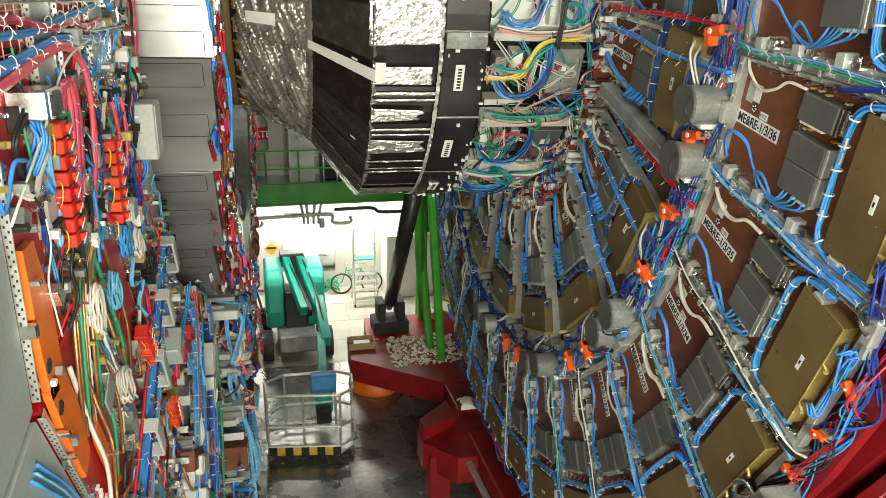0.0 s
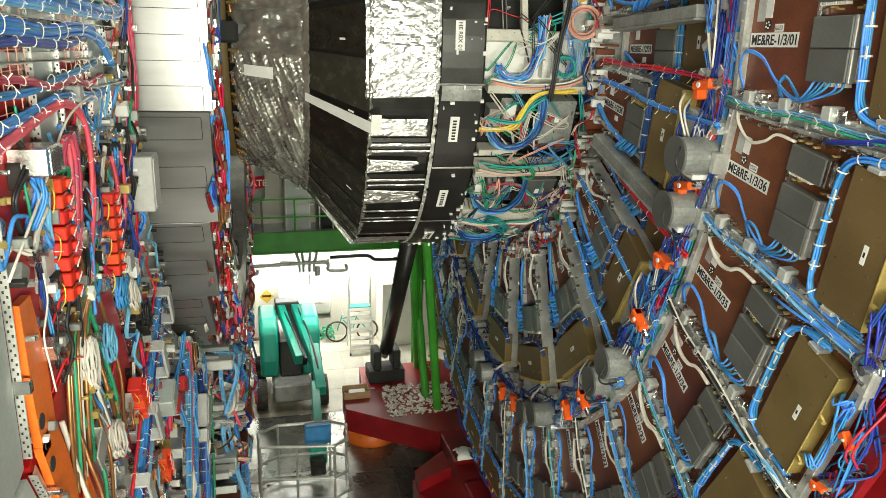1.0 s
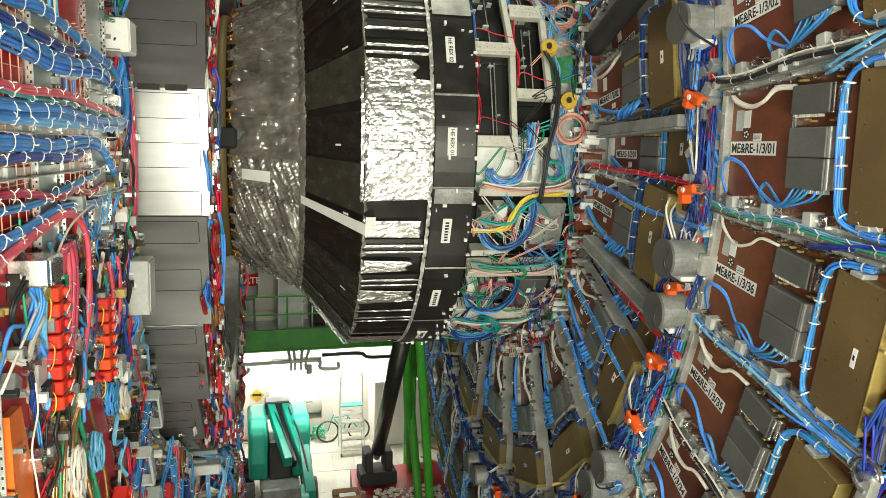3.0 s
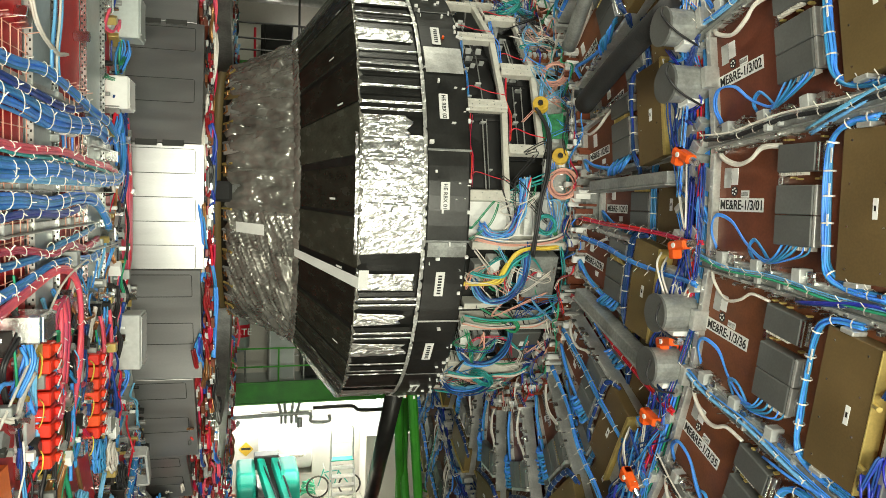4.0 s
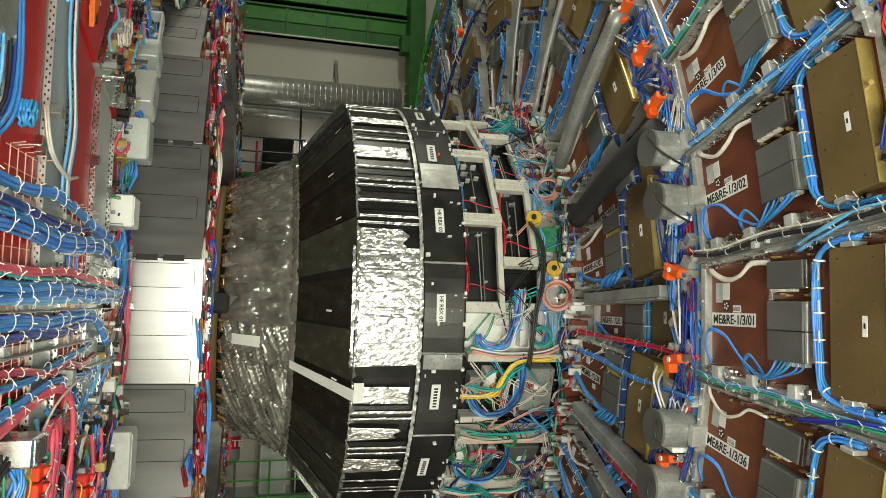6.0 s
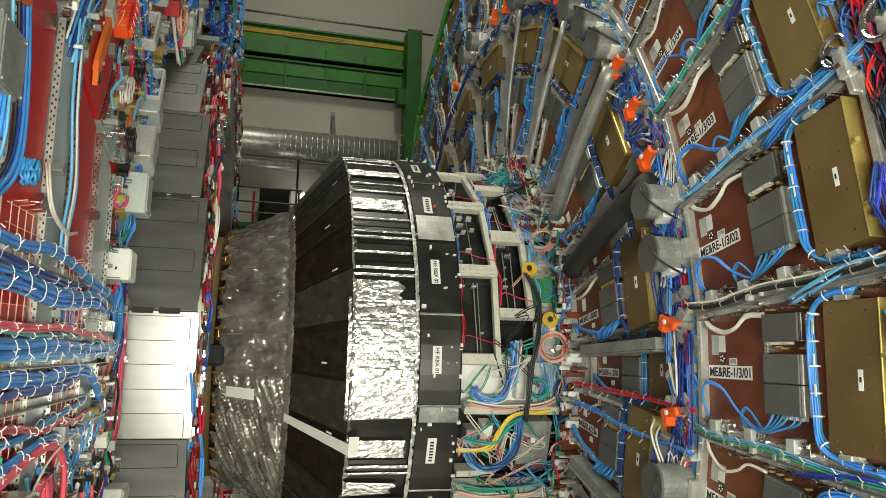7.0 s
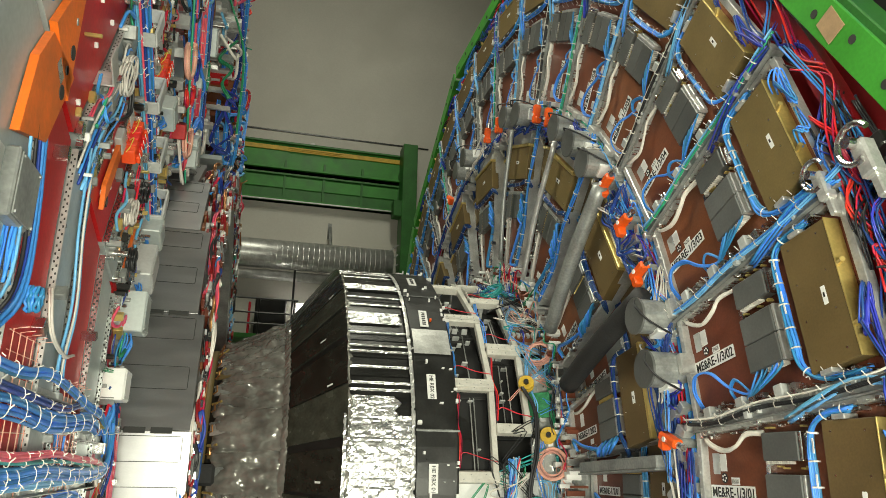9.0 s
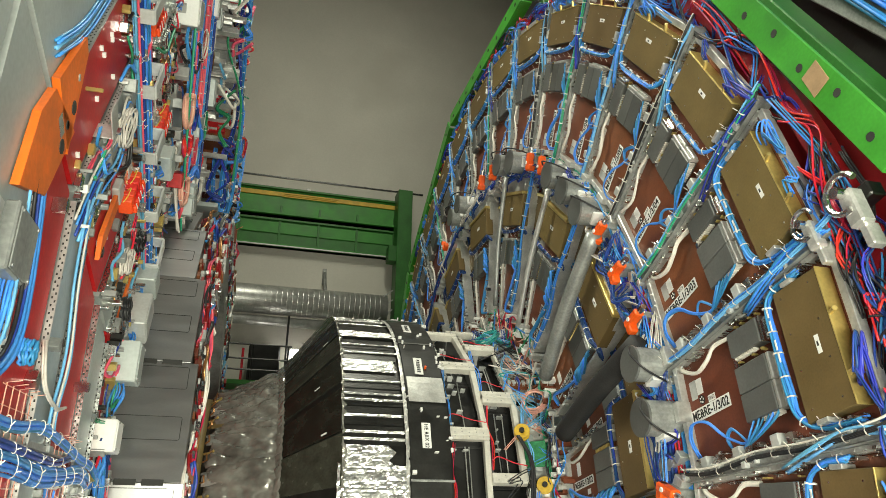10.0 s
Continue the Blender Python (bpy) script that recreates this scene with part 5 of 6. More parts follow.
            pts = [(x + q * math.cos(a * .9), y + q * 1.3 * math.sin(a * .9), .2 + .01 * a) for a in range(8)]
        loom(pts, rnd.choice((1, 2, 4, 8)), .016, rnd.choice((.0075, .0105, .0135)), material, .2 if rnd.random() < .5 else 0)
    g = Geo()
    for s in range(int(170 * dense)):
        x, y = rnd.uniform(3.9, 6.9), rnd.uniform(-1.7, 1.7)
        if abs(y) > x * t15:
            continue
        a = rnd.uniform(.012, .05)
        g.box(-a, a, -a * rnd.uniform(.4, 2), a, 0, rnd.uniform(.05, .22) * zs + out * rnd.uniform(0, 1.6), m @ Matrix.Translation((fx(x), y, 0)) @ pose(0, 0, 0, 0, 0, rnd.choice((0, 0, 30, 60))), .004)
    tagged(g.make("fittings", rnd.choice((ALU, SILVER, BOXGREY))), "many small metal fittings on the barrel wheel", "fittings", kind="stuff")
    for name, material, n, word in (("red_panel", IRONRED, 3, "small red painted plate on the wheel"), ("pale_panel", PLATE, 4, "pale grey cover plate on the wheel"), ("brown_panel", BROWN, 3, "brown circuit panel on the wheel")):
        for s in range(n):
            x, y = rnd.uniform(4.2, 6.7), rnd.uniform(-1.1, 1.1)
            a, b = rnd.uniform(.06, .14), rnd.uniform(.12, .35)
            tagged(Geo().box(x - a, x + a, y - b, y + b, .04, rnd.uniform(.12, .26) * zs + out, local, .006).make(name, material, wheel), "", "")
    for material, g in mass.items():
        tagged(g.make("cable_mass", material, smooth=True), "dense mass of %s cables on the barrel wheel" % WORDS[material], "cable", kind="stuff")
    # upright conduits by the tank
    for s in range(2):
        y = rnd.uniform(-.6, .6)
        tagged(Geo().box(3.86, 3.92, y - .35, y + .35, .02, .2 * zs + out, m, .006).make("conduit", PLATE), "pale metal conduit by the tank", "conduit", "conduits by the tank")


def ribbon(geo, pts, n, r, rnd, m, wide, deep):
    """n tidy cables side by side, wide across y and deep in z, that sway and cross a little."""
    for k in range(n):
        oy, oz = rnd.uniform(-1, 1) * wide, rnd.uniform(-1, 1) * deep
        own = [Vector((x + rnd.uniform(-.02, .02), y + oy * rnd.uniform(.8, 1.1) + rnd.uniform(-.25, .25) * r, z + abs(oz) + rnd.uniform(-.2, .2) * r)) for x, y, z in pts]
        geo.tube(curve(own, 5), r * rnd.uniform(.85, 1.15), 6, m)
    return geo


def ribbon_ties(geo, pts, m, wide, deep, every, rnd):
    """White straps round a flat bundle, each with a cut tail."""
    line = curve(pts, 8)
    run, left = 0.0, every * rnd.uniform(.2, .8)
    for a, b in zip(line, line[1:]):
        run += (b - a).length
        if run < left:
            continue
        left += every * rnd.uniform(.8, 1.2)
        d = (b - a).normalized()
        side = Vector((-d.y, d.x, 0))
        side = side.normalized() if side.length > .01 else Vector((0, 1, 0))
        up = Vector((0, 0, 1))
        w, h, lean = wide + .004, deep + .006, d * rnd.uniform(-.02, .02)
        ring = [a + side * w * math.cos(q * .524) + up * (h * .5 + h * .75 * math.sin(q * .524)) + lean * math.cos(q * .524) for q in range(13)]
        geo.tube(ring, .0023, 4, m)
        tip = a + side * w * rnd.uniform(-.6, .9) + up * h * 1.2
        geo.tube([tip, tip + up * .015 + side * rnd.uniform(-.02, .02) + d * rnd.uniform(-.02, .02)], .003, 4, m)
    return geo


def near_sector(phi, seed):
    """The cables, trays, plugs and boxes on a sector close to the eye; x outwards, y down the turn, z to the endcap."""
    rnd = random.Random(seed)
    m = barrel(phi)
    local = barrel(0).inverted() @ m

    def loom(pts, n, r, material, wide, deep=.03, every=.25, what="tied bundle of %s cables on the barrel wheel"):
        pts = [(x, y, z * .5) for x, y, z in pts]
        wide, deep = wide * .62, deep * .5
        n = max(2, int(n * .7))
        ob = ribbon(Geo(), pts, n, r, rnd, m, wide, deep).make("cable_bundle", material, smooth=True)
        tagged(ob, what % WORDS[material], "cable", "cable bundles on the wheel")
        if every:
            ribbon_ties(Geo(), pts, m, wide, deep, every, rnd).make("tie_strap", WHITEC, ob)
        return ob

    def line(pts, r, material, n=1):
        pts = [(x, y, z * .6) for x, y, z in pts]
        ob = strands(Geo(), pts, n, .01, r, rnd, m=m, wave=.3).make("cable", material, smooth=True)
        tagged(ob, "%s %s on the barrel wheel" % (WORDS[material], "pipe" if material == COPPER else "cable" if n == 1 else "cables"), "cable", "single cables on the wheel")

    def tray(x0, x1, y, z=.02):
        root = thing("cable_tray", m @ Matrix.Translation((0, y, 0)), "galvanised steel cable tray bar with slots", "cable tray", "cable trays on the wheel")
        Geo().box(x0, x1, -.006, .0, z, z + .05, None, .002).make("web", ALU, root)
        Geo().box(x0, x1, -.045, -.006, z, z + .006, None, .002).make("lower_flange", ALU, root)
        g = Geo()
        for k in range(int((x1 - x0) / .09)):
            g.box(x0 + .03 + k * .09, x0 + .06 + k * .09, .0, .0015, z + .018, z + .03, None, .0005)
        g.make("slot", SEAM, root)
        for k in range(3):
            x = x0 + (x1 - x0) * (k + .5) / 3
            Geo().box(x - .04, x + .04, -.05, .012, .0, z + .02, None, .003).make("foot", BOXGREY, root)

    def crate(x, y, a, b, d, material, label):
        root = thing("junction_box", m @ Matrix.Translation((x, y, .0)), label, "junction box", "boxes on the wheel")
        Geo().box(-a, a, -b, b, 0, d, None, .008).make("case", material, root)
        Geo().box(-a * .86, a * .86, -b * .9, b * .9, d, d + .006, None, .002).make("lid", material, root)
        for s in (-1, 1):
            for q in (-1, 1):
                Geo().tube([(s * a * .75, q * b * .8, d + .006), (s * a * .75, q * b * .8, d + .012)], .007, 6).make("screw", STEEL, root)
        strands(Geo(), [(0, b, d * .4), (.01, b + .08, d * .5), (rnd.uniform(-.05, .05), b + .22, .03)], 7, .025, .007, rnd).make("lead", BLUE, root, "", True)
        return root

    def plugs(x, y, n):
        root = thing("plug_column", m @ Matrix.Translation((x, y, .02)), "column of red-orange plug blocks with pale tags", "connector", "plug columns on the wheel")
        for k in range(n):
            block = Geo().box(-.055, .055, k * .073, k * .073 + .064, 0, .09, None, .006).box(-.055, .0, k * .073 + .01, k * .073 + .05, .09, .115, None, .006).make("plug_block", VERM, root)
            Geo().box(-.035, .035, -.005, .005, .112, .117, Matrix.Translation((0, k * .073 + .032, 0)) @ pose(0, 0, 0, 0, 0, 25)).make("tag", WHITE, block)
        for k in range((n + 1) // 2):
            Geo().box(.065, .2, k * .146 + .006, k * .146 + .13, -.02, .03, None, .006).make("metal_case", SILVER if k % 2 else BOXGREY, root)
        g = Geo()
        for k in range(0, n, 3):
            strands(g, [(.06, k * .073 + .03, .04), (.1, k * .073 + .05, .07), (.08, k * .073 + .12, .06), (.06, k * .073 + .16, .04)], 1, .004, .0035, rnd)
        g.make("loop_wire", YELLOWC, root, "", True)

    def comb(x0, x1, y0, y1):
        """Thin wires that stand over the red iron."""
        root = thing("wire_grid", m, "thin copper-pink wire grid over the red iron", "grid", "wire grids on the wheel")
        k = y0
        while k < y1:
            Geo().tube([(x0, k, .03), (x1, k + .01, .035)], .0024, 5).make("cross_wire", SALMON, root)
            k += .08
        for q in range(5):
            x = x0 + (x1 - x0) * (q + .5) / 5
            Geo().tube([(x, y1, .035), (x, y0, .035), (x, y0 - .01, .09)], .0024, 5).make("long_wire", SALMON, root)

    if phi == 0:
        # flat looms on trays, running in from the rim
        loom([(8.4, -.5, .1), (7.4, -.47, .1), (6.67, -.46, .1), (6.2, -.5, .1), (5.73, -.48, .09), (5.2, -.43, .09), (4.75, -.4, .1), (4.5, -.3, .1), (4.42, -.16, .08)], 13, .0095, BLUE, .05)
        loom([(8.4, -.3, .1), (7.4, -.3, .1), (6.66, -.31, .1), (6.1, -.28, .11), (5.6, -.3, .1), (5.2, -.33, .1), (4.9, -.32, .08), (4.7, -.3, .05)], 24, .0095, BLUE, .075, .05)
        loom([(8.4, -.36, .13), (7.2, -.38, .13), (6.5, -.37, .14), (5.9, -.36, .14), (5.5, -.4, .12)], 5, .009, NAVY, .03, .02)
        loom([(8.4, -.13, .16), (7.2, -.13, .16), (6.64, -.12, .17), (6.0, -.14, .17), (5.4, -.12, .16), (4.9, -.11, .15), (4.5, -.08, .12), (4.3, -.02, .1)], 6, .01, PINK, .02, .02)
        loom([(8.4, -.09, .16), (7.2, -.1, .16), (6.6, -.09, .17), (5.8, -.1, .16), (5.0, -.08, .15), (4.5, -.05, .12)], 4, .009, TEALC, .016, .015)
        loom([(8.4, -.03, .11), (7.4, -.03, .11), (6.64, -.03, .12), (6.1, -.05, .12), (5.4, -.03, .11), (4.8, -.03, .11), (4.45, -.06, .12), (4.32, -.2, .12), (4.33, -.4, .1)], 26, .0095, BLUE, .06, .05)
        loom([(8.4, -.0, .13), (7.4, .0, .13), (6.6, .0, .14), (5.6, .0, .14), (4.9, .0, .13), (4.5, -.03, .12)], 8, .009, CYAN, .035, .02)
        loom([(8.4, .1, .1), (7.4, .1, .1), (6.63, .09, .1), (6.1, .11, .1), (5.55, .08, .1), (5.15, .1, .1), (4.85, .19, .09), (4.55, .33, .07), (4.38, .36, .05)], 18, .0095, BLUE, .055, .04)
        loom([(8.4, .16, .12), (7.2, .17, .12), (6.5, .15, .12), (5.9, .16, .12), (5.4, .13, .1)], 7, .009, NAVY, .03, .02)
        loom([(8.4, .32, .11), (7.2, .3, .11), (6.6, .3, .11), (6.1, .35, .12), (5.75, .33, .12), (5.4, .37, .1), (5.0, .34, .07)], 6, .01, REDC, .025, .02)
        loom([(8.4, .35, .1), (7.2, .34, .1), (6.4, .34, .1), (5.9, .3, .11), (5.4, .27, .1), (5.1, .25, .06)], 8, .009, BLUE, .035, .03)
        loom([(8.4, .52, .1), (7.2, .48, .1), (6.6, .45, .1), (6.1, .41, .11), (5.7, .42, .1), (5.24, .44, .09), (4.9, .42, .05)], 12, .0095, BLUE, .04, .03)
        loom([(7.6, .62, .13), (7.0, .53, .13), (6.52, .47, .13), (6.1, .42, .14), (5.85, .45, .15), (5.7, .56, .15), (5.63, .75, .14), (5.62, .96, .12), (5.7, 1.2, .1), (5.8, 1.35, .08)], 6, .014, PINK, .03, .025, .2)
        loom([(4.35, -.42, .06), (4.33, -.55, .08), (4.36, -.7, .06)], 9, .008, BLUE, .04, .02, .1)
        for s in range(3):
            x = 6.08 - .06 * s
            loom([(x + .05, .72, .1), (x + .03, .62, .13), (x - .05, .6, .14), (x - .1, .75, .14), (x - .08, 1.0, .12), (x, 1.2, .1), (x + .05, 1.05, .09)], 2, .015, PINK, .012, .01, .22, "pair of looped %s hoses on the barrel wheel")
        for x, q in ((4.95, .95), (4.72, .9)):
            loom([(x, q - .15, .06), (x - .04, q, .1), (x - .05, q + .25, .1), (x, q + .45, .06)], 4, .012, PINK, .02, .015, .18)
        for s in range(5):
            line([(3.93 + .015 * s, -.5 + .05 * s, .05), (3.91 + .02 * s, -.1, .08), (3.93 + .012 * s, .3, .08), (3.9 + .02 * s, .55, .07), (3.96, .75, .03)], .011, REDC if s % 2 else PINK, 2)
        for y, x0, x1 in ((-.395, 5.35, 8.2), (.055, 4.7, 8.2), (.24, 5.1, 8.2), (-.22, 4.5, 5.3), (.4, 4.4, 5.2)):
            tray(x0, x1, y)
        comb(6.32, 6.82, -.62, .5)
        comb(5.3, 5.78, -.5, .4)
        plugs(6.28, .74, 8)
        plugs(5.27, 1.0, 7)
        crate(4.45, -.62, .13, .11, .15, WHITE, "white junction box with blue cables below it")
        crate(4.32, -1.16, .12, .15, .2, PLATE, "pale grey metal junction box on the wheel")
        crate(4.22, 1.12, .13, .2, .19, BOXGREY, "pale grey metal junction box on the wheel")
        crate(6.55, .62, .1, .06, .16, SILVER, "bright bare metal box on the wheel")
        crate(5.65, -.3, .1, .06, .05, WHITE, "flat white box under the looms")
        crate(7.02, -1.12, .15, .14, .06, STEEL, "flat dull steel box with a row of plugs")
        crate(5.0, 1.5, .08, .06, .12, BOXGREY, "small grey box with leads")
        crate(4.75, 1.62, .06, .06, .1, WHITE, "small white box with leads")
        line([(7.0, 1.0, .1), (6.5, .72, .14), (6.1, .5, .15), (5.6, .42, .15), (5.3, .46, .1)], .007, WHITEC)
        line([(6.3, -.9, .04), (6.25, -.7, .08), (6.0, -.62, .1), (5.7, -.66, .06)], .009, WHITEC, 2)
        for s in range(4):
            x = 6.02 - .05 * s
            line([(x, -1.75, .04), (x + .03, -1.3, .06), (x - .04, -.9, .08), (x + .03, -.62, .08), (x - .02, -.5, .06)], .008, (CYAN, BLUE, WHITEC, CYAN)[s])
        for s in range(5):
            x = 6.95 + .06 * s
            line([(x + .1, -.55, .08), (x - .15, -.75, .1), (x - .2, -1.1, .08), (x - .12, -1.6, .05)], .009, (BLUE, BLUE, NAVY, BLACKC, CYAN)[s])
        for s in range(7):
            x = 6.42 - .055 * s
            line([(x - .6, 1.25, .05), (x - .45, 1.38, .09), (x - .12, 1.55, .1), (x - .02, 1.9, .1), (x, 2.3, .08)], .012, (COPPER, COPPER, GREENC, COPPER, WHITEC, COPPER, GREENC)[s])
        coils = ((6.05, 1.75, .1, WHITEC), (6.75, -.75, .035, BLUE), (4.6, -1.5, .06, BLACKC), (5.2, 1.65, .07, BLUE), (5.65, 1.8, .08, CYAN))
        quiet = lambda x, y: -1.75 < y < .55 and x > 4.75
    else:
        s = 1 if phi > 0 else -1
        # broad blue loom along the middle, red hoses beside it
        for y, n, mt, w in ((.0, 22, BLUE, .06), (.1, 9, NAVY, .03), (-.1, 10, BLUE, .035), (.17, 5, PINK, .02), (-.2, 4, REDC, .02), (.25, 6, CYAN, .03)):
            y += .05 if s < 0 else 0
            loom([(7.6, y * 1.4, .09), (6.9, y * 1.25, .1), (6.2, y * 1.1 + .02, .11), (5.5, y, .11), (4.9, y - .02, .1), (4.4, y * .9, .09), (4.05, y * .8 + .05, .06)], n, .0095, mt, w, .04)
        for x in (6.6, 6.05, 5.5, 4.95, 4.4):
            root = thing("loom_clamp", m @ Matrix.Translation((x, .03, .0)), "grey steel clamp holding the blue loom", "bracket", "loom clamps")
            Geo().box(-.05, .05, -.17, .17, .15, .17, None, .004).make("strap", BOXGREY, root)
            for q in (-1, 1):
                Geo().box(-.05, .05, q * .17 - .01, q * .17 + .01, .0, .16, None, .003).make("leg", BOXGREY, root)
        edge = 1.0 * s
        for x0, y0, b in ((4.25, edge * .62, .17), (4.3, edge * .25, .1), (4.95, -edge * .55, .1))[0 if s > 0 else 2:]:
            crate(x0, y0, .12, b, .17, rnd.choice((PLATE, BOXGREY)), "pale grey metal junction box on the wheel")
        for x0, y0 in ((6.35, -.5), (5.35, -.75), (5.5, .45)):
            plugs(x0, y0 * s, 5)
        for x0, y0, y1 in ((5.55, .35, 1.3), (4.55, .25, .95), (6.5, -1.1, -.5)):
            ob = Geo().prism([(x0, y0), (x0 + .09, y0 + .1), (x0 + .11, y1), (x0 + .02, y1 + .12)], .012, .04, local).make("orange_strip", ORANGEP, wheel, "orange painted strip")
        for x0, y0 in ((6.08, .9), (6.1, .3), (5.0, .8)):
            Geo().box(x0 - .06, x0 + .08, y0 * s - .18, y0 * s + .18, .0, .06, local, .01).make("flat_case", STEEL, wheel, "flat grey case")
        for q in range(5):
            x0 = 5.95 + .05 * (q % 5)
            line([(x0, s * 1.75, .04), (x0 + .04, s * 1.3, .07), (x0 - .03, s * .9, .09), (x0 + .05, s * .55, .09), (x0 - .2, s * .3, .06)], .007, (BLUE, CYAN, NAVY, BLUE, WHITEC)[q % 5])
        for q in range(3):
            x0 = 6.98 + .03 * q
            line([(x0 + .1, s * 1.75, .03), (x0, s * 1.3, .04), (x0 - .03, s * .8, .04), (x0 - .05, s * .2, .03)], .007, (BLUE, CYAN, BLUE)[q % 3], 2)
        for q in range(8 if s < 0 else 2):
            x0 = 5.6 + .13 * q
            line([(x0, -1.6, .05), (x0 + .1, -1.2, .1), (x0 + .12, -.8, .1), (x0 + .3, -.5, .08)], .012, (COPPER, GREENC, COPPER, WHITEC)[q % 4])
        # white tags and a small bracket on the clear red iron
        g = Geo()
        for q in range(14):
            x0, y0 = rnd.choice((rnd.uniform(6.35, 6.8), rnd.uniform(5.3, 5.75))), s * rnd.uniform(.3, 1.6)
            g.box(x0, x0 + .03, y0, y0 + .018, .0, .02, m, .002)
        tagged(g.make("white_tag", WHITE), "small white tags stuck on the red iron", "tag", kind="stuff")
        root = thing("steel_plate", m @ Matrix.Translation((6.4, s * 1.15, 0)), "small bent steel plate with holes", "bracket")
        Geo().box(-.09, .09, -.07, .07, .1, .11, None, .003).make("face", ALU, root)
        Geo().box(-.09, -.08, -.07, .07, .0, .1, None, .003).make("leg", ALU, root)
        coils = ((6.1, s * .75, .12, WHITEC), (5.1, s * .9, .09, WHITEC), (4.9, s * .45, .08, BLACKC))
        quiet = lambda x, y: (6.3 < x < 6.86 or 5.3 < x < 5.8) and s * y > .45
    for x, y, q, mt in coils:
        g = Geo()
        for k in range(5):
            o = q * rnd.uniform(.8, 1.1)
            g.tube([(x + o * .7 * math.cos(a * .35), y + o * 1.4 * math.sin(a * .35), .06 + .012 * k + rnd.uniform(-.006, .006)) for a in range(19)], .008, 5, m)
        tagged(g.make("cable_coil", mt, smooth=True), "hanging coil of %s cable on the wheel" % WORDS[mt], "cable", "coils on the wheel")
    # grey channel and boxes on the outer plate
    tagged(Geo().box(7.3, 7.36, -1.2, 1.2, .0, .05, m, .006).make("cable_channel", ALU), "shallow metal cable channel on the pale plate", "channel", "cable channels on the wheel")
    # odd cables and many small fittings
    mats = (BLUE, BLUE, CYAN, WHITEC, PINK, REDC, REDC, NAVY, NAVY, BLACKC, BLACKC, GREENC, COPPER, COPPER)
    done = 0
    while done < (75 if phi <= 0 else 60):
        x, y = rnd.uniform(3.95, 6.85), rnd.uniform(-1.7, 1.7)
        if abs(y) > x * t15 or quiet(x, y):
            continue
        done += 1
        if rnd.random() < .55:
            pts = [(x + rnd.uniform(-.08, .08), y + (i - 2) * .13, rnd.uniform(.04, .13)) for i in range(5)]
        else:
            pts = [(x + (i - 2) * .1, y + rnd.uniform(-.1, .1), rnd.uniform(.04, .13)) for i in range(5)]
        line(pts, rnd.choice((.005, .007, .009)), rnd.choice(mats), rnd.choice((1, 2, 3)))
    for material, word, n in ((SILVER, "bright metal", 260), (STEEL, "grey", 170), (WHITE, "white", 50), (BRASS, "brass", 90), (BLACK, "black", 110)):
        g = Geo()
        for k in range(n):
            x, y = rnd.uniform(3.88, 6.9), rnd.uniform(-1.8, 1.8)
            if abs(y) > x * t15 or (quiet(x, y) and rnd.random() < .93):
                continue
            a = rnd.choice((rnd.uniform(.008, .016), rnd.uniform(.014, .035)))
            g.box(-a, a, -a * rnd.uniform(.4, 2.5), a, 0, rnd.uniform(.02, .1), m @ Matrix.Translation((x, y, 0)) @ pose(0, 0, 0, 0, 0, rnd.choice((0, 0, 30, 60))), .003)
        tagged(g.make("fittings", material), "many small %s fittings on the barrel wheel" % word, "fittings", kind="stuff")


for k, phi in enumerate((0, 30, -30)):
    near_sector(phi, 430 + k)
for k, phi in enumerate((60, -60, 90, -90, 120, -120, 150, -150)):
    sector(phi, 403 + k)

# ---- far side of the hall ----
detector = set(scene.objects)
rnd = random.Random(301)


def at_wall(x, y, z):
    return WALL @ Matrix.Translation((x - 2, y, z))


# the niche's pale drum
root = thing("niche_drum", at_wall(1.65, .12, -7.2), "large white horizontal drum set in the wall", "drum")
Geo().lathe([(-.76, .0), (-.76, .92), (-.74, .95), (.72, .95), (.76, .9), (.76, .0)], 40, pose(0, .5, 0, 0, 0, 0)).make("shell", WHITE, root, "", True)
Geo().box(-.6, .55, -.5, -.44, -.32, -.24).make("handle_bar", SILVER, root)
Geo().box(-.78, -.72, -.35, .3, -1.5, .98).make("frame_post", CONC, root)
# warning sign
root = thing("warning_sign", at_wall(.54, -.012, -7.33), "yellow diamond warning sign on the white wall", "sign")
Geo().box(-.15, .15, -.006, .006, -.15, .15, pose(0, 0, 0, 0, 45, 0), .002).make("plate", YELLOWP, root)
Geo().box(-.13, .13, -.01, -.006, -.02, .05).make("bar", INK, root)
# deck
deck = thing("platform", Matrix.Translation((1.6, 19.4, -5.1)), "green steel platform with railing along the wall", "platform")
Geo().box(-4, 7, 0, 2.1, -.06, 0).make("deck_plate", PLATE, deck)
Geo().box(-4, 7, -.08, 0, -.32, .22).make("fascia_beam", MGREEN, deck)
Geo().box(-4, 7, -.12, -.08, -.36, -.31).make("flange", MGREEN, deck)
Geo().box(-4, 7, -.12, -.08, .18, .23).make("flange", MGREEN, deck)
Geo().box(-4, 7, .9, 1.0, -.4, -.06).make("joist", DGREEN, deck)
for k in range(8):
    x = -2.6 + k * 1.15
    Geo().tube([(x, -.03, .2), (x, -.03, 1.1)], .024, 8).make("post", GREEN, deck)
for z in (.62, 1.1):
    Geo().tube([(-4, -.03, z), (7, -.03, z)], .022, 8).make("railing", GREEN, deck)
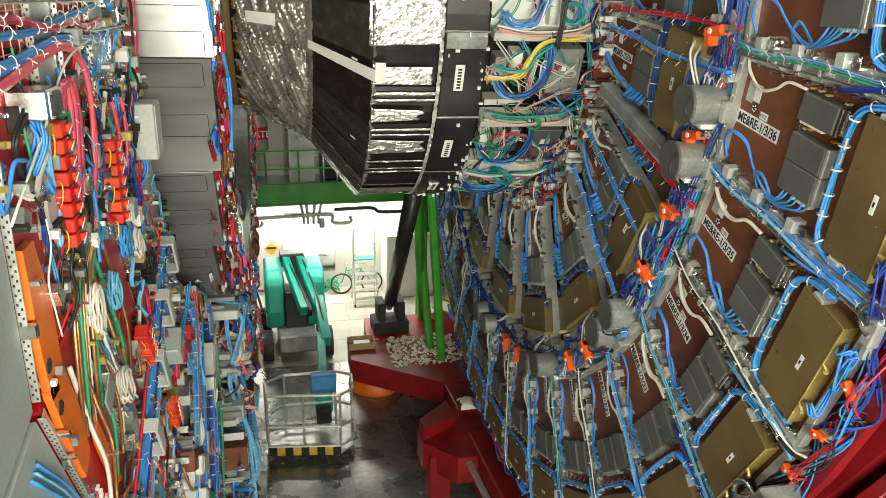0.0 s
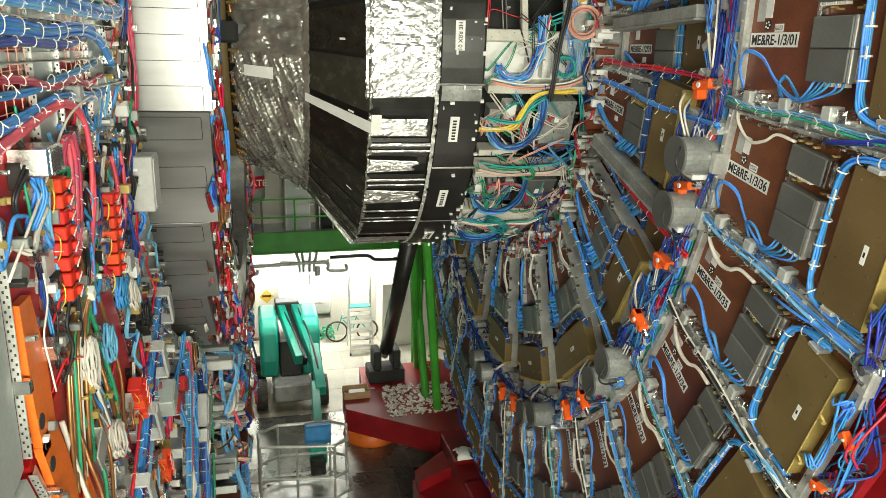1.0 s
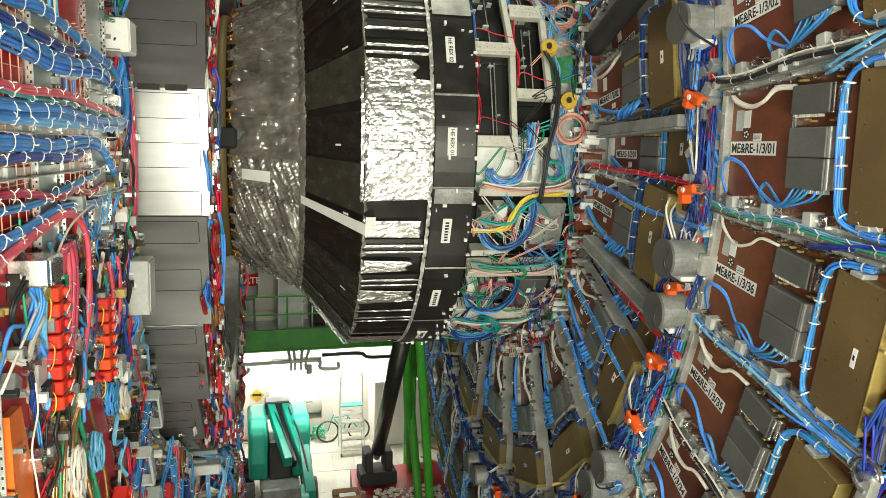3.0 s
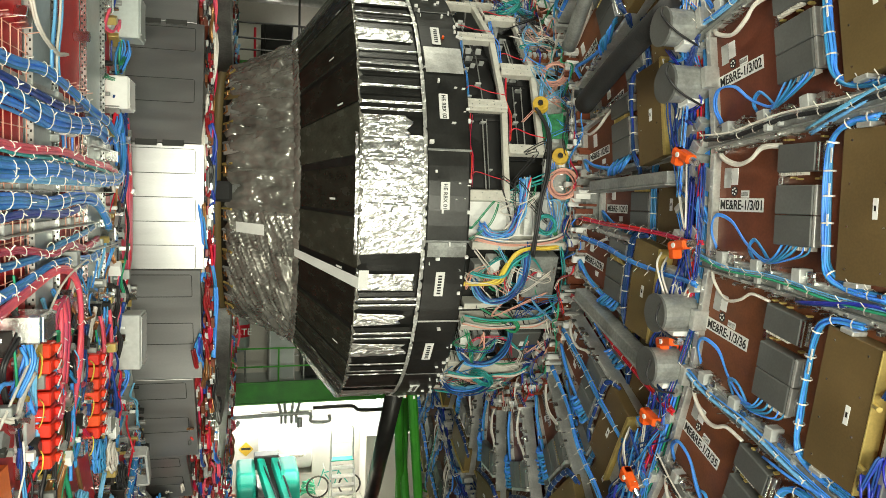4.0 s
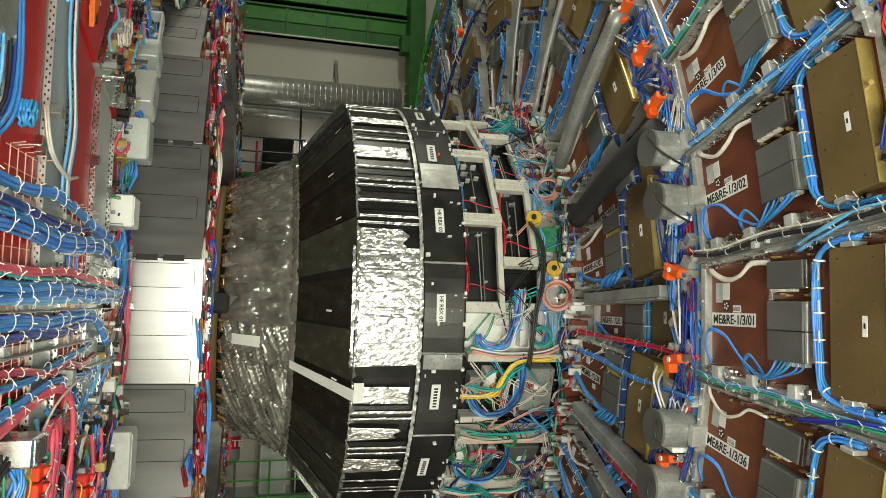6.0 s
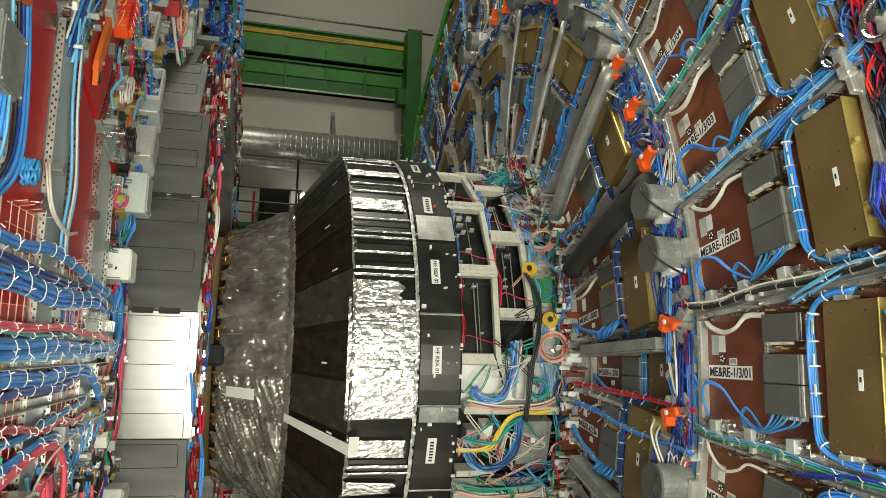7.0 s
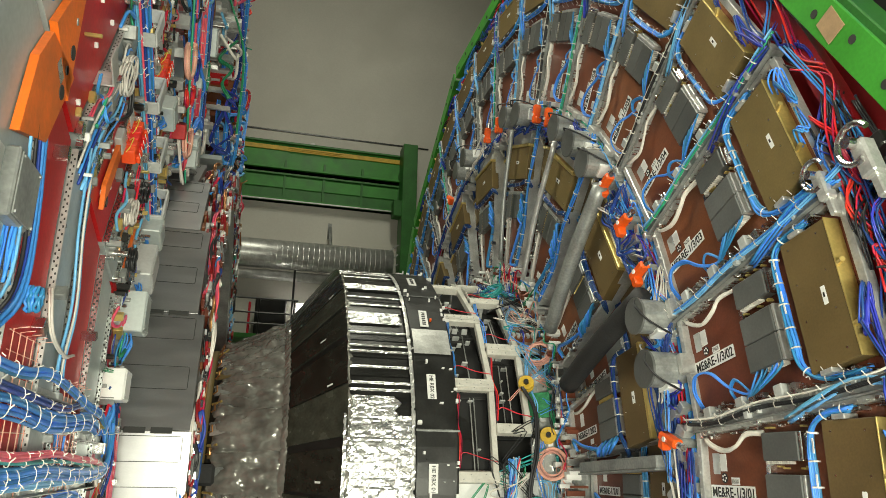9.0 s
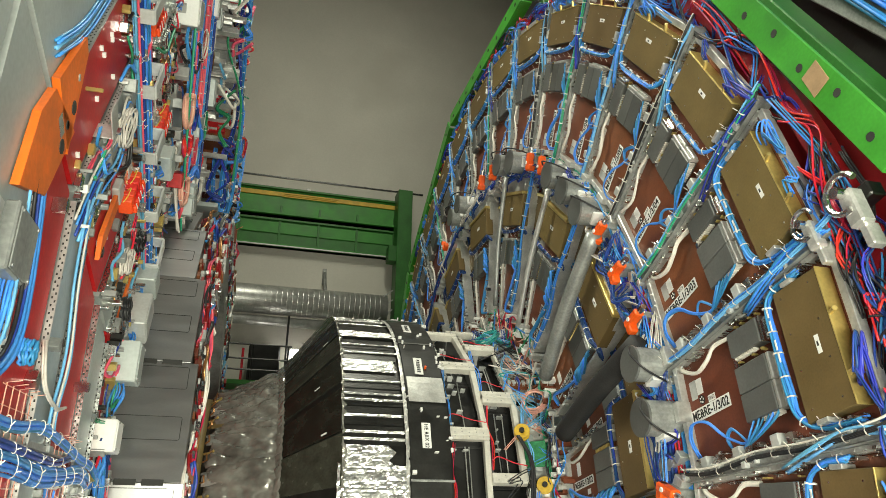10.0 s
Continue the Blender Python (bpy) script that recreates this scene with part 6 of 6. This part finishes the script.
for k in range(4):
    Geo().box(-2.3 + k * 2, -1.2 + k * 2, .25, .4, -.13, -.07).make("lamp_tray", BOXGREY, deck)
    Geo().tube([(-2.2 + k * 2, .32, -.14), (-1.3 + k * 2, .32, -.14)], .02, 8).make("tube_lamp", LAMPM, deck)
# cabinet, pressure vessel and dark rack on the deck
root = thing("cabinet", Matrix.Translation((1.45, 20.6, -5.1)), "tall pale steel cabinet on the platform", "cabinet")
Geo().box(-.35, .35, -.35, .35, 0, 2.2, None, .015).make("body", BOXGREY, root)
Geo().box(-.3, .3, -.365, -.352, .1, 2.1).make("door", PLATE, root)
Geo().tube([(.18, -.38, 1.3), (.18, -.38, 1.5)], .03, 8).make("handle", INK, root)
root = thing("instrument_rack", Matrix.Translation((2.75, 20.7, -5.1)), "dark instrument rack on the platform", "rack")
Geo().box(-.75, .75, -.3, .3, .1, 1.3, None, .01).make("body", BLACK, root)
for k in range(4):
    Geo().box(-.72 + k * .38, -.68 + k * .38, -.34, -.3, 0, 1.35).make("upright", ALU, root)
Geo().box(-.75, .75, -.34, -.3, 1.3, 1.36).make("top_rail", ALU, root)
root = thing("pressure_vessel", Matrix.Translation((.28, 20.2, -5.1)), "grey pressure vessel with a red banner", "vessel")
Geo().lathe([(-.45, .05), (-.4, .2), (-.28, .3), (.9, .3), (1.05, .2), (1.1, .0)], 28, Matrix.Translation((0, 0, 1.3)) @ pose(0, 0, 0, 0, -90, 0)).make("shell", PLATE, root, "", True)
Geo().lathe([(-.0, .305), (.33, .305)], 28, Matrix.Translation((0, 0, 1.3)) @ pose(0, 0, 0, 0, -90, 0)).make("banner", REDC, root, "red banner with white letters", True)
for a in range(3):
    Geo().tube([(.2 * math.cos(a * 2.1), .2 * math.sin(a * 2.1), 0), (.18 * math.cos(a * 2.1), .18 * math.sin(a * 2.1), 1.05)], .03, 8).make("leg", STEEL, root)
ob = new("lettering", lettering("DATE", .17))
ob.data = ob.data.copy()
ob.data.materials.clear()
ob.data.materials.append(WHITE)
ob.matrix_basis = pose(-.26, -.322, 1.38, 90, 0, 0)
ob.parent = root
root = thing("machine_block", Matrix.Translation((-.1, 19.85, -5.1)), "grey machine housing beside the railing", "machine")
Geo().box(-.35, .25, -.3, .3, 0, 1.0, None, .02).make("body", STEEL, root)
Geo().tube([(0, -.2, 1.0), (0, -.2, 1.6)], .05, 10).make("pipe", STEEL, root)
# bright green upright lamp post cover at the wheel's edge
root = thing("green_column", Matrix.Translation((-.24, 17.2, -5.2)), "bright green steel column with thin pipes", "column")
Geo().box(-.04, .06, -.05, .05, 0, 3.2, None, .01).make("post", GREEN, root)
for x in (.08, .12):
    Geo().tube([(x, -.02, -.1), (x, -.02, 3.1)], .014, 8).make("pipe", GREENC, root)
# pipes below the deck
for n, pts in enumerate(([(-.6, 19.2, -5.75), (1.5, 19.2, -5.72), (2.1, 19.2, -5.74), (2.15, 19.2, -5.95), (2.6, 19.2, -5.97), (2.62, 19.2, -5.8)], [(2.2, 19.3, -5.62), (3.2, 19.3, -5.62), (3.5, 19.3, -5.75), (4.6, 19.3, -5.75)], [(-.4, 19.25, -5.98), (.2, 19.25, -5.97), (.3, 19.25, -5.85)])):
    solo(Geo().tube(curve(pts, 5), .05, 10), "pipe", STEEL if n != 1 else BLACK, "metal pipe hung below the green platform", "pipe", "pipes below the platform")
root = thing("valve_group", Matrix.Translation((1.55, 19.2, -5.72)), "grey pipe valves hung below the platform", "valve")
for x in (-.25, -.1, .12, .3):
    Geo().tube([(x, 0, .3), (x * .7, 0, 0), (x * .7, 0, -.25)], .04, 10).make("pipe", STEEL, root)
Geo().tube([(.3, 0, -.1), (.3, 0, -.36)], .08, 12).make("body", STEEL, root)
Geo().tube([(.08, 0, -.3), (.08, 0, -.62)], .012, 6).make("rod", BLACK, root)

# step ladder
root = thing("step_ladder", Matrix.Translation((3.12, 19.95, FLOOR)), "bare metal rolling step ladder with handrail", "step ladder")
for s in (-1, 1):
    Geo().tube(curve([(s * .33, -.3, .05), (s * .32, -.1, .9), (s * .3, .1, 1.4), (s * .3, .1, 2.2), (s * .24, .1, 2.32)], 5), .02, 8).make("side_rail", ALU, root)
    Geo().tube([(s * .34, .35, .05), (s * .32, .15, 1.4), (s * .32, .2, 2.1)], .02, 8).make("rear_leg", ALU, root)
    Geo().tube([(s * .34 - .02, -.32, .05), (s * .34 + .02, -.32, .05)], .05, 12).make("wheel", INK, root)
Geo().tube([(-.24, .1, 2.32), (.24, .1, 2.32)], .02, 8).make("top_rail", ALU, root)
Geo().tube([(-.3, .1, 1.85), (.3, .1, 1.85)], .018, 8).make("cross_rail", ALU, root)
for k in range(6):
    Geo().box(-.32, .32, -.3 + k * .07, -.1 + k * .09, .22 + k * .22, .25 + k * .22).make("step", TEAL if k == 5 else ALU, root)
root = thing("bicycle", Matrix.Translation((2.95, 20.75, FLOOR)), "parked bicycle leaning near the white wall", "bicycle")
for x in (-.42, .5):
    tyre = Geo().tube([(x + .31 * math.cos(a * .2618), 0, .34 + .31 * math.sin(a * .2618)) for a in range(25)], .026, 8).make("tyre", TYRE, root)
    Geo().tube([(x, -.04, .34), (x, .04, .34)], .04, 10).make("hub", ALU, root)
    for a in range(8):
        Geo().tube([(x, 0, .34), (x + .3 * math.cos(a * .785), 0, .34 + .3 * math.sin(a * .785))], .004, 4).make("spoke", ALU, root)
for a, b in (((-.42, .34), (-.25, .85)), ((-.25, .75), (.2, .8)), ((.05, .35), (.2, .85)), ((-.22, .7), (.05, .35)), ((.5, .34), (.05, .35)), ((.5, .34), (.18, .75))):
    Geo().tube([(a[0], 0, a[1]), (b[0], 0, b[1])], .018, 8).make("frame_tube", TEAL, root)
Geo().box(.1, .32, -.06, .06, .86, .92).make("saddle", INK, root)
Geo().tube([(-.25, -.25, .95), (-.25, 0, .9), (-.25, .25, .95)], .014, 6).make("handlebar", ALU, root)
root = thing("hose_coil", Matrix.Translation((2.28, 20.95, FLOOR)), "coil of bright green hose on the floor", "hose")
for k in range(5):
    Geo().tube([(.2 * math.cos(a * .35) * (1 - k * .06), .12 * math.sin(a * .35), .05 + k * .07 + .14 * abs(math.sin(a * .35 + k))) for a in range(19)], .025, 8).make("turn", GREENC, root)
root = thing("wall_column", Matrix.Translation((4.35, 20.45, FLOOR)), "square grey-white column against the wall", "column")
Geo().box(-.55, .9, -.3, .7, 0, 1.95, None, .02).make("base_block", CONC, root)
Geo().tube([(0, 0, 1.95), (0, 0, 3.6)], .22, 20).make("pipe", PLATE, root)
# skirting pipe
solo(Geo().tube([(-3, 21.3, FLOOR + .12), (2.2, 21.1, FLOOR + .12)], .05, 8), "floor_pipe", BROWN, "brown pipe along the foot of the wall", "pipe")

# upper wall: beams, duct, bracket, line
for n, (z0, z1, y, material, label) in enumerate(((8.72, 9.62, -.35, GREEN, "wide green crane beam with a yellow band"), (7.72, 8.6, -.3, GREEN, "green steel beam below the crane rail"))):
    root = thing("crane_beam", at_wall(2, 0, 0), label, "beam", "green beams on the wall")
    # faces of one paint in lit and shaded greens
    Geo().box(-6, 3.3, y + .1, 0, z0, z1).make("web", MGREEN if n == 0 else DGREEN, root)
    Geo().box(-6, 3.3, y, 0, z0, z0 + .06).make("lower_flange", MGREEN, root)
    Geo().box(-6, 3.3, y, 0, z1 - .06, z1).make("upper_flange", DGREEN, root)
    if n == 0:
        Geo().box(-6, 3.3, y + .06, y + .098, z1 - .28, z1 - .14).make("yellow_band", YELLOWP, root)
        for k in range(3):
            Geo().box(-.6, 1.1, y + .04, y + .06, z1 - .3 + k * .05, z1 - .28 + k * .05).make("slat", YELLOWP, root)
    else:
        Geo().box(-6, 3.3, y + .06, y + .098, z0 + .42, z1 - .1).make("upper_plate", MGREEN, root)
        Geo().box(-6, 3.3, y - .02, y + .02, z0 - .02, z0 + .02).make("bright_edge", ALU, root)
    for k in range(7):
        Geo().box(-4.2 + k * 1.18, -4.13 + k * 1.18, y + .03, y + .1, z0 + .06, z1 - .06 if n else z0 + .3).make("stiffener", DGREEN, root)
solo(Geo().box(-8, 3.9, -.03, 0, 10.08, 10.13, at_wall(2, 0, 0)), "wall_line", BLACK, "thin black line along the upper wall", "cable", smooth=False)
root = thing("ventilation_duct", at_wall(2, -.55, 5.95), "shiny spiral ventilation duct along the wall", "duct")
Geo().tube([(-7, 0, 0), (-2, 0, 0), (2.7, 0, 0)], .42, 32).make("pipe", ALU, root, "", True)
for k in range(44):
    a = Geo().tube([(-4 + k * .15, 0, 0), (-3.985 + k * .15, 0, 0)], .425, 32).make("rib", ALU, root)
Geo().tube([(-7, .05, -.62), (.9, .05, -.62)], .14, 20).make("lower_pipe", ALU, root, "", True)
for x in (-1.85, .85):
    root = thing("duct_hanger", at_wall(2 + x, -.1, 6.4), "grey steel duct hanger fixed to the wall", "bracket", "duct hangers")
    Geo().box(-.06, .06, 0, .06, .3, .8).make("wall_plate", STEEL, root)
    Geo().tube(curve([(0, -.05, .65), (0, -.2, .4), (.02, -.35, .0)], 4), .05, 8).make("strap", STEEL, root)
root = thing("upper_walkway", at_wall(2, -1.1, 3.4), "dark green walkway with rails and machinery", "walkway")
Geo().box(-6, .9, 0, 1.1, 0, .12).make("deck_plate", DGREEN, root)
for z in (.4, .7, 1.1):
    Geo().tube([(-6, 0, z), (.0, 0, z)], .025, 8).make("railing", BLACK, root)
for k in range(7):
    Geo().tube([(-5.8 + k * .95, 0, .1), (-5.8 + k * .95, 0, 1.1)], .025, 8).make("post", BLACK, root)
Geo().box(-1.15, -.3, .2, .8, .1, 1.15, None, .04).make("machine", BLACK, root, "dark machine housing")
Geo().tube([(-1.3, .1, .12), (-1.3, .1, 1.0)], .035, 10).make("striped_post", REDC, root, "red and white post")
Geo().tube([(-.15, .1, .1), (-.15, .1, 2.0)], .03, 8).make("pole", BLACK, root)
Geo().box(-.02, .22, .3, .5, .85, 1.1, None, .02).make("lamp", LAMPM, root, "lit lamp")
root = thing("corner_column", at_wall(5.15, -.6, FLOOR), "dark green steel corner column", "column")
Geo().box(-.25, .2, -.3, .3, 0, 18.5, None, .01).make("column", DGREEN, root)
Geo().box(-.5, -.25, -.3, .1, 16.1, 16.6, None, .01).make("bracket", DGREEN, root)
root = thing("small_ladder", at_wall(4.55, -.8, 5.4), "white guard rails by the corner column", "railing")
for k in range(3):
    Geo().tube([(-.3, 0, k * .3), (.3, 0, k * .3 + .5)], .02, 6).make("rail", BOXGREY, root)
solo(Geo().lathe([(-.06, 0), (-.05, .06), (0, .08)], 12, at_wall(2.86 - .7, -.02, 9.75) @ pose(0, 0, 0, 0, 0, 90)), "wall_lamp", WHITE, "small white round fitting on the wall", "lamp")
root = thing("red_cradle", Matrix.Translation((-.42, 15.0, 10.4)), "dark red service cradle high on the wheel", "cradle")
Geo().box(-.25, .12, -.4, .4, 0, 2.0).make("body", DARKRED, root)
Geo().tube([(0, 0, 2.0), (0, 0, 9.6)], .03, 8).make("hoist_rod", STEEL, root)
for z in (.2, .7, 1.2):
    Geo().tube([(.12, -.4, z), (.24, -.4, z), (.24, .4, z), (.12, .4, z)], .025, 8).make("guard", DARKRED, root)

# strut below the nose, red support and round orange jack
root = thing("support_strut", Matrix.Translation((3.0, 15.5, -7.5)), "black cylindrical strut with a clevis at its foot", "strut")
a, b = Vector((-.3, -3.7, 4.25)), Vector((0, -.1, .75))
Geo().tube([a, b], .15, 20).make("tube", BLACK, root, "", True)
Geo().tube([b, b + (b - a) * .08], .08, 16).make("rod_end", STEEL, root)
Geo().box(-.42, .4, -.3, .3, 0, .3, None, .02).make("foot", RUBBER, root)
for s in (-1, 1):
    Geo().box(s * .22 - .09, s * .22 + .09, -.25, .25, .3, .75, None, .03).make("lug", RUBBER, root)
root = thing("red_support", Matrix.Translation((0, 0, -7.5)), "dark red painted steel foot of the disk", "support")
Geo().prism([(1.9, 14.15), (2.75, 13.45), (3.55, 12.8), (4.6, 12.8), (4.6, 16.2), (2.5, 16.2), (2.4, 15.15), (1.95, 15.1)], -.5, 0).make("slab", DARKRED, root)
Geo().box(3.6, 4.5, 11.7, 13.3, -.75, -.02, None, .02).make("web", DARKRED, root)
Geo().prism([(2.72, 11.4), (2.72, 10.95), (3.2, 10.35), (4.4, 10.3), (4.4, 11.95), (3.4, 11.95)], -.62, -.1).make("foot", DARKRED, root)
Geo().prism([(2.75, 11.35), (2.75, 11.0), (3.4, 11.3), (3.4, 11.9)], -.1, .12).make("rib", DARKRED, root)
Geo().box(3.55, 4.5, 3.0, 11.0, -.9, .0, None, .03).make("long_beam", DARKRED, root)
Geo().box(3.35, 3.45, 5.0, 11.6, -.25, -.18, None, .01).make("edge_rail", ALU, root)
for x, y in ((2.1, 14.9), (2.6, 14.95), (3.1, 14.95)):
    Geo().tube([(x, y, 0), (x, y, .03)], .05, 10).make("bolt", STEEL, root)
for x, y in ((2.95, 10.9), (4.0, 10.7), (4.0, 14.5), (4.0, 4.0), (4.0, 7.5)):
    Geo().box(x - .15, x + .25, y - .2, y + .2, FLOOR + 7.5, -.3, None, .02).make("leg", DARKRED, root)
root = thing("air_jack", Matrix.Translation((2.6, 15.1, FLOOR)), "round orange jack standing under the red foot", "jack")
Geo().lathe([(0, 0), (0, .62), (.06, .64), (.3, .58), (.34, .5), (.34, 0)], 36, pose(0, 0, 0, 0, -90, 0)).make("base", ORANGEP, root, "", True)
Geo().tube([(0, 0, .3), (0, 0, .8)], .4, 28).make("piston", ORANGEP, root)
for a in range(10):
    Geo().box(.44, .5, -.03, .03, .3, .6, pose(0, 0, 0, 0, 0, a * 36)).make("rib", ORANGEP, root)
root = thing("cardboard_box", Matrix.Translation((2.2, 14.75, -7.5)), "open brown cardboard box on the red foot", "box")
for x0, x1, y0, y1 in ((-.28, .28, -.2, -.19), (-.28, .28, .19, .2), (-.28, -.27, -.19, .19), (.27, .28, -.19, .19)):
    Geo().box(x0, x1, y0, y1, 0, .16).make("side", CARD, root)
Geo().box(-.27, .27, -.19, .19, 0, .01).make("bottom", CARD, root)
Geo().box(-.15, .2, -.12, .1, .01, .1).make("paper", WHITE, root)
g = Geo()
for k in range(420):
    x, y = rnd.uniform(2.75, 4.3), rnd.uniform(13.6, 15.0)
    a = rnd.uniform(.015, .05)
    g.box(-a, a, -a * .6, a * .6, 0, rnd.uniform(.005, .05), Matrix.Translation((x, y, -7.5)) @ pose(0, 0, 0, rnd.uniform(-40, 40), rnd.uniform(-40, 40), rnd.uniform(0, 180)), .003)
tagged(g.make("scraps", WHITEC), "pale scraps and clamps strewn on the red foot", "scraps", kind="stuff")
solo(shell(3.45, 3.75, .2, .2, -60, 60, 6, 8, .08, 6, 5, Geo()), "crumpled_cloth", WHITE, "crumpled white paper on the red foot", "paper").matrix_basis = Matrix.Translation((.05, 11.4, -7.32)) @ pose(0, 0, 0, -90, 0, 0)
# green braces by the lower edge of the disk
for n, (a, b) in enumerate((((3.3, 13.0, -3.6), (3.75, 13.6, -7.4)), ((3.6, 15.5, -4.2), (3.7, 14.0, -8.4)), ((3.1, 13.4, -3.4), (3.95, 16.2, -8.0)), ((3.9, 16.4, -3.5), (3.9, 16.4, -8.6)), ((4.2, 17.2, -4), (4.2, 17.2, -8.6)))):
    solo(Geo().tube([a, b], .09, 10), "green_brace", GREEN, "green tubular brace beside the disk", "brace", "green braces", False)
root = thing("stair_rack", Matrix.Translation((3.75, 15.8, -8.6)), "green ladder rack beside the disk", "rack")
for k in range(16):
    Geo().box(-.3, .3, -.03, .03, .3 + k * .28, .34 + k * .28, pose(0, 0, 0, 0, 25, 0)).make("rung", YELLOWP if k % 3 else GREEN, root)

# ---- boom lift ----
lift = thing("boom_lift", Matrix.Translation((.95, 17.6, FLOOR)), "teal green boom lift with its cage lowered", "boom lift")
Geo().box(-.45, .45, -1.1, 1.1, .3, .75, None, .04).make("chassis", STEEL, lift, "dark chassis")
for x in (-.72, .72):
    for y in (-.72, .72):
        wheel_ob = Geo().tube([(x - .13, y, .38), (x - .11, y, .38), (x + .11, y, .38), (x + .13, y, .38)], .38, 24).make("wheel", TYRE, lift, "black tyre")
        Geo().tube([(x - .135, y, .38), (x + .135, y, .38)], .2, 16).make("rim", TEAL, wheel_ob)
for s in (-1, 1):
    prof = [(-.75, .75), (-.8, 1.2), (-.72, 1.95), (-.5, 2.2), (.5, 2.22), (.78, 2.0), (.85, 1.3), (.8, .75)]
    c = Matrix(((0, 0, 1, s * .5 - .22), (1, 0, 0, .15), (0, 1, 0, 0), (0, 0, 0, 1)))
    ob = Geo().prism(prof[::-1], 0, .44, c).make("cowl", TEAL, lift, "rounded teal cowl")
    mod = ob.modifiers.new("bevel", "BEVEL")
    mod.width, mod.segments = .1, 4
Geo().box(-.26, .26, -.6, .9, .75, 1.7, None, .03).make("turret", BLACK, lift)


def beam(g, a, b, w, h):
    a, b = Vector(a), Vector(b)
    m = Matrix.Translation(a) @ (b - a).to_track_quat("X", "Z").to_matrix().to_4x4()
    return g.box(0, (b - a).length, -w, w, -h, h, m, .015)


for s in (-.17, .17):
    beam(Geo(), (s, .5, 2.2), (s + .3, -1.5, 1.55), .09, .13).make("main_boom", TEAL, lift)
beam(Geo(), (0, .7, 2.12), (.28, -1.4, 1.45), .06, .1).make("boom_core", BLACK, lift)
Geo().box(-.3, .3, .35, .75, 2.0, 2.34, None, .03).make("boom_pivot", BLACK, lift)
beam(Geo(), (.5, -1.2, 1.72), (.52, -2.6, 1.25), .11, .13).make("upper_boom", TEAL, lift)
beam(Geo(), (.42, -2.3, 1.3), (.3, -4.2, .95), .09, .1).make("jib", TEAL, lift)
Geo().box(.1, .45, -4.35, -4.05, .5, 1.2, None, .03).make("platform_mount", TEAL, lift)
Geo().box(.0, .5, -4.6, -4.45, 1.1, 1.5, None, .02).make("control_box", BLUE, lift, "blue control box with dark frame")
Geo().box(.1, .4, -4.52, -4.4, .35, .75, None, .03).make("battery_box", BLACK, lift)
for pts in ([(-.2, .6, 2.3), (.1, -.8, 1.95), (.25, -1.6, 1.6)], [(.2, .6, 2.3), (.45, -1.2, 1.9), (.55, -2.6, 1.3)]):
    Geo().tube(curve(pts, 5), .025, 8).make("hose", BLACKC, lift, "", True)
cage = [(-.86, -5.05), (.48, -5.3), (.75, -5.1), (.8, -4.55), (.5, -4.35), (-.5, -4.3), (-.88, -4.55)]
for z, e in ((.32, 0), (.75, 0), (1.42, .0)):
    pts = [(x, y, z + .02) for x, y in cage]
    Geo().tube(pts + pts[:2], .03, 8).make("cage_rail", ALU, lift, "pale metal tube")
for x, y in ((-.86, -5.05), (-.2, -5.17), (.48, -5.3), (.8, -4.55), (.5, -4.35), (-.5, -4.3), (-.88, -4.55)):
    Geo().tube([(x, y, .2), (x, y, 1.44)], .024, 8).make("cage_post", ALU, lift)
Geo().prism([(x, y) for x, y in cage], .16, .2).make("cage_floor", ALU, lift)
for k in range(9):
    x0, x1 = -.86 + k * .149, -.86 + (k + 1) * .149
    y0, y1 = -5.06 - k * .0279, -5.06 - (k + 1) * .0279
    Geo().prism([(x0, y0 - .02), (x1, y1 - .02), (x1, y1), (x0, y0)], .16, .34).make("toe_board", YELLOWP if k % 2 else INK, lift, "yellow and black warning stripes" if k == 0 else "")

for ob in scene.objects:
    if ob not in detector and not ob.parent:
        ob.matrix_basis = HALL @ ob.matrix_basis

# ---- tidy tags ----
SMALL = ("cable", "lead", "strap", "tag", "screw", "plug", "clamp", "clip", "print_mark", "tape_bit", "mark_dot", "bolt", "ties", "tags", "screw", "plug", "fittings", "clip", "clamp", "bolt", "bars", "bits", "dots", "bundle", "bunch", "lead", "hole", "perforation", "loom", "loose", "tangle")
for ob in scene.objects:
    if ob.type == "MESH" and any(w in ob.name for w in SMALL) and "support" not in ob.name and not ob.name.startswith(("cable_reel", "cable_strand", "cable.", "rim_bolt", "plug_column", "plug_block")) and ob.name != "cable":
        ob["kind"] = "stuff"
